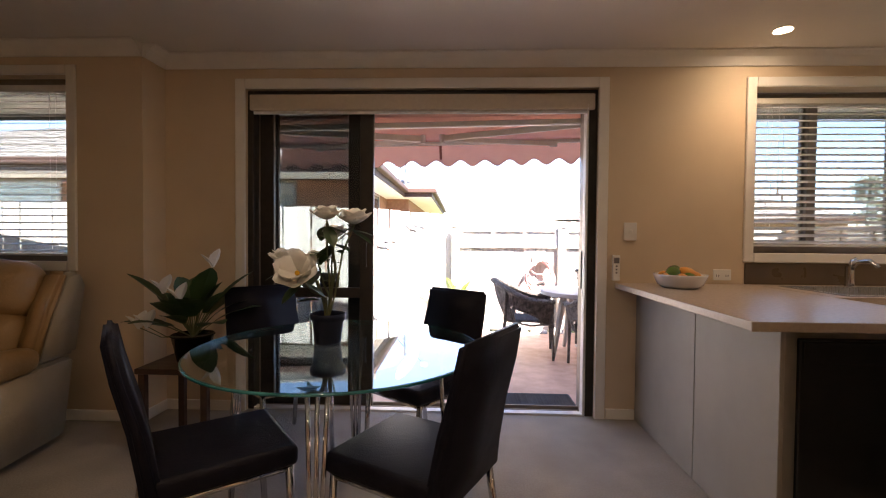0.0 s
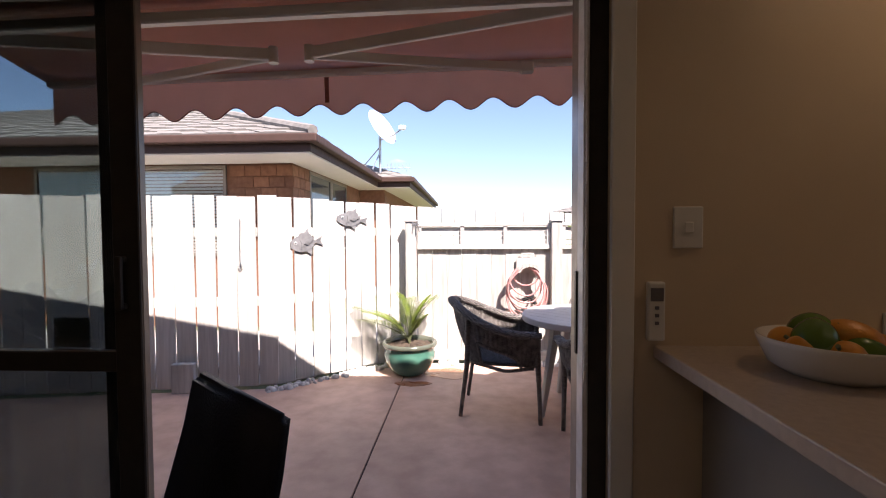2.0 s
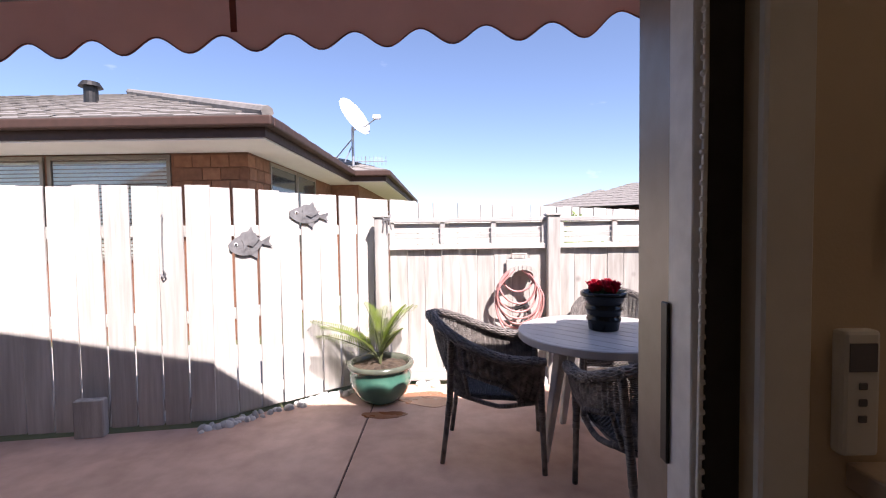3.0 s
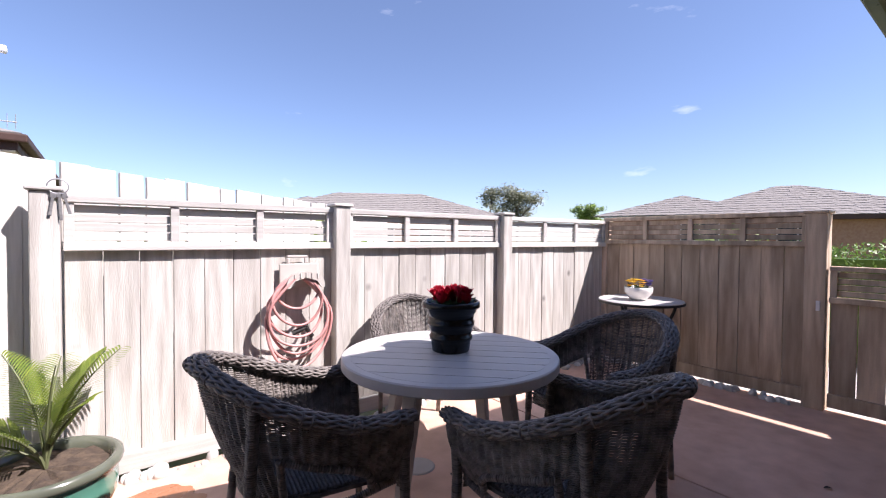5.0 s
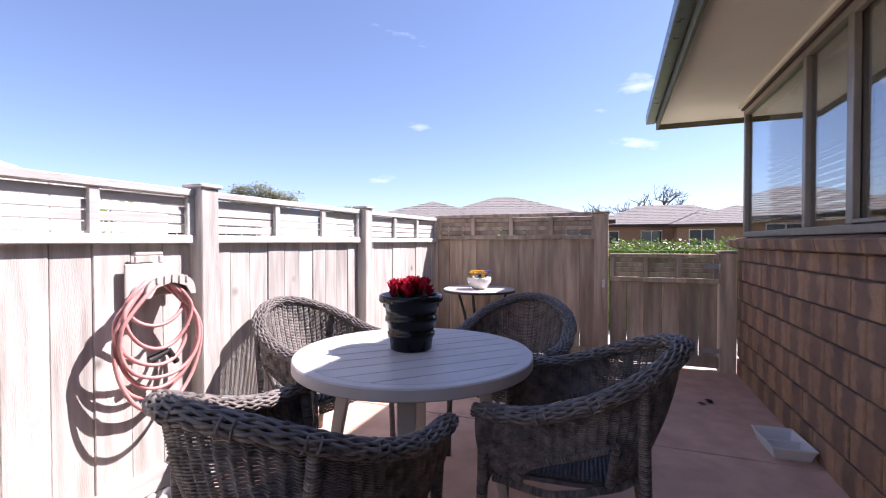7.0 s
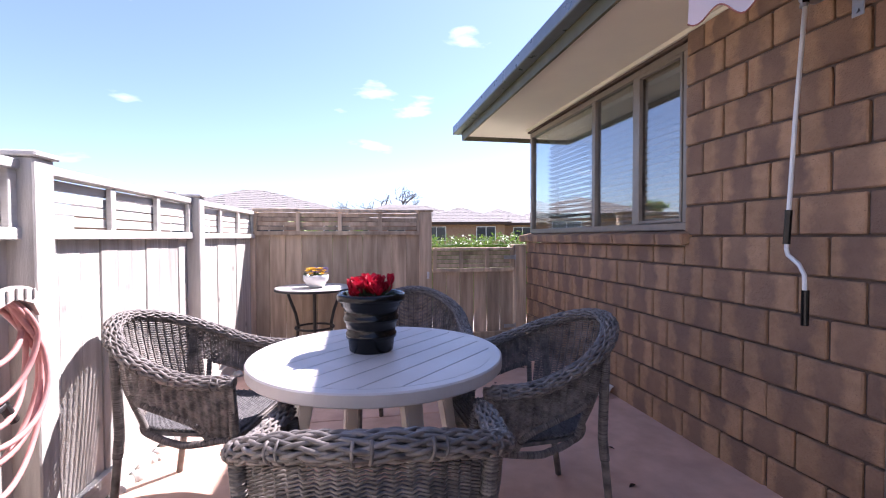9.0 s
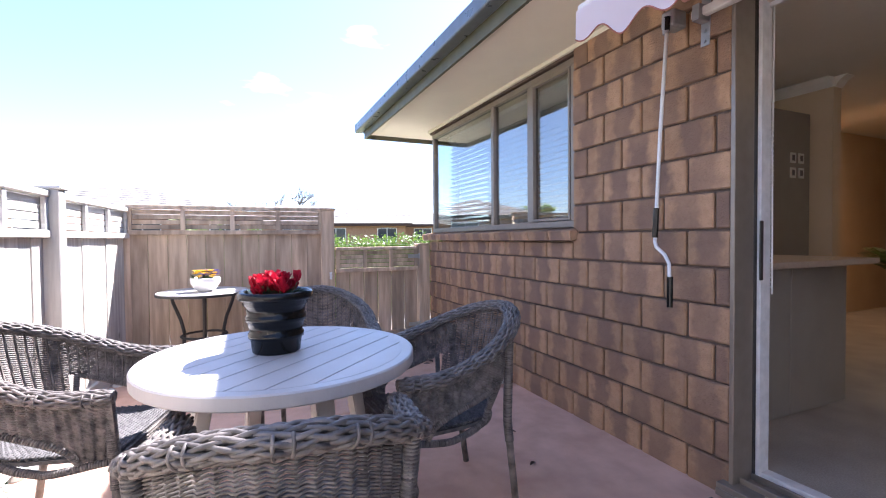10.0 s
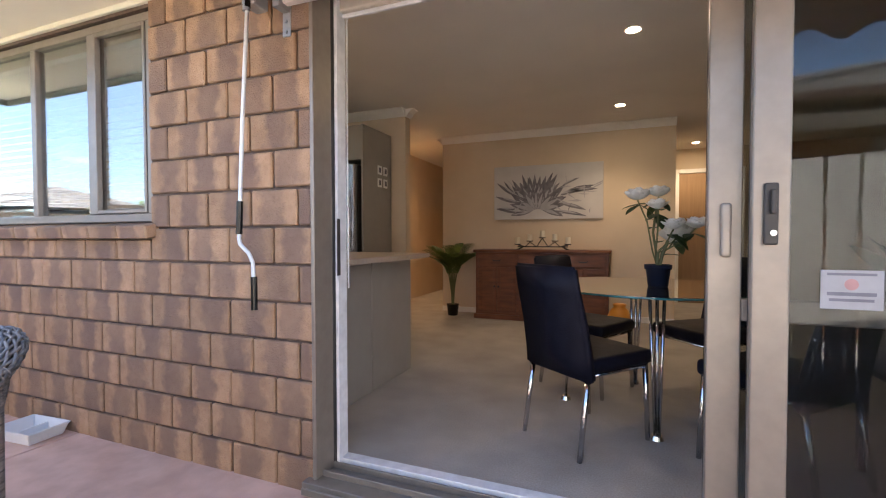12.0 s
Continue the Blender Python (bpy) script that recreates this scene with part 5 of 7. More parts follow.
def fish(m, outline_s, tilt, label):
    f = thing("fish_ornament", m @ pose(0, 0, 0, 0, tilt, 0), label, "ornament", "fish ornaments")
    def plate(pts, th, y):
        bm = bmesh.new()
        prism(bm, pts, -th / 2, th / 2)
        bmesh.ops.transform(bm, matrix=pose(0, y, 0, 90, 0, 0), verts=bm.verts)
        return bm
    L, H = outline_s
    body = [(-L / 2 + L * 0.78 * t, H / 2 * math.sin(math.pi * (0.05 + 0.95 * t)) ** 0.7) for t in [i / 10 for i in range(11)]]
    body += [(x, -y) for x, y in reversed(body)]
    bm = plate(body, 0.012, 0)
    bmesh.ops.remove_doubles(bm, verts=bm.verts, dist=1e-4)
    part("body", bm, M_FISH, f)
    part("tail", plate([(L * 0.24, 0.008), (L * 0.5, H * 0.28), (L * 0.43, 0), (L * 0.5, -H * 0.28), (L * 0.24, -0.008)], 0.006, 0), M_FISH, f)
    part("fin", plate([(-L * 0.12, H * 0.42), (L * 0.08, H * 0.85), (L * 0.14, H * 0.3)], 0.006, 0.001), M_FISH, f)
    part("fin", plate([(-L * 0.1, -H * 0.42), (L * 0.1, -H * 0.75), (L * 0.14, -H * 0.28)], 0.006, 0.001), M_FISH, f)
    part("back_fin", plate([(-L * 0.25, H * 0.40), (-L * 0.16, H * 0.62), (0.0, H * 0.66), (L * 0.16, H * 0.50), (L * 0.2, H * 0.2)], 0.005, 0.002), M_FISH, f)
    part("pectoral_fin", plate([(-L * 0.10, 0.0), (L * 0.04, H * 0.2), (L * 0.26, H * 0.34), (L * 0.16, H * 0.1), (L * 0.02, -H * 0.12)], 0.005, -0.014), M_FISH, f)
    part("gill_plate", plate([(-L * 0.20, H * 0.30), (-L * 0.13, H * 0.12), (-L * 0.12, -H * 0.12), (-L * 0.20, -H * 0.3), (-L * 0.17, 0.0)], 0.006, -0.009), M_FISH, f)
    eye = [(-L * 0.34 + 0.013 * math.cos(2 * math.pi * k / 14), H * 0.10 + 0.013 * math.sin(2 * math.pi * k / 14)) for k in range(14)]
    part("eye", plate(eye, 0.006, -0.009), M_WHITEPL, f, "pale round eye")
    part("pupil", plate([(-L * 0.34 + (x + L * 0.34) * 0.55, H * 0.10 + (z - H * 0.10) * 0.55) for x, z in eye], 0.004, -0.014), M_IRON, f, "dark pupil")


fish(on_fence(0.33, 1.16), (0.30, 0.15), -8, "grey tin angel fish ornament hung on the paling fence")
fish(on_fence(0.78, 1.375), (0.32, 0.13), 4, "grey tin fish ornament hung on the paling fence")
hk = thing("fence_hook", pose(-1.40, 5.32, 1.18), "thin metal hook hanging on the paling fence", "hook")
bm = bmesh.new()
tube(bm, [(0, 0, 0.18), (0.012, 0, 0.2), (0.005, 0, 0.17), (0, 0, 0.0), (0.002, 0, -0.18), (0.018, 0, -0.21), (0.0, 0, -0.235), (-0.016, 0, -0.205)], 0.005, 6)
part("rod", bm, M_GALV, hk, smooth=True)
fb = thing("timber_block", pose(-1.85, 5.215, PZ, 0, 0, 8.8), "weathered square timber block against the paling fence", "block")
part("block", boxes((-0.09, 0.09, -0.035, 0.03, 0, 0.25), bevel=0.006), M_WOOD, fb)

# ---- small things on patio and post ----
drain = thing("drain_cover", pose(1.53, 5.36, PZ), "round pale concrete drain cover set in the patio", "drain cover")
bm = bmesh.new()
lathe(bm, [(0, 0.006), (0.085, 0.006), (0.092, 0.003), (0.094, 0.0)], 36)
part("lid", bm, M_PATH, drain)


def damp_patch(x, y, rx, ry, seed, label):
    r3 = random.Random(seed)
    ph = [r3.uniform(0, 6.28) for _ in range(4)]
    bm = bmesh.new()
    ol = []
    for k in range(48):
        a = 2 * math.pi * k / 48
        w = 1 + 0.16 * math.sin(2 * a + ph[0]) + 0.10 * math.sin(3 * a + ph[1]) + 0.05 * math.sin(7 * a + ph[2]) + 0.03 * math.sin(13 * a + ph[3])
        ol.append((rx * w * math.cos(a), ry * w * math.sin(a)))
    prism(bm, ol, 0.0, 0.003)
    t = thing("damp_patch", pose(x, y, PZ), label, "stain")
    part("film", bm, M_DAMP, t)


damp_patch(0.34, 5.80, 0.24, 0.14, 5, "rust-brown damp patch on the concrete beside the green pot")
damp_patch(0.05, 5.50, 0.14, 0.07, 8, "rust-brown damp patch on the concrete below the green pot")


def dry_leaf(x, y, rz, size):
    bm = bmesh.new()
    leaf_blade(bm, (-size / 2, 0, 0.004), (size / 2, 0, 0.012), size * 0.5, 0.008, 0.5)
    bmesh.ops.solidify(bm, geom=bm.faces[:], thickness=0.001)
    t = thing("fallen_leaf", pose(x, y, PZ, 0, 0, rz), "curled dark brown fallen leaf on the patio", "leaf", "fallen leaves")
    part("blade", bm, M_DARKWOOD, t)


for x, y, rz, size in ((3.474, 3.543, 20, 0.09), (3.40, 3.60, 70, 0.06), (1.51, 3.78, 110, 0.045), (1.87, 3.67, 40, 0.04), (1.62, 5.17, 75, 0.05), (3.05, 3.95, 140, 0.04)):
    dry_leaf(x, y, rz, size)
orn = thing("hanging_ornament", pose(0.02, 6.048, 1.30), "small grey metal ornament on a ring hung from the fence post", "ornament")
bm = bmesh.new()
tube(bm, [(0.038 * math.cos(2 * math.pi * k / 20), 0.0, 0.075 + 0.034 * math.sin(2 * math.pi * k / 20)) for k in range(20)], 0.0028, 6, True)
part("ring", bm, M_GALV, orn, smooth=True)
for x, z, L, rz in ((-0.016, 0.04, 0.10, 8), (0.004, 0.042, 0.12, -3), (0.02, 0.04, 0.09, -14)):
    bm = bmesh.new()
    box(bm, -0.006, 0.006, -0.002, 0.002, -L, 0, bevel=0.0015)
    box(bm, -0.012, 0.012, -0.0025, 0.0025, -0.018, 0.006, bevel=0.0022)
    part("charm", bm, M_FISH, orn, m=pose(x, 0, z, 0, rz, 0))

# ---- pebbles along the fences ----
def pebbles(name, spots, label):
    bm = bmesh.new()
    for x, y in spots:
        r = rng.uniform(0.018, 0.042)
        mtx = Matrix.Translation((x, y, PZ - 0.015 + r * 0.5)) @ Euler((rng.uniform(0, 6), rng.uniform(0, 6), rng.uniform(0, 6))).to_matrix().to_4x4() @ Matrix.Diagonal((r * rng.uniform(0.9, 1.5), r, r * rng.uniform(0.6, 0.9), 1))
        bmesh.ops.create_icosphere(bm, subdivisions=2, radius=1.0, matrix=mtx)
    return tagged(part(name, bm, M_STONE, None, label, smooth=True), "", "pebbles", "", "stuff")


spots = [(rng.uniform(0.0, 4.25), 6.10 + rng.uniform(-0.035, 0.05)) for _ in range(150)]
spots = [(x, y - 0.03 * max(0, x - 2.4)) for x, y in spots]
pebbles("pebbles", spots, "white river pebbles in a strip under the timber fence")
spots = []
for _ in range(80):
    t = rng.random()
    spots.append((-1.18 + 1.0 * t + rng.uniform(-0.04, 0.06), 5.31 + 0.80 * t - rng.uniform(0.0, 0.09)))
pebbles("pebbles", spots, "white river pebbles at the foot of the paling fence")
spots = [(4.31 + rng.uniform(-0.035, 0.03), rng.uniform(4.42, 6.0)) for _ in range(80)]
pebbles("pebbles", spots, "white river pebbles under the shaded fence panel")

# ---- neighbouring houses ----
def hip_roof(bm, x0, x1, y0, y1, z0, pitch):
    w, d = x1 - x0, y1 - y0
    h = min(w, d) / 2 * math.tan(radians(pitch))
    c = [bm.verts.new(v) for v in ((x0, y0, z0), (x1, y0, z0), (x1, y1, z0), (x0, y1, z0))]
    if w >= d:
        a, b = bm.verts.new((x0 + d / 2, y0 + d / 2, z0 + h)), bm.verts.new((x1 - d / 2, y0 + d / 2, z0 + h))
        fs = ((c[0], c[1], b, a), (c[1], c[2], b), (c[2], c[3], a, b), (c[3], c[0], a))
    else:
        a, b = bm.verts.new((x0 + w / 2, y0 + w / 2, z0 + h)), bm.verts.new((x0 + w / 2, y1 - w / 2, z0 + h))
        fs = ((c[0], c[1], a), (c[1], c[2], b, a), (c[2], c[3], b), (c[3], c[0], a, b))
    for f in fs:
        bm.faces.new(f)
    return h


def tile_rows(bm, p0, p1, q0, q1, step, lip=0.022):
    """Courses of tiles as stepped strips between an eave p0-p1 and a ridge q0-q1."""
    p0, p1, q0, q1 = (Vector(v) for v in (p0, p1, q0, q1))
    n = max(2, int(((q0 + q1) / 2 - (p0 + p1) / 2).length / step))
    nrm = (p1 - p0).cross(q0 - p0)
    nrm = nrm.normalized() if nrm.z > 0 else -nrm.normalized()
    for k in range(n):
        t0, t1 = k / n, (k + 1) / n
        a, b = p0.lerp(q0, t0) + nrm * lip, p1.lerp(q1, t0) + nrm * lip
        c, d = p1.lerp(q1, t1) + nrm * 0.004, p0.lerp(q0, t1) + nrm * 0.004
        e, f = p0.lerp(q0, t0) + nrm * 0.002, p1.lerp(q1, t0) + nrm * 0.002
        cols = max(1, int((b - a).length / 0.33))
        for j in range(cols):
            u0, u1 = j / cols, (j + 1) / cols
            rise = nrm * (0.010 if (j + k) % 2 else 0.0)
            vs = [bm.verts.new(v) for v in (a.lerp(b, u0) + rise, a.lerp(b, u1) + rise, d.lerp(c, u1) + rise, d.lerp(c, u0) + rise, e.lerp(f, u0), e.lerp(f, u1))]
            bm.faces.new((vs[0], vs[1], vs[2], vs[3]))
            bm.faces.new((vs[4], vs[5], vs[1], vs[0]))


def tiled_hip(bm, x0, x1, y0, y1, z0, pitch, step=0.36):
    w, d = x1 - x0, y1 - y0
    s = min(w, d) / 2
    z1 = z0 + s * math.tan(radians(pitch))
    a = (x0 + s, y0 + s, z1)
    b = (x1 - s, y1 - s, z1)
    if w >= d:
        a, b = (x0 + s, y0 + s, z1), (x1 - s, y0 + s, z1)
        tile_rows(bm, (x0, y0, z0), (x1, y0, z0), a, b, step)
        tile_rows(bm, (x1, y0, z0), (x1, y1, z0), b, b, step)
        tile_rows(bm, (x1, y1, z0), (x0, y1, z0), b, a, step)
        tile_rows(bm, (x0, y1, z0), (x0, y0, z0), a, a, step)
    else:
        a, b = (x0 + s, y0 + s, z1), (x0 + s, y1 - s, z1)
        tile_rows(bm, (x0, y0, z0), (x1, y0, z0), a, a, step)
        tile_rows(bm, (x1, y0, z0), (x1, y1, z0), a, b, step)
        tile_rows(bm, (x1, y1, z0), (x0, y1, z0), b, b, step)
        tile_rows(bm, (x0, y1, z0), (x0, y0, z0), b, a, step)
    return a, b


nh = thing("neighbour_house", pose(0, 0, -0.13), "single-storey brown brick house with tiled hip roof behind the fence", "house")
NX, NY, NZ = -1.43, 7.2, 2.52
part("wall", boxes((-14, NX - 0.55, NY + 0.8, 12.1, 0, NZ - 0.12), (-14, NX + 0.05, 12.1, 20, 0, NZ - 0.12)), M_NBRICK, nh)
part("soffit", boxes((-14.5, NX - 0.026, NY + 0.026, 11.6, NZ - 0.12, NZ - 0.09), (-14.5, NX + 0.69, 11.626, 20.4, NZ - 0.12, NZ - 0.09)), M_NSOFFIT, nh)
part("fascia", boxes((-14.5, NX, NY, NY + 0.025, NZ - 0.10, NZ + 0.10), (NX - 0.025, NX, NY + 0.025, 11.6, NZ - 0.10, NZ + 0.10), (NX, NX + 0.72, 11.6, 11.625, NZ - 0.10, NZ + 0.10), (NX + 0.695, NX + 0.72, 11.625, 20.4, NZ - 0.10, NZ + 0.10)), M_BROWN, nh)
part("gutter", boxes((-14.5, NX + 0.11, NY - 0.11, NY, NZ, NZ + 0.11), (NX, NX + 0.11, NY, 11.5, NZ, NZ + 0.11), (NX, NX + 0.83, 11.49, 11.6, NZ, NZ + 0.11), (NX + 0.72, NX + 0.83, 11.6, 20.4, NZ, NZ + 0.11), bevel=0.02, seg=2), M_BROWN, nh)
bm = bmesh.new()
tiled_hip(bm, -14.5, NX + 0.05, NY - 0.05, 17.0, NZ + 0.11, 20)
tiled_hip(bm, -10.0, NX + 0.77, 11.55, 20.4, NZ + 0.10, 20)
hip_roof(bm, -14.5, NX + 0.03, NY - 0.03, 17.0, NZ + 0.095, 20)
hip_roof(bm, -10.0, NX + 0.75, 11.57, 20.4, NZ + 0.085, 20)
part("roof", bm, M_TILE2, nh, "pale brown concrete tile roof")
bm = bmesh.new()
s = 9.8 / 2
tube(bm, [(NX + 0.05, NY - 0.05, NZ + 0.15), (NX + 0.05 - s, NY - 0.05 + s, NZ + 0.16 + s * math.tan(radians(20)))], 0.07, 8)
part("hip_cap", bm, M_TILE2, nh)
bm = bmesh.new()
cyl(bm, (-5.2, 9.6, NZ + 0.9), (-5.2, 9.6, NZ + 1.25), 0.1, n=16)
cyl(bm, (-5.2, 9.6, NZ + 1.25), (-5.2, 9.6, NZ + 1.33), 0.17, 0.12, n=16)
part("flue", bm, M_IRON, nh, "dark roof vent")


def house_window(x0, x1, y, z0, z1, parent, blind=True):
    w = part("window", boxes((x0, x1, y - 0.03, y + 0.02, z0, z0 + 0.05), (x0, x1, y - 0.03, y + 0.02, z1 - 0.05, z1), (x0, x0 + 0.05, y - 0.03, y + 0.02, z0 + 0.05, z1 - 0.05), (x1 - 0.05, x1, y - 0.03, y + 0.02, z0 + 0.05, z1 - 0.05), bevel=0.004), M_BRONZE, parent)
    part("pane", boxes((x0 + 0.05, x1 - 0.05, y - 0.014, y - 0.008, z0 + 0.05, z1 - 0.05)), M_GLASS, w)
    bm = bmesh.new()
    k = z1 - 0.07
    while k > z0 + 0.06:
        box(bm, x0 + 0.06, x1 - 0.06, y - 0.004, y - 0.001, k - 0.035, k)
        k -= 0.05
    if blind:
        part("blind", bm, M_BLIND, w, "white horizontal blind")
    else:
        bm.free()
    return w


house_window(-5.9, -4.58, NY + 0.80, 1.05, 2.38, nh)
house_window(-4.53, -2.96, NY + 0.80, 1.05, 2.38, nh)
house_window(-9.6, -7.4, NY + 0.80, 1.05, 2.38, nh)
for y0, y1 in ((8.68, 9.82), (9.84, 10.9)):
    part("window", boxes((NX - 0.57, NX - 0.53, y0, y1, 1.05, 1.10), (NX - 0.57, NX - 0.53, y0, y1, 2.33, 2.38), (NX - 0.57, NX - 0.53, y0, y0 + 0.05, 1.10, 2.33), (NX - 0.57, NX - 0.53, y1 - 0.05, y1, 1.10, 2.33)), M_BRONZE, nh)
    part("pane", boxes((NX - 0.55, NX - 0.545, y0 + 0.05, y1 - 0.05, 1.1, 2.33)), M_SKYDARK, nh)
# bricks of the corner pier that shows over the fence
nb = link_mesh("brick", boxes((-0.112, 0.112, 0, 0.02, 0, 0.15), bevel=0.004), M_NBRICK)
for r in range(5):
    for k in range(5):
        x = NX - 0.665 - k * 0.235 - (0.11 if r % 2 else 0)
        if x > -2.84:
            piece("brick", nb, nh, pose(x, NY + 0.782, 1.57 + r * 0.162))
        if k < 3:
            piece("brick", nb, nh, pose(NX - 0.532, NY + 0.92 + k * 0.235 - (0.0 if r % 2 else 0.05), 1.57 + r * 0.162, 0, 0, 90))

dish = thing("satellite_dish", pose(-1.44, 11.9, 2.64) @ Matrix.Scale(1.36, 4), "white satellite dish on a steel mast fixed to the roof edge", "satellite dish")
bm = bmesh.new()
cyl(bm, (0, 0, 0), (0, 0, 0.62), 0.022, n=12)
tube(bm, [(0, 0.02, 0.45), (-0.32, 0.1, 0.12)], 0.012, 6)
tube(bm, [(0, 0, 0.35), (-0.1, -0.15, 0.05)], 0.012, 6)
part("mast", bm, M_GALV, dish)
bm = bmesh.new()
lathe(bm, [(0, 0), (0.08, 0.005), (0.17, 0.022), (0.25, 0.048), (0.32, 0.08), (0.325, 0.082), (0.32, 0.086), (0.25, 0.055), (0.17, 0.029), (0.08, 0.012), (0, 0.007)], 40)
bmesh.ops.transform(bm, matrix=pose(0.0, -0.06, 0.72, 60, 0, 62) @ Matrix.Diagonal((0.9, 1.05, 1, 1)), verts=bm.verts)
part("reflector", bm, M_DISH, dish, smooth=True)
bm = bmesh.new()
tube(bm, [(0.02, -0.05, 0.55), (0.22, -0.1, 0.60), (0.40, -0.12, 0.72)], 0.012, 8)
part("feed_arm", bm, M_GALV, dish)
part("feed_horn", boxes((0.34, 0.46, -0.16, -0.08, 0.70, 0.77), bevel=0.015, seg=2), M_DISH, dish)
aer = thing("roof_aerial", pose(-1.35, 12.9, 2.60), "thin comb television aerial on the roof", "aerial")
bm = bmesh.new()
cyl(bm, (0, 0, 0), (0, 0, 0.42), 0.012, n=8)
cyl(bm, (-0.3, 0, 0.30), (0.5, 0, 0.30), 0.01, n=8)
for k in range(9):
    cyl(bm, (-0.28 + k * 0.095, 0, 0.2), (-0.28 + k * 0.095, 0, 0.42), 0.006, n=6)
part("aerial", bm, M_GALV, aer)


def far_house(name, az, dist, ox, oy, w, d, rz, eave, pitch, label, wing=None):
    x, y = ox + dist * math.sin(radians(az)), oy + dist * math.cos(radians(az))
    h = thing(name, pose(x, y, -0.13, 0, 0, rz), label, "house", "distant houses")
    part("wall", boxes((-w / 2 + 0.5, w / 2 - 0.5, -d / 2 + 0.5, d / 2 - 0.5, 0, eave)), M_FBRICK, h)
    part("fascia", boxes((-w / 2, w / 2, -d / 2, d / 2, eave, eave + 0.2)), M_BROWN, h)
    bm = bmesh.new()
    tiled_hip(bm, -w / 2, w / 2, -d / 2, d / 2, eave + 0.2, pitch, 0.4)
    hip_roof(bm, -w / 2 + 0.03, w / 2 - 0.03, -d / 2 + 0.03, d / 2 - 0.03, eave + 0.19, pitch)
    if wing:
        wx, ww, wd, wp = wing
        tiled_hip(bm, wx - ww / 2, wx + ww / 2, -d / 2 - 2.2, -d / 2 - 2.2 + wd, eave + 0.2, wp, 0.4)
    part("roof", bm, M_TILE2, h, "pale brown concrete tile roof")
    if wing:
        part("wing_wall", boxes((wx - ww / 2 + 0.5, wx + ww / 2 - 0.5, -d / 2 - 1.7, -d / 2 + 0.5, 0, eave)), M_FBRICK, h)
    n = int(w / 3)
    for k in range(n):
        xc = -w / 2 + (k + 0.5) * w / n
        if wing and abs(xc - wx) < ww / 2:
            yy = -d / 2 - 1.7
        else:
            yy = -d / 2 + 0.5
        win_p = part("window", boxes((xc - 0.8, xc + 0.8, yy - 0.05, yy, 0.9, 2.1), bevel=0.01), M_TRIM, h)
        part("pane", boxes((xc - 0.74, xc - 0.03, yy - 0.062, yy - 0.052, 0.96, 2.04), (xc + 0.03, xc + 0.74, yy - 0.062, yy - 0.052, 0.96, 2.04)), M_SKYDARK, win_p)
    return h


HL = "single-storey brick house with a pale tiled hip roof beyond the fence"
far_house("house", 75.5, 31, 0.15, 3.6, 11.5, 10.5, -74 + 4, 2.25, 19.5, HL, (-4.8, 7.5, 8.0, 18))
far_house("house", 95, 44, -0.1, 4.0, 13, 9, -95 + 10, 2.4, 22, HL, (2.5, 6.0, 6.0, 22))
far_house("house", 90, 58, -0.1, 4.0, 15, 9, -90, 2.4, 22, HL)
for az, dist in ((102, 40), (107, 43), (112, 47)):
    far_house("house", az, dist, -0.1, 4.0, 8.2, 8.2, -az, 2.25, 20, HL)
far_house("house", 29, 30, 0.28, 3.17, 15, 9.5, -29, 2.3, 20, HL, (-4.0, 6.0, 6.0, 20))


# ---- hedge and trees ----
def leaf_cloud(bm, centre, radii, n, size, rng2, hollow=0.55):
    c = Vector(centre)
    for _ in range(n):
        d = Vector((rng2.gauss(0, 1), rng2.gauss(0, 1), rng2.gauss(0, 1))).normalized()
        r = hollow + (1 - hollow) * rng2.random()
        p = c + Vector((d.x * radii[0] * r, d.y * radii[1] * r, d.z * radii[2] * r))
        u = Vector((rng2.gauss(0, 1), rng2.gauss(0, 1), rng2.gauss(0, 1))).normalized()
        v = u.orthogonal().normalized()
        s = size * rng2.uniform(0.6, 1.3)
        a = [bm.verts.new(p + u * s), bm.verts.new(p + v * s * 0.5), bm.verts.new(p - u * s), bm.verts.new(p - v * s * 0.5)]
        bm.faces.new(a)


hr = random.Random(9)
bm = bmesh.new()
for k in range(46):
    y = -1.0 + k * 0.17
    leaf_cloud(bm, (6.7 + hr.uniform(-0.15, 0.15), y, 0.69 + hr.uniform(-0.04, 0.05)), (0.42, 0.28, 0.46), 620, 0.024, hr, 0.75)
hedge = thing("hedge", pose(0, 0, 0), "clipped bright green hedge outside the gate", "hedge")
tagged(part("foliage", bm, M_HEDGE, hedge), kind="stuff")
part("core", boxes((6.45, 6.95, -1.0, 6.8, -0.13, 0.96)), M_HEDGE, hedge)


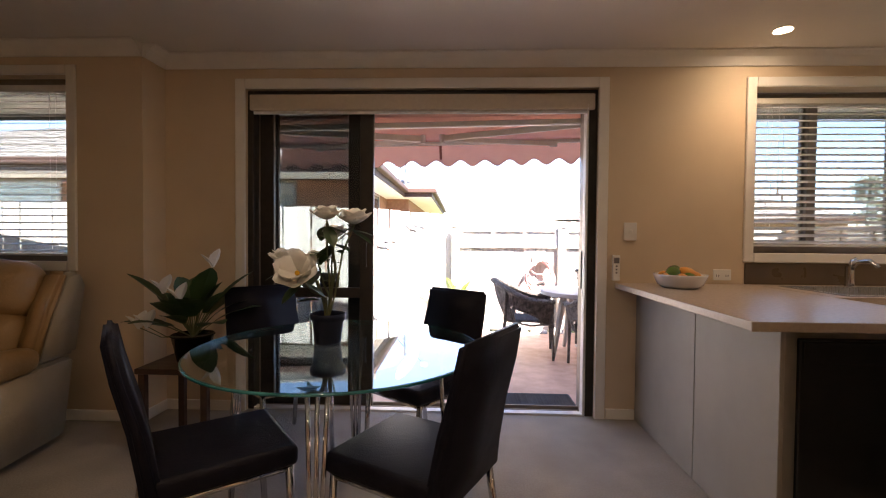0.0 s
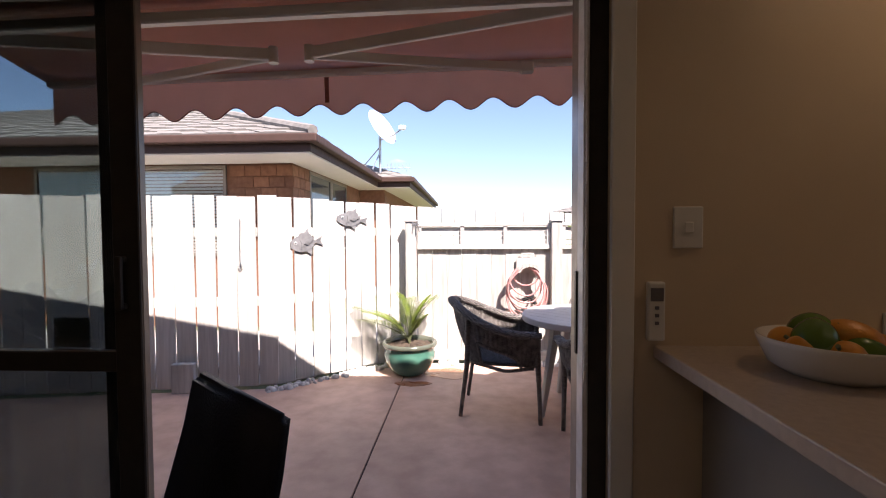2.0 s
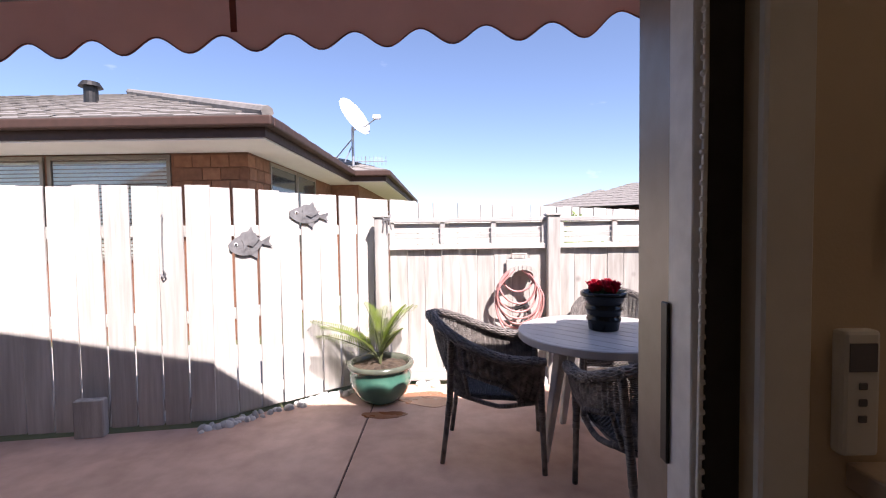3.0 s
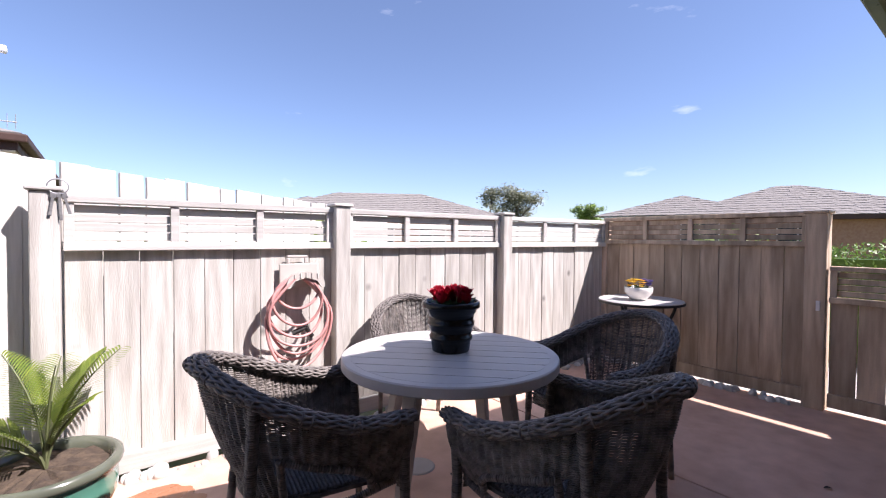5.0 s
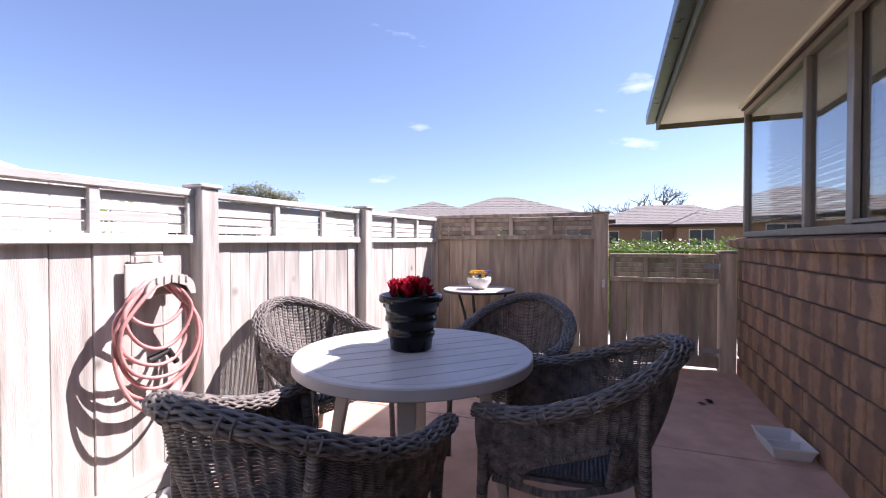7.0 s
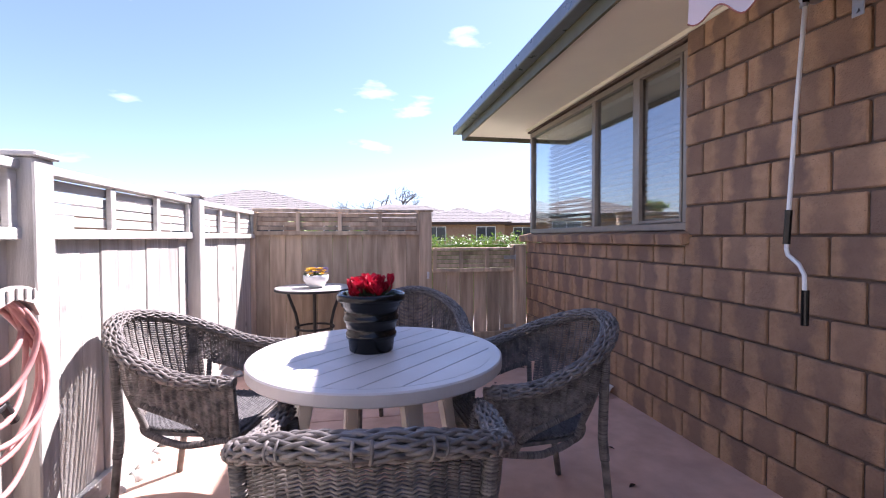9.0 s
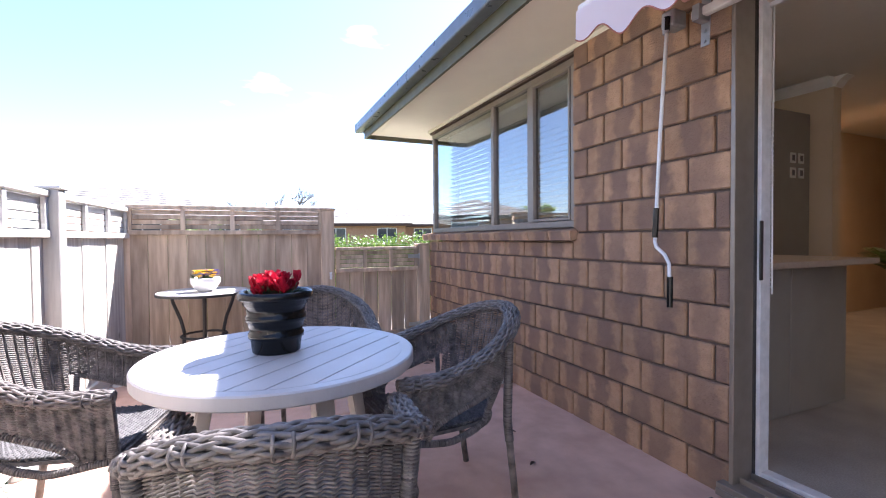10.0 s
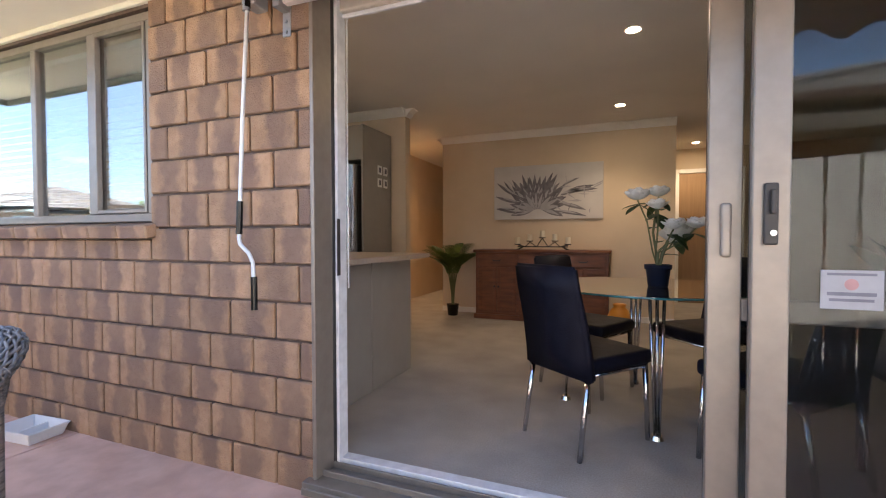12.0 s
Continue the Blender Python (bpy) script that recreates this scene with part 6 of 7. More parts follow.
def tree(name, x, y, h, crown, mat_leaf, seed, n, size, label, bare=False):
    r2 = random.Random(seed)
    t = thing(name, pose(x, y, -0.13), label, "tree")
    bt = bmesh.new()
    tips = []

    def limb(p, d, length, rad, depth):
        pts = [p]
        for i in range(4):
            d = (d + Vector((r2.gauss(0, 0.13), r2.gauss(0, 0.13), r2.gauss(0.02, 0.08)))).normalized()
            pts.append(pts[-1] + d * length / 4)
        tube(bt, pts, [rad * (1 - 0.13 * i) for i in range(5)], 6 if depth > 1 else 4)
        tips.append(pts[-1])
        if depth:
            for k in range(3 if depth > 1 and not bare else 4):
                nd = (d + Vector((r2.gauss(0, 0.6), r2.gauss(0, 0.6), r2.gauss(0.12, 0.35)))).normalized()
                limb(pts[r2.choice((2, 3, 4))], nd, length * r2.uniform(0.55, 0.75), rad * (0.62 if bare else 0.5), depth - 1)

    limb(Vector((0, 0, 0)), Vector((0, 0, 1)), h * 0.45, h * 0.022, 3 if not bare else 4)
    part("trunk", bt, M_BARK, t)
    if not bare:
        bl2 = bmesh.new()
        for p in tips:
            if p.z > h * 0.35:
                leaf_cloud(bl2, p, (crown * 0.21, crown * 0.21, crown * 0.13), n, size, r2, 0.15)
        tagged(part("crown", bl2, mat_leaf, t), kind="stuff")
    return t


def at_az(az, dist, ox=0.15, oy=3.6):
    return ox + dist * math.sin(radians(az)), oy + dist * math.cos(radians(az))


tree("gum_tree", *at_az(47.2, 58), 9.0, 6.5, M_GUM, 3, 90, 0.17, "grey-green gum tree beyond the houses")
tree("gum_tree", *at_az(43.6, 60), 8.6, 6.5, M_GUM, 15, 90, 0.17, "grey-green gum tree beyond the houses")
tree("willow_tree", *at_az(56.8, 55), 6.8, 3.6, M_LIME, 8, 60, 0.16, "fresh yellow-green spring tree beyond the houses")
tree("bare_tree", *at_az(94.2, 62), 8.6, 4, M_BARK, 11, 0, 0, "bare winter tree beyond the houses", True)
tree("bare_tree", *at_az(91.6, 66), 7.6, 4, M_BARK, 13, 0, 0, "bare winter tree beyond the houses", True)
tree("bare_tree", *at_az(87.2, 62), 7.4, 4, M_BARK, 17, 0, 0, "bare winter tree beyond the houses", True)
tree("gum_tree", *at_az(-8, 62), 6.0, 4.0, M_GUM, 23, 50, 0.2, "grey-green gum tree beyond the houses")
tree("shrub", 5.4, 5.25, 1.75, 0.5, M_LIME, 21, 10, 0.03, "slim green shrub behind the fence panel")
tree("shrub", 1.9, 7.4, 1.75, 0.5, M_LIME, 25, 10, 0.035, "slim green shrub behind the timber fence")
tree("shrub", 2.6, 7.6, 1.55, 0.9, M_HEDGE, 27, 20, 0.035, "leafy green shrub behind the timber fence")

# ---- ceiling lamps ----
def downlight(x, y, watts, colour=(1.0, 0.74, 0.47)):
    d = thing("downlight", pose(x, y, CEIL), "white recessed ceiling downlight, lit warm", "ceiling light", "recessed downlights")
    bm = bmesh.new()
    lathe(bm, [(0.042, -0.001), (0.05, -0.006), (0.055, -0.004), (0.056, 0.0), (0.042, 0.0), (0.042, -0.001)], 28)
    part("ring", bm, M_TRIM, d)
    bm = bmesh.new()
    lathe(bm, [(0, -0.002), (0.041, -0.002)], 24)
    part("lens", bm, M_BULB, d, "glowing warm lens")
    ld = bpy.data.lights.new("downlight_beam", "SPOT")
    ld.energy, ld.color, ld.spot_size, ld.spot_blend, ld.shadow_soft_size = watts, colour, radians(125), 0.8, 0.04
    lo = new("downlight_beam", ld)
    lo.matrix_world = pose(x, y, CEIL - 0.03)
    return d


downlight(1.88, 2.61, 1.0, (1.0, 0.64, 0.34))
downlight(-0.40, 1.49, 0.9)
downlight(-0.32, -0.30, 5.5)
downlight(-1.35, -2.70, 6.5)
downlight(2.75, -1.25, 9, (1.0, 0.60, 0.30))
# added lamp out of view, only to brighten the kitchen
downlight(3.2, 1.4, 4)


# ---- blinds ----
def venetian(m, w, h, n, label, tilt=14):
    v = thing("venetian_blind", m, label, "blind", "venetian blinds")
    part("headrail", boxes((0, w, -0.025, 0.025, h - 0.04, h), bevel=0.004), M_BLIND, v)
    part("bottom_rail", boxes((0.004, w - 0.004, -0.018, 0.018, 0.0, 0.014), bevel=0.003), M_BLIND, v)
    sm = link_mesh("slat", boxes((0.004, w - 0.004, -0.024, 0.024, -0.0012, 0.0012)), M_BLIND)
    for k in range(n):
        piece("slat", sm, v, pose(0, 0, 0.03 + (h - 0.085) * k / (n - 1), tilt, 0, 0))
    for x in (0.12, w * 0.5, w - 0.12):
        bm = bmesh.new()
        for dy in (-0.022, 0.022):
            cyl(bm, (x, dy, 0.01), (x, dy, h - 0.03), 0.0012, n=4)
        part("ladder_cord", bm, M_BLIND, v)
    bm = bmesh.new()
    for dx, z in ((0.16, 0.38), (0.19, 0.34)):
        cyl(bm, (dx, -0.03, z), (dx, -0.03, h - 0.03), 0.0015, n=4)
        cyl(bm, (dx, -0.03, z - 0.03), (dx, -0.03, z), 0.008, 0.004, n=8)
    part("pull_cord", bm, M_BLIND, v)
    return v


venetian(pose(1.975, 3.02, 1.165), 2.10, 0.985, 21, "white horizontal venetian blind, half open, in the kitchen window", 24)
venetian(pose(4.17, 3.0, 1.165, 0, 0, -90), 0.62, 0.985, 21, "white horizontal venetian blind in the corner window return")
venetian(pose(-4.57, LY + 0.03, 1.065), 2.07, 1.10, 23, "white horizontal venetian blind, half open, in the living room window", 11)

# ---- kitchen ----
def base_cab(x0, x1, y0, y1, front, label, doors=1):
    c = thing("base_cabinet", pose(x0, y0, 0), label, "cabinet", "kitchen base cabinets")
    w, d = x1 - x0, y1 - y0
    part("carcass", boxes((0.018, w - 0.018, 0.018, d - 0.018, 0.0, 0.872), bevel=0.002), M_CAB, c)
    if front == "west":
        for k in range(doors):
            part("panel", boxes((0, 0.017, d * k / doors + 0.002, d * (k + 1) / doors - 0.002, 0.004, 0.874), bevel=0.002), M_CAB, c)
    return c


base_cab(1.20, 1.95, 2.19, 2.93, "west", "stone grey peninsula cabinet back panel beside the door")
base_cab(1.20, 1.95, 1.60, 2.188, "west", "stone grey peninsula cabinet with a plain end")
ep = thing("dishwasher", pose(1.25, 1.575, 0), "black dishwasher front under the end of the peninsula", "dishwasher")
part("front", boxes((0.0, 0.62, -0.0, 0.02, 0.09, 0.85), bevel=0.004), M_BLACKPL, ep)
part("kickplate", boxes((0.0, 0.62, 0.004, 0.02, 0.0, 0.088), bevel=0.002), M_BLACKPL, ep)
part("control_strip", boxes((0.01, 0.61, -0.006, 0.0, 0.76, 0.84), bevel=0.003), M_BLACKPL, ep)
for x0, x1 in ((1.952, 2.7), (2.702, 3.4), (3.402, 4.12)):
    c = thing("base_cabinet", pose(x0, 2.32, 0), "stone grey sink cabinet under the kitchen window", "cabinet", "kitchen base cabinets")
    part("carcass", boxes((0, x1 - x0, 0.02, 0.61, 0, 0.872)), M_CAB, c)
    part("door", boxes((0.002, (x1 - x0) / 2 - 0.002, 0.0, 0.019, 0.10, 0.855), bevel=0.002), M_CAB, c)
    part("door", boxes(((x1 - x0) / 2 + 0.002, x1 - x0 - 0.002, 0.0, 0.019, 0.10, 0.855), bevel=0.002), M_CAB, c)
wt_ = thing("benchtop", pose(0, 0, 0.878), "taupe laminate kitchen benchtop with a bar overhang", "benchtop")
part("peninsula", boxes((1.06, 1.95, 1.545, 2.935, 0, 0.036), bevel=0.004, seg=2), M_BENCH, wt_)
part("sink_run", boxes((1.952, 2.08, 2.29, 2.935, 0, 0.036), (2.08, 2.85, 2.29, 2.36, 0, 0.036), (2.08, 2.85, 2.80, 2.935, 0, 0.036), (2.85, 4.115, 2.29, 2.935, 0, 0.036), bevel=0.002), M_BENCH, wt_)
sink = thing("kitchen_sink", pose(2.465, 2.58, 0.914), "stainless steel inset kitchen sink with drainer", "sink")
bm = bmesh.new()
box(bm, -0.385, 0.385, -0.22, 0.22, -0.16, -0.155)
for s in ((-0.385, -0.38, -0.22, 0.22, -0.155, 0.003), (0.38, 0.385, -0.22, 0.22, -0.155, 0.003), (-0.38, 0.38, -0.22, -0.215, -0.155, 0.003), (-0.38, 0.38, 0.215, 0.22, -0.155, 0.003)):
    box(bm, *s)
part("basin", bm, M_STEEL, sink)
part("flange", boxes((-0.42, -0.386, -0.25, 0.25, 0.001, 0.005), (0.386, 0.42, -0.25, 0.25, 0.001, 0.005), (-0.386, 0.386, -0.25, -0.221, 0.001, 0.005), (-0.386, 0.386, 0.221, 0.25, 0.001, 0.005)), M_STEEL, sink)
tap = thing("kitchen_tap", pose(2.50, 2.855, 0.915), "chrome mixer tap behind the sink", "tap")
bm = bmesh.new()
cyl(bm, (0, 0, 0), (0, 0, 0.13), 0.026, 0.024, 18)
part("body", bm, M_CHROME, tap, smooth=False)
bm = bmesh.new()
tube(bm, [(0, 0, 0.10), (0, -0.06, 0.16), (0, -0.14, 0.17), (0, -0.19, 0.14)], 0.013, 10)
part("spout", bm, M_CHROME, tap, smooth=True)
bm = bmesh.new()
tube(bm, [(0, 0, 0.13), (0.02, 0.02, 0.16), (0.06, 0.03, 0.18)], 0.008, 8)
part("lever", bm, M_CHROME, tap, smooth=True)
setting("splashback", boxes((1.90, 4.118, WI - 0.008, WI, 0.916, 1.056), bevel=0.002), M_SPLASH, "brown glass splashback under the window")

fruit = thing("fruit_bowl", pose(1.36, 2.68, 0.914), "low white oval bowl heaped with fruit on the benchtop", "bowl")
bm = bmesh.new()
lathe(bm, [(0, 0.004), (0.095, 0), (0.125, 0.02), (0.147, 0.07), (0.150, 0.083), (0.145, 0.083), (0.13, 0.045), (0.1, 0.02), (0, 0.018)], 44)
part("bowl", bm, M_CERAMIC, fruit, smooth=True)
fr = random.Random(3)


def fruit_item(name, x, y, z, r, stretch, mat_f, label):
    bm = bmesh.new()
    bmesh.ops.create_uvsphere(bm, u_segments=20, v_segments=12, radius=r)
    for v in bm.verts:
        a = math.atan2(v.co.y, v.co.x)
        k = 1 + 0.06 * math.cos(4 * a) * (1 if mat_f is M_GREENF else 0.25)
        v.co = Vector((v.co.x * k, v.co.y * k, v.co.z * stretch))
    t = thing(name, pose(x, y, z, fr.uniform(40, 80), fr.uniform(-30, 30), fr.uniform(0, 360)), label, "fruit", "fruit in the bowl")
    part("flesh", bm, mat_f, t, smooth=True)
    bm = bmesh.new()
    cyl(bm, (0, 0, r * stretch * 0.93), (0.004, 0, r * stretch + 0.012), 0.004, 0.005, 6)
    part("stalk", bm, M_STEM, t)


for x, y, z, r, st_, mt, nm, lb in ((1.36, 2.63, 0.985, 0.042, 1.25, M_GREENF, "pepper", "glossy green pepper in the bowl"), (1.40, 2.70, 0.99, 0.042, 1.2, M_GREENF, "pepper", "glossy green pepper in the bowl"),
                                   (1.33, 2.70, 0.965, 0.036, 1.0, M_LEMON, "orange", "orange in the bowl"), (1.32, 2.62, 0.96, 0.034, 1.0, M_LEMON, "orange", "orange in the bowl"),
                                   (1.47, 2.64, 0.985, 0.04, 1.5, M_LEMON, "papaya", "yellow-orange fruit in the bowl"), (1.51, 2.70, 0.975, 0.038, 1.1, M_LEMON, "orange", "orange in the bowl"),
                                   (1.46, 2.58, 0.96, 0.034, 1.3, M_GREENF, "pear", "green pear in the bowl"), (1.52, 2.62, 0.965, 0.036, 1.0, M_LEMON, "orange", "orange in the bowl"), (1.40, 2.57, 0.958, 0.034, 1.0, M_LEMON, "orange", "orange in the bowl")):
    fruit_item(nm, 1.36 + (x - 1.42) * 0.82, 2.68 + (y - 2.64) * 0.82, z + 0.012, r, st_, mt, lb)

sw_ = thing("light_switch", pose(1.155, WI, 1.255), "white wall switch plate", "switch")
part("plate", boxes((-0.042, 0.042, -0.009, 0, -0.06, 0.06), bevel=0.004, seg=2), M_WHITEPL, sw_)
part("rocker", boxes((-0.012, 0.012, -0.013, -0.009, -0.016, 0.016), bevel=0.002), M_WHITEPL, sw_)
so = thing("power_socket", pose(1.755, WI, 0.975), "white double power socket", "socket")
part("plate", boxes((-0.058, 0.058, -0.009, 0, -0.036, 0.036), bevel=0.004, seg=2), M_WHITEPL, so)
for x in (-0.03, 0.03):
    part("slots", boxes((x - 0.009, x - 0.005, -0.0105, -0.009, -0.012, 0.002), (x + 0.005, x + 0.009, -0.0105, -0.009, -0.012, 0.002)), M_INK, so)
rc = thing("remote_control", pose(1.062, WI - 0.004, 1.015), "white heat pump remote in its wall holder", "remote control")
part("body", boxes((-0.025, 0.025, -0.022, 0.0, -0.085, 0.085), bevel=0.006, seg=2), M_WHITEPL, rc)
part("screen", boxes((-0.018, 0.018, -0.0235, -0.022, 0.03, 0.068)), M_INK, rc, "grey display")
for k in range(3):
    part("button", boxes((-0.006, 0.006, -0.0245, -0.022, 0.006 - k * 0.022, 0.016 - k * 0.022), bevel=0.002), M_INK, rc)

# tall pantry and fridge on the back wall
pan = thing("pantry_cabinet", pose(2.0, 0.425, 0), "tall dark taupe cabinet surround beside the fridge", "cabinet")
part("side_panel", boxes((0.0, 0.02, 0.0, 0.58, 0, 2.14), bevel=0.002), M_CAB, pan)
part("top_cupboard", boxes((0.022, 0.95, 0.0, 0.56, 1.80, 2.14), bevel=0.002), M_CAB, pan)
for k in range(2):
    for j in range(2):
        part("print", boxes((-0.008, 0.0, 0.10 + k * 0.12, 0.18 + k * 0.12, 1.56 + j * 0.13, 1.65 + j * 0.13), bevel=0.002), M_WHITEPL, pan, "small white framed print")
        part("print_mark", boxes((-0.0095, -0.008, 0.12 + k * 0.12, 0.16 + k * 0.12, 1.58 + j * 0.13, 1.63 + j * 0.13)), M_INK, pan)
frg = thing("refrigerator", pose(2.03, 0.44, 0), "brushed steel refrigerator beside the pantry", "fridge")
part("body", boxes((0.02, 0.72, 0.0, 0.58, 0.02, 1.75), bevel=0.006), M_DARKAL, frg)
part("door", boxes((0.02, 0.72, 0.585, 0.64, 0.62, 1.75), bevel=0.012, seg=2), M_STEEL, frg)
part("freezer_door", boxes((0.02, 0.72, 0.585, 0.64, 0.03, 0.61), bevel=0.012, seg=2), M_STEEL, frg)
part("handle", boxes((0.06, 0.085, 0.65, 0.675, 0.8, 1.5), bevel=0.008), M_CHROME, frg)

# ---- dining table and chairs ----
dt = thing("dining_table", pose(-0.473, 1.80, 0), "round clear glass dining table on chrome rod legs", "table")
bm = bmesh.new()
lathe(bm, [(0, 0.730), (0.585, 0.730), (0.585, 0.742), (0, 0.742)], 96)
part("glass_top", bm, M_TABLEGLASS, dt).visible_shadow = False
bm = bmesh.new()
lathe(bm, [(0.5855, 0.7305), (0.592, 0.733), (0.592, 0.739), (0.5855, 0.7415), (0.5855, 0.7305)], 96)
part("glass_edge", bm, M_GLASSEDGE, dt, "polished green glass edge", smooth=True)
for k in range(4):
    a = radians(5 + 90 * k)
    c, s = math.cos(a), math.sin(a)
    bm = bmesh.new()
    for j in (-1, 0, 1):
        tx, ty = 0.42 * c - s * 0.035 * j, 0.42 * s + c * 0.035 * j
        bx, by_ = 0.46 * c - s * 0.010 * j, 0.46 * s + c * 0.010 * j
        tube(bm, [(tx, ty, 0.722), (bx, by_, 0.02)], 0.0085, 8)
    leg = part("leg", bm, M_CHROME, dt, "three chrome rods converging on a foot", smooth=True)
    bm = bmesh.new()
    cyl(bm, (0.46 * c, 0.46 * s, 0), (0.46 * c, 0.46 * s, 0.022), 0.034, 0.026, 18)
    part("foot", bm, M_CHROME, leg)
    bm = bmesh.new()
    cyl(bm, (0.42 * c, 0.42 * s, 0.72), (0.42 * c, 0.42 * s, 0.7295), 0.05, n=18)
    part("pad", bm, M_CHROME, leg)


def dining_chair(m):
    ch = thing("dining_chair", m, "black leather dining chair with a tall back and chrome legs", "chair", "chairs round the glass table")
    bm = bmesh.new()
    box(bm, -0.215, 0.215, -0.20, 0.24, 0.395, 0.47, bevel=0.022, seg=3)
    part("seat", bm, M_LEATHER, ch, smooth=True)
    bm = bmesh.new()
    prof = [(-0.16, 0.36), (-0.175, 0.47), (-0.205, 0.62), (-0.25, 0.78), (-0.275, 0.90)]
    secs = []
    for y, z in prof:
        t = (z - 0.36) / 0.54
        hw = 0.222 - 0.012 * t
        th = 0.06 - 0.018 * t
        secs.append([(-hw, y), (hw, y), (hw, y - th), (-hw, y - th), z])
    rings = [[bm.verts.new((p[0], p[1], sct[4])) for p in sct[:4]] for sct in secs]
    bm.faces.new(list(reversed(rings[0])))
    bm.faces.new(rings[-1])
    for a, b in zip(rings, rings[1:]):
        for k in range(4):
            bm.faces.new((a[k], a[(k + 1) % 4], b[(k + 1) % 4], b[k]))
    bmesh.ops.recalc_face_normals(bm, faces=bm.faces)
    bmesh.ops.bevel(bm, geom=[e for e in bm.edges if abs(e.verts[0].co.z - e.verts[1].co.z) > 0.02 or e.verts[0].co.z > 0.89 or e.verts[0].co.z < 0.37], offset=0.014, segments=3, affect="EDGES")
    part("backrest", bm, M_LEATHER, ch, smooth=True)
    bm = bmesh.new()
    tube(bm, [(-0.19, 0.21, 0.385), (0.19, 0.21, 0.385)], 0.011, 8)
    tube(bm, [(-0.19, -0.19, 0.385), (-0.19, 0.21, 0.385)], 0.011, 8)
    tube(bm, [(0.19, -0.19, 0.385), (0.19, 0.21, 0.385)], 0.011, 8)
    part("seat_frame", bm, M_CHROME, ch, smooth=True)
    for x, y, dx, dy in ((-0.19, 0.21, -0.005, 0.02), (0.19, 0.21, 0.005, 0.02), (-0.19, -0.19, -0.005, -0.06), (0.19, -0.19, 0.005, -0.06)):
        bm = bmesh.new()
        tube(bm, [(x, y, 0.395), (x + dx * 0.5, y + dy * 0.5, 0.2), (x + dx, y + dy, 0.0)], [0.014, 0.0135, 0.012], 10)
        part("leg", bm, M_CHROME, ch, smooth=True)
    return ch


def inface(x, y, fx, fy):
    return pose(x, y, 0, 0, 0, math.degrees(math.atan2(fy, fx)) - 90)


dc = dining_chair(inface(-0.12, 1.50, -0.88, 0.47))
copy_thing(dc, inface(-0.172, 2.335, -0.63, -0.77))
copy_thing(dc, inface(-0.85, 1.49, 0.78, 0.62))
copy_thing(dc, inface(-0.98, 2.42, 0.72, -0.70))

# artificial magnolia on the table
mg = thing("magnolia_plant", pose(-0.54, 1.84, 0.742), "artificial white magnolia in a small black pot on the glass table", "plant pot")
bm = bmesh.new()
lathe(bm, [(0, 0), (0.052, 0), (0.056, 0.01), (0.066, 0.10), (0.074, 0.102), (0.076, 0.128), (0.07, 0.13), (0.066, 0.11), (0, 0.105)], 32)
part("pot", bm, M_BLUEP, mg, smooth=True)
bs, bl = bmesh.new(), bmesh.new()
mr = random.Random(12)
blooms = ((-0.105, -0.06, 0.325, 0.098, 3.6), (-0.195, 0.02, 0.375, 0.075, 0.5), (0.0, -0.02, 0.585, 0.07, 0.6), (0.115, 0.0, 0.565, 0.078, 0.8), (0.01, 0.06, 0.50, 0.066, 0.4), (-0.07, 0.09, 0.37, 0.07, 0.3))
for x, y, z, r, face in blooms:
    z *= 0.91
    tube(bs, [(0, 0, 0.10), (x * 0.15 + 0.012, y * 0.2, 0.2), (x * 0.55, y * 0.6, z * 0.76), (x, y, z)], 0.0045, 6)
    bw = bmesh.new()
    petals(bw, (0, 0, 0), 6, r, r * 1.05, 0.12, mr.uniform(0, 6), 0.45)
    petals(bw, (0, 0, 0.006), 5, r * 0.82, r * 0.95, 0.6, mr.uniform(0, 6), 0.3)
    bmesh.ops.transform(bw, matrix=Matrix.Translation((x, y, z)) @ Matrix.Rotation(0.25 * face, 4, "X"), verts=bw.verts)
    bmesh.ops.solidify(bw, geom=bw.faces[:], thickness=0.0012)
    bo = part("bloom", bw, M_PETALW, mg, "white silk petals", smooth=True)
    bc = bmesh.new()
    bmesh.ops.create_icosphere(bc, subdivisions=2, radius=0.011, matrix=Matrix.Translation((x, y - (0.02 if face > 1 else 0.004), z + 0.012)))
    part("centre", bc, M_PETALY, bo, "yellow flower centre")
    for k in range(3):
        a = mr.uniform(0, 6.28)
        leaf_blade(bl, (x * 0.9, y * 0.9, z - 0.03), (x * 0.9 + 0.10 * math.cos(a), y * 0.9 + 0.10 * math.sin(a), z - 0.05 + mr.uniform(-0.05, 0.02)), 0.06, 0.02)
tube(bs, [(0, 0, 0.08), (0.014, 0, 0.22), (0.03, 0.01, 0.32), (0.012, 0, 0.46), (0.0, -0.02, 0.52)], 0.007, 6)
tube(bs, [(0.0, 0, 0.08), (-0.02, 0.01, 0.18), (-0.05, 0.0, 0.27)], 0.009, 6)
for x, y, z in ((0.155, 0.02, 0.50), (0.07, -0.03, 0.41), (0.05, 0.03, 0.36), (-0.12, -0.05, 0.20), (-0.05, -0.08, 0.40), (0.0, 0.03, 0.28), (-0.02, -0.04, 0.47)):
    leaf_blade(bl, (x * 0.25, y * 0.2, z - 0.015), (x, y, z), 0.072, 0.02)
part("stalk", bs, M_STEM, mg)
tagged(part("foliage", bl, M_LEAF, mg), kind="stuff")

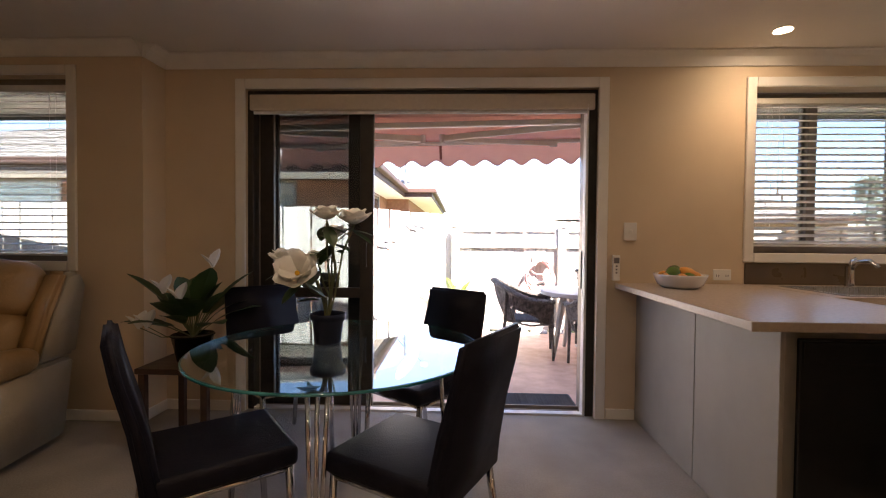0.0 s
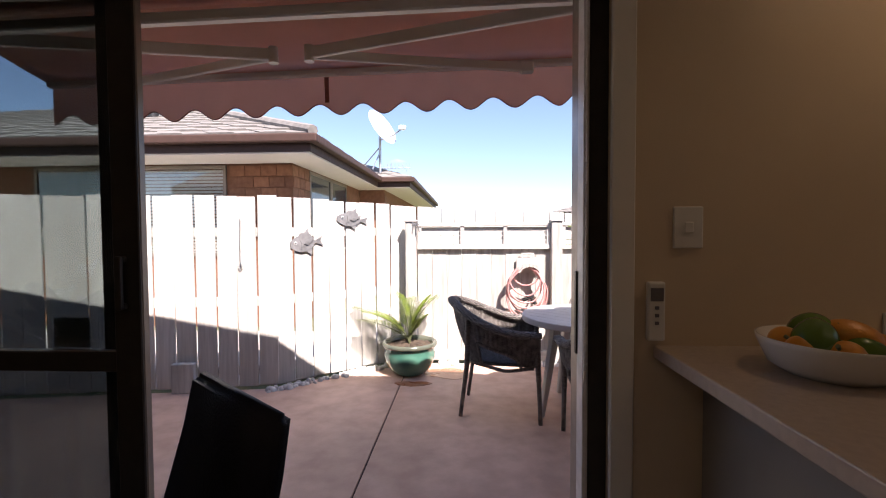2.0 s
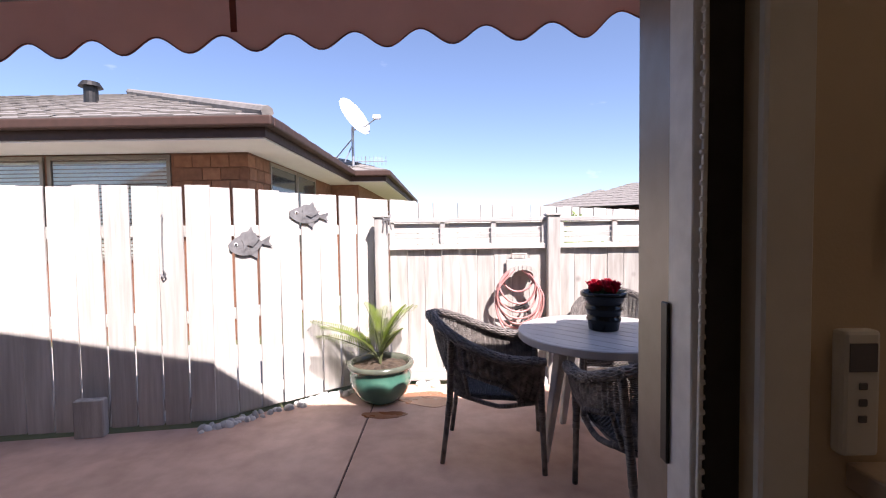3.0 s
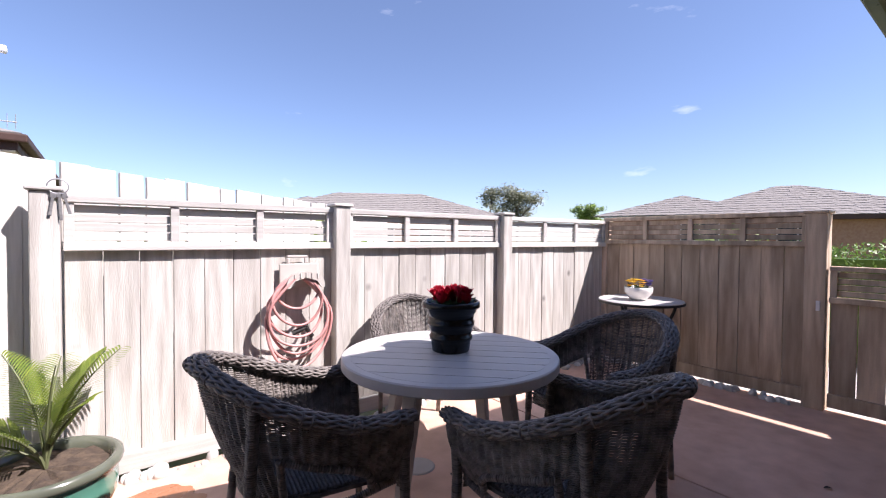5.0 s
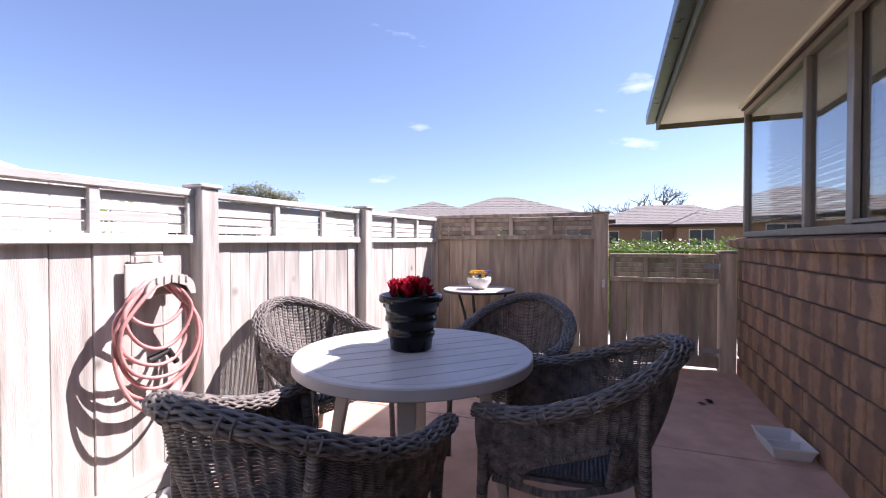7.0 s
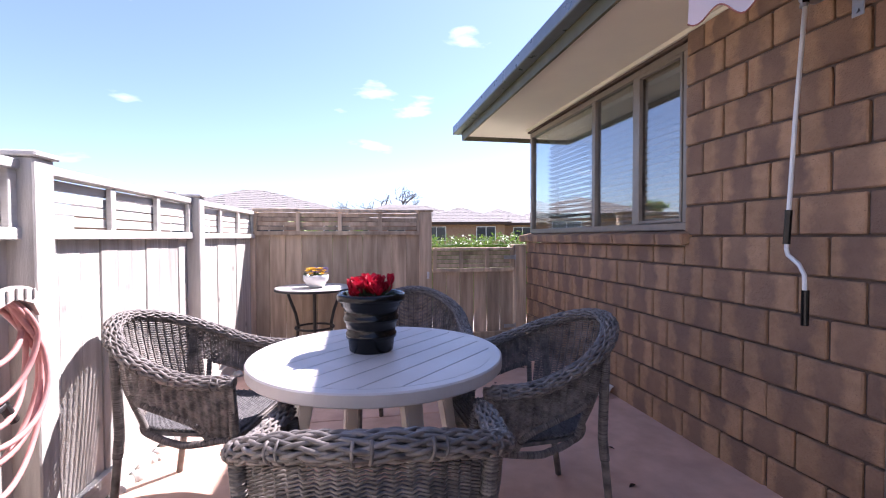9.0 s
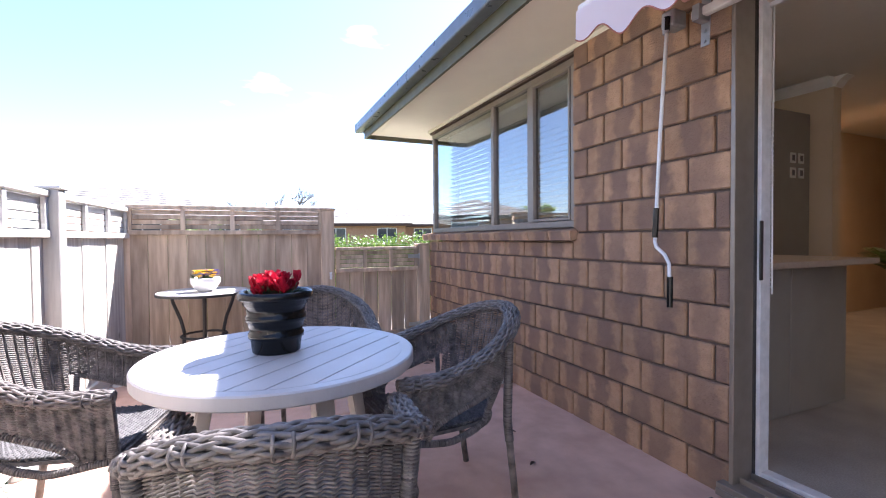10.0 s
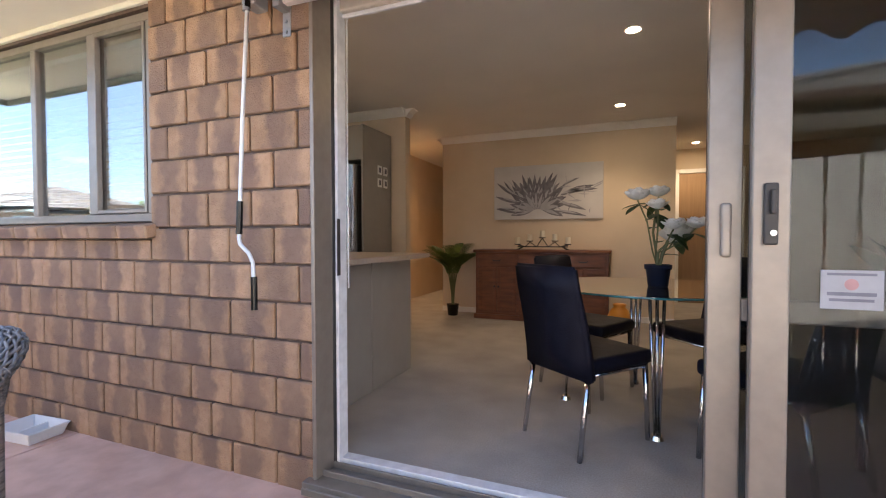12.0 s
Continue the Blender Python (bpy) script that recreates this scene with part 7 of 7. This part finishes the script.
# peace lily on a low stand in the corner
stand = thing("plant_stand", pose(-1.50, 2.43, 0), "dark low wooden plant stand in the corner", "stand")
part("top", boxes((-0.2, 0.2, -0.2, 0.2, 0.46, 0.49), bevel=0.004), M_DARKWOOD, stand)
for x, y in ((-1, -1), (1, -1), (1, 1), (-1, 1)):
    part("leg", boxes((x * 0.17 - 0.018, x * 0.17 + 0.018, y * 0.17 - 0.018, y * 0.17 + 0.018, 0, 0.46), bevel=0.003), M_DARKWOOD, stand)
pl = thing("peace_lily", pose(-1.50, 2.43, 0.49), "dark leafy peace lily with white blooms in a dark pot", "plant pot")
bm = bmesh.new()
lathe(bm, [(0, 0), (0.08, 0), (0.11, 0.14), (0.118, 0.145), (0.112, 0.15), (0.1, 0.13), (0, 0.125)], 28)
part("pot", bm, M_BLACKPL, pl, smooth=True)
bl, bw, bs = bmesh.new(), bmesh.new(), bmesh.new()
for k in range(26):
    a, e = mr.uniform(0, 6.28), mr.uniform(0.35, 1.42)
    L = mr.uniform(0.26, 0.44)
    r0 = Vector((0, 0, 0.13))
    mid = r0 + Vector((math.cos(a) * math.cos(e), math.sin(a) * math.cos(e), math.sin(e))) * L * 0.5
    tip = r0 + Vector((math.cos(a) * math.cos(e) * 1.15, math.sin(a) * math.cos(e) * 1.15, math.sin(e) * 0.95)) * L * 1.25
    tube(bs, [r0, mid], 0.003, 4)
    leaf_blade(bl, mid, tip, mr.uniform(0.11, 0.15), 0.06)
for x, y, z in ((-0.10, -0.10, 0.40), (0.0, -0.12, 0.36), (0.12, 0.0, 0.54), (-0.24, -0.1, 0.20), (-0.18, -0.12, 0.21)):
    tube(bs, [(0, 0, 0.13), (x * 0.6, y * 0.6, z * 0.7), (x, y, z)], 0.003, 4)
    leaf_blade(bw, (x, y, z - 0.01), (x + 0.05, y - 0.02, z + 0.10), 0.07, 0.0, 0.5)
    leaf_blade(bw, (x, y, z - 0.01), (x - 0.06, y - 0.03, z + 0.07), 0.06, 0.0, 0.5)
tagged(part("foliage", bl, M_LEAF, pl), kind="stuff")
tagged(part("stalk", bs, M_STEM, pl), kind="stuff")
tagged(part("bloom", bw, M_PETALW, pl, "white blooms"), kind="stuff")

# ---- leather recliner ----
def soft(bm, x0, x1, y0, y1, z0, z1, r, m=None):
    return box(bm, x0, x1, y0, y1, z0, z1, bevel=r, seg=4, m=m)


def cushion(bm, x0, x1, y0, y1, z0, z1, r, puff=0.02, m=None):
    """A stuffed cushion: a rounded block whose faces swell in the middle, with soft creases."""
    tmp = bmesh.new()
    soft(tmp, x0, x1, y0, y1, z0, z1, r)
    bmesh.ops.subdivide_edges(tmp, edges=[e for e in tmp.edges if e.calc_length() > 0.08], cuts=5, use_grid_fill=True)
    cx, cy, cz = (x0 + x1) / 2, (y0 + y1) / 2, (z0 + z1) / 2
    for v in tmp.verts:
        u, w, h = (v.co.x - cx) / (x1 - x0) * 2, (v.co.y - cy) / (y1 - y0) * 2, (v.co.z - cz) / (z1 - z0) * 2
        swell = puff * (1 - u * u) * (1 - h * h)
        v.co.y -= swell if w < 0 else 0.0
        v.co.z += puff * (1 - u * u) * (1 - w * w) * (1 if h > 0 else 0)
        v.co.z += 0.004 * math.sin(31 * v.co.x + 3 * v.co.y) * abs(u) ** 2
    if m is not None:
        bmesh.ops.transform(tmp, matrix=m, verts=tmp.verts)
    me = bpy.data.meshes.new("cushion")
    tmp.to_mesh(me)
    tmp.free()
    bm.from_mesh(me)
    bpy.data.meshes.remove(me)
    return bm


sofa = thing("leather_recliner", pose(-2.60, 2.02, 0, 0, 0, 8), "tan leather recliner armchair with padded back and arms", "armchair")
bm = bmesh.new()
cushion(bm, -0.27, 0.27, -0.46, 0.22, 0.32, 0.50, 0.07, 0.03)
part("seat_cushion", bm, M_TAN, sofa, smooth=True)
for z0, z1, y, lean in ((0.47, 0.745, 0.12, -12), (0.735, 1.02, 0.20, -8)):
    bm = bmesh.new()
    cushion(bm, -0.30, 0.30, -0.10, 0.12, -(z1 - z0) / 2, (z1 - z0) / 2, 0.085, 0.05, pose(0, y + 0.10, (z0 + z1) / 2, lean, 0, 0))
    part("back_cushion", bm, M_TAN, sofa, smooth=True)
for sx in (-1, 1):
    bm = bmesh.new()
    cushion(bm, min(sx * 0.27, sx * 0.43), max(sx * 0.27, sx * 0.43), -0.50, 0.16, 0.47, 0.60, 0.055, 0.02)
    part("arm_pad", bm, M_TAN, sofa, smooth=True)
    for nm, prof, w0, w1, mt in (("side_panel", [(-0.42, 0.05), (0.34, 0.05), (0.42, 0.49), (-0.46, 0.49)], 0.30, 0.41, M_CREAMLEATHER),
                                 ("wing", [(0.13, 0.50), (0.43, 0.50), (0.52, 0.90), (0.47, 0.985), (0.36, 0.975), (0.25, 0.78)], 0.315, 0.415, M_CREAMLEATHER),
                                 ("wing_edge", [(0.10, 0.52), (0.17, 0.50), (0.285, 0.77), (0.40, 0.985), (0.34, 0.99), (0.22, 0.80)], 0.295, 0.405, M_TAN)):
        bm = bmesh.new()
        lo = [bm.verts.new((sx * w0, y, z)) for y, z in prof]
        hi = [bm.verts.new((sx * w1, y, z)) for y, z in prof]
        bm.faces.new(lo)
        bm.faces.new(list(reversed(hi)))
        for k in range(len(prof)):
            bm.faces.new((lo[k], lo[(k + 1) % len(prof)], hi[(k + 1) % len(prof)], hi[k]))
        bmesh.ops.recalc_face_normals(bm, faces=bm.faces)
        bmesh.ops.bevel(bm, geom=bm.edges[:], offset=0.022, segments=4, affect="EDGES", clamp_overlap=True)
        part(nm, bm, mt, sofa, smooth=True)
part("base", boxes((-0.29, 0.29, -0.40, 0.40, 0.03, 0.33), bevel=0.02), M_CREAMLEATHER, sofa)
part("back_shell", boxes((-0.31, 0.31, 0.30, 0.44, 0.33, 0.93), bevel=0.04, seg=3), M_CREAMLEATHER, sofa)

# ---- feature wall: painting, sideboard, candles, palm ----
art = thing("canvas_painting", pose(0.555, FW, 1.27), "wide pale canvas painting of a grey flower on the feature wall", "painting")
part("canvas", boxes((-0.69, 0.69, 0.0, 0.03, 0.0, 0.70), bevel=0.003), M_CANVAS, art)
ar = random.Random(6)


def stroke(bm, cx, cz, ang, L, W, y):
    d = Vector((math.cos(ang), 0, math.sin(ang)))
    s = Vector((-d.z, 0, d.x))
    pr = None
    for i in range(7):
        t = i / 6
        w = W * math.sin(math.pi * (0.04 + 0.93 * t)) * 0.5
        p = Vector((cx, y, cz)) + d * L * t + s * 0.12 * L * t * t
        q = (p - s * w, p + s * w)
        q = [Vector((max(-0.685, min(0.685, v.x)), v.y, max(0.005, min(0.695, v.z)))) for v in q]
        rw = [bm.verts.new(v) for v in q]
        if pr:
            bm.faces.new((pr[0], pr[1], rw[1], rw[0]))
        pr = rw


bd, bl = bmesh.new(), bmesh.new()
CX, CZ = 0.11, 0.13
for ring_, (n, a0, a1, L, W) in enumerate(((11, 48, 132, 0.47, 0.075), (10, 30, 150, 0.40, 0.085), (9, 15, 165, 0.32, 0.09), (7, 35, 145, 0.22, 0.085), (10, -15, 195, 0.30, 0.07))):
    for k in range(n):
        ang = radians(a0 + (a1 - a0) * (k + ar.uniform(-0.2, 0.2)) / (n - 1))
        l, w = L * ar.uniform(0.85, 1.08), W * ar.uniform(0.8, 1.1)
        r0, y = 0.05 * math.cos(ang), 0.0304 + 0.0007 * ring_ + 0.00003 * k
        stroke(bd, CX + r0, CZ, ang - 0.06, l, w, y)
        stroke(bl, CX + r0, CZ, ang - 0.06, l * (0.80 if ring_ else 0.55), w * 0.62, y + 0.0003)
# leaves and stems to both sides, thin washes
for x, z, ang, L, W in ((0.36, 0.30, 0.45, 0.34, 0.05), (0.34, 0.22, 0.15, 0.34, 0.045), (0.40, 0.14, -0.1, 0.26, 0.05), (0.42, 0.36, 0.7, 0.2, 0.03), (-0.18, 0.30, 2.75, 0.42, 0.07), (-0.26, 0.34, 2.95, 0.36, 0.05),
                        (-0.16, 0.20, 3.3, 0.34, 0.05), (-0.10, 0.10, 3.2, 0.4, 0.045), (0.28, 0.10, -0.05, 0.3, 0.04), (-0.2, 0.42, 2.6, 0.22, 0.03)):
    stroke(bd, x, z, ang, L, W, 0.0342)
    stroke(bl, x, z + 0.012, ang, L * 0.75, W * 0.5, 0.0345)
for k in range(40):
    stroke(bl if k % 4 else bd, ar.uniform(-0.62, 0.62), ar.uniform(0.04, 0.40), ar.uniform(-0.5, 3.6), ar.uniform(0.06, 0.2), ar.uniform(0.006, 0.022), 0.0348 + 0.0002 * ar.random())
tagged(part("dark_paint", bd, M_PAINTD, art, "dark grey painted petals"), kind="stuff")
tagged(part("pale_paint", bl, M_PAINTL, art, "pale grey painted petals"), kind="stuff")

sb = thing("sideboard", pose(-0.24, FW + 0.005, 0), "red-brown stained wooden sideboard with drawers and doors", "sideboard")
SW, SD, SH = 1.66, 0.42, 0.88
part("carcass", boxes((0.03, SW - 0.03, 0.0, SD - 0.03, 0.06, SH - 0.035), bevel=0.004), M_CHERRY, sb)
part("top", boxes((0.0, SW, 0.0, SD, SH - 0.035, SH), bevel=0.01, seg=2), M_CHERRY, sb)
part("plinth", boxes((0.01, SW - 0.01, 0.0, SD - 0.01, 0, 0.06), bevel=0.006), M_CHERRY, sb)
for k in range(3):
    x0, x1 = 0.05 + k * (SW - 0.1) / 3, 0.05 + (k + 1) * (SW - 0.1) / 3
    d = part("drawer", boxes((x0 + 0.015, x1 - 0.015, SD - 0.03, SD - 0.012, 0.68, 0.82), bevel=0.005), M_CHERRY, sb)
    bm = bmesh.new()
    tube(bm, [((x0 + x1) / 2 - 0.05, SD - 0.012, 0.755), ((x0 + x1) / 2 - 0.04, SD + 0.008, 0.742), ((x0 + x1) / 2 + 0.04, SD + 0.008, 0.742), ((x0 + x1) / 2 + 0.05, SD - 0.012, 0.755)], 0.006, 6)
    part("handle", bm, M_IRON, d, "dark iron pull")
    for j in range(2):
        xa, xb = x0 + 0.015 + j * (x1 - x0 - 0.03) / 2, x0 + 0.015 + (j + 1) * (x1 - x0 - 0.03) / 2 - 0.006
        dr = part("door", boxes((xa, xb, SD - 0.03, SD - 0.014, 0.09, 0.66), bevel=0.003), M_CHERRY, sb)
        part("door_frame", boxes((xa, xa + 0.045, SD - 0.014, SD - 0.006, 0.09, 0.66), (xb - 0.045, xb, SD - 0.014, SD - 0.006, 0.09, 0.66), (xa + 0.045, xb - 0.045, SD - 0.014, SD - 0.006, 0.09, 0.145), (xa + 0.045, xb - 0.045, SD - 0.014, SD - 0.006, 0.605, 0.66), bevel=0.003), M_CHERRY, dr)
        bm = bmesh.new()
        xk = xb - 0.022 if j == 0 else xa + 0.022
        cyl(bm, (xk, SD - 0.006, 0.42), (xk, SD + 0.014, 0.42), 0.007, 0.013, 12)
        part("knob", bm, M_IRON, dr, "dark iron knob")
cd = thing("candelabra", pose(0.58, FW + 0.18, SH) @ Matrix.Scale(1.2, 4), "black iron five-arm candle holder with ivory candles", "candle holder")
bm = bmesh.new()
for x in (-0.2, 0.2):
    tube(bm, [(x * 1.3, 0.05, 0), (x, 0, 0.03), (x * 1.3, -0.05, 0)], 0.006, 6)
for sx in (-1, 1):
    tube(bm, [(0, 0, 0.12), (sx * 0.06, 0, 0.03), (sx * 0.13, 0, 0.08), (sx * 0.18, 0, 0.03), (sx * 0.26, 0, 0.05)], 0.006, 6)
tube(bm, [(-0.26, 0, 0.03), (0.26, 0, 0.03)], 0.006, 6)
part("frame", bm, M_IRON, cd)
for x, z in ((-0.26, 0.05), (-0.13, 0.085), (0, 0.12), (0.13, 0.085), (0.26, 0.05)):
    bm = bmesh.new()
    lathe(bm, [(0, z), (0.03, z), (0.036, z + 0.01), (0, z + 0.008)], 18)
    bmesh.ops.transform(bm, matrix=Matrix.Translation((x, 0, 0)), verts=bm.verts)
    part("cup", bm, M_IRON, cd)
    bm = bmesh.new()
    cyl(bm, (x, 0, z + 0.009), (x, 0, z + 0.08), 0.026, n=18)
    part("candle", bm, M_CANDLE, cd, "ivory pillar candle")
ap = thing("potted_palm", pose(1.74, -0.80, 0), "artificial areca palm in a small black pot on the carpet", "plant pot")
bm = bmesh.new()
lathe(bm, [(0, 0), (0.065, 0), (0.08, 0.14), (0.086, 0.142), (0.08, 0.15), (0, 0.14)], 24)
part("pot", bm, M_BLACKPL, ap, smooth=True)
for f in range(13):
    bm, bs = bmesh.new(), bmesh.new()
    a = f * 2.4 + mr.uniform(-0.2, 0.2)
    L, e = mr.uniform(0.66, 0.92), mr.uniform(0.95, 1.40)
    base = Vector((0.012 * math.cos(a), 0.012 * math.sin(a), 0.14))
    pts = []
    for i in range(9):
        t = i / 8
        r = L * 0.5 * t * t * math.cos(e) * 1.3 + 0.02 * t
        pts.append(base + Vector((r * math.cos(a), r * math.sin(a), 0.30 * min(1, t * 2.2) + L * t * 0.72 * math.sin(e) - 0.10 * t * t)))
    tube(bs, pts, [0.006 - 0.0005 * i for i in range(9)], 5)
    for i in range(10, 27):
        t = i / 26
        k = t * 8
        i0 = min(7, int(k))
        p = pts[i0].lerp(pts[i0 + 1], k - i0)
        d = (pts[i0 + 1] - pts[i0]).normalized()
        s = d.cross(Vector((0, 0, 1)))
        s = s.normalized() if s.length > 1e-3 else Vector((1, 0, 0))
        for sg in (-1, 1):
            leaf_blade(bm, p, p + (s * sg * 0.85 + d * 0.75) * (0.21 * math.sin(math.pi * (0.1 + 0.75 * (t - 0.38) / 0.62)) + 0.02), 0.032, 0.03, 0.2)
    fd = part("frond", bm, M_ARECA, ap)
    part("stalk", bs, M_STEM, fd)
vase = thing("terracotta_urn", pose(-0.33, -0.55, 0), "small round terracotta urn on the carpet beside the sideboard", "urn")
bm = bmesh.new()
lathe(bm, [(0, 0), (0.07, 0), (0.12, 0.08), (0.13, 0.15), (0.09, 0.23), (0.06, 0.26), (0.075, 0.29), (0.06, 0.29), (0.05, 0.25), (0, 0.2)], 28)
part("body", bm, M_LEMON, vase, smooth=True)

# hall doors
def hall_door(name, m, label):
    d = setting(name, boxes((0.0, 0.81, -0.02, 0.018, 0.005, 2.03), bevel=0.003), M_DOORP, label)
    d.matrix_basis = m
    part("door_frame", boxes((-0.07, 0.0, -0.02, 0.03, 0, 2.1), (0.81, 0.88, -0.02, 0.03, 0, 2.1), (0.0, 0.81, -0.02, 0.03, 2.035, 2.1), bevel=0.004), M_TRIM, d, "white door frame")
    bm = bmesh.new()
    cyl(bm, (0.75, 0.018, 1.0), (0.75, 0.06, 1.0), 0.02, n=14)
    tube(bm, [(0.75, 0.055, 1.0), (0.63, 0.055, 1.0)], 0.009, 8)
    part("door_handle", bm, M_CHROME, d)
    return d


hall_door("door_2", pose(-2.0, -3.18, 0), "oak veneer hall door in a white frame, closed")
hall_door("door_3", pose(2.06, -3.58, 0), "oak veneer hall door in a white frame, closed")

# ---- bricks of the house wall ----
CH, BL, JT = 0.171, 0.27, 0.011
Z0 = PZ - 0.0175
half_cache = {}


def brick_of(w, h=CH - JT, wear=0):
    """A brick with one of three slightly skewed, worn outlines."""
    k = (round(w, 3), round(h, 3), wear)
    if k not in half_cache:
        bm = boxes((-w / 2, w / 2, 0, 0.03, 0, h), bevel=0.006)
        for v in bm.verts:
            v.co.x += 0.0022 * math.sin(17 * wear + 41 * v.co.z + 5 * v.co.x)
            v.co.z += 0.0018 * math.sin(11 * wear + 29 * v.co.x)
        half_cache[k] = link_mesh("brick", bm, M_BRICK)
    return half_cache[k]


def brick_run(x0, x1, z, first, h=CH - JT):
    """One course from x0 to x1; its first joint lies at first."""
    lo, hi = x0, first
    while lo < x1 - 0.01:
        w = min(hi, x1) - lo - JT
        if w > 0.02:
            piece("brick", brick_of(w, h, random.randrange(3)), shell, pose((lo + min(hi, x1)) / 2, 3.143 + random.uniform(-0.002, 0.002), z))
        lo, hi = hi, hi + BL


for row in range(14):
    z, first = Z0 + row * CH, 0.985 if row % 2 else 1.122
    if row < 6:
        brick_run(0.907, 4.36, z, first)
    elif row == 6:
        brick_run(0.907, 1.93, z, first)
        brick_run(1.93, 4.36, z, first + 3 * BL if first + 3 * BL > 1.95 else first + 4 * BL, 0.105)
    elif z < EZ - 0.05:
        brick_run(0.907, 1.93, z, first)
sill_mesh = link_mesh("sill_brick", boxes((-0.112, 0.112, 0, 0.15, 0, 0.07), bevel=0.007), M_BRICK)
for k in range(11):
    piece("sill_brick", sill_mesh, shell, pose(2.0 + k * 0.232, 3.075, 1.055, -10, 0, 0))
step_mesh = link_mesh("step_brick", boxes((-0.112, 0.112, 0, 0.03, 0, 0.07), bevel=0.005), M_BRICK)
for k in range(10):
    piece("step_brick", step_mesh, shell, pose(-1.30 + k * 0.236, 3.152, -0.15, 0, 0, 0))
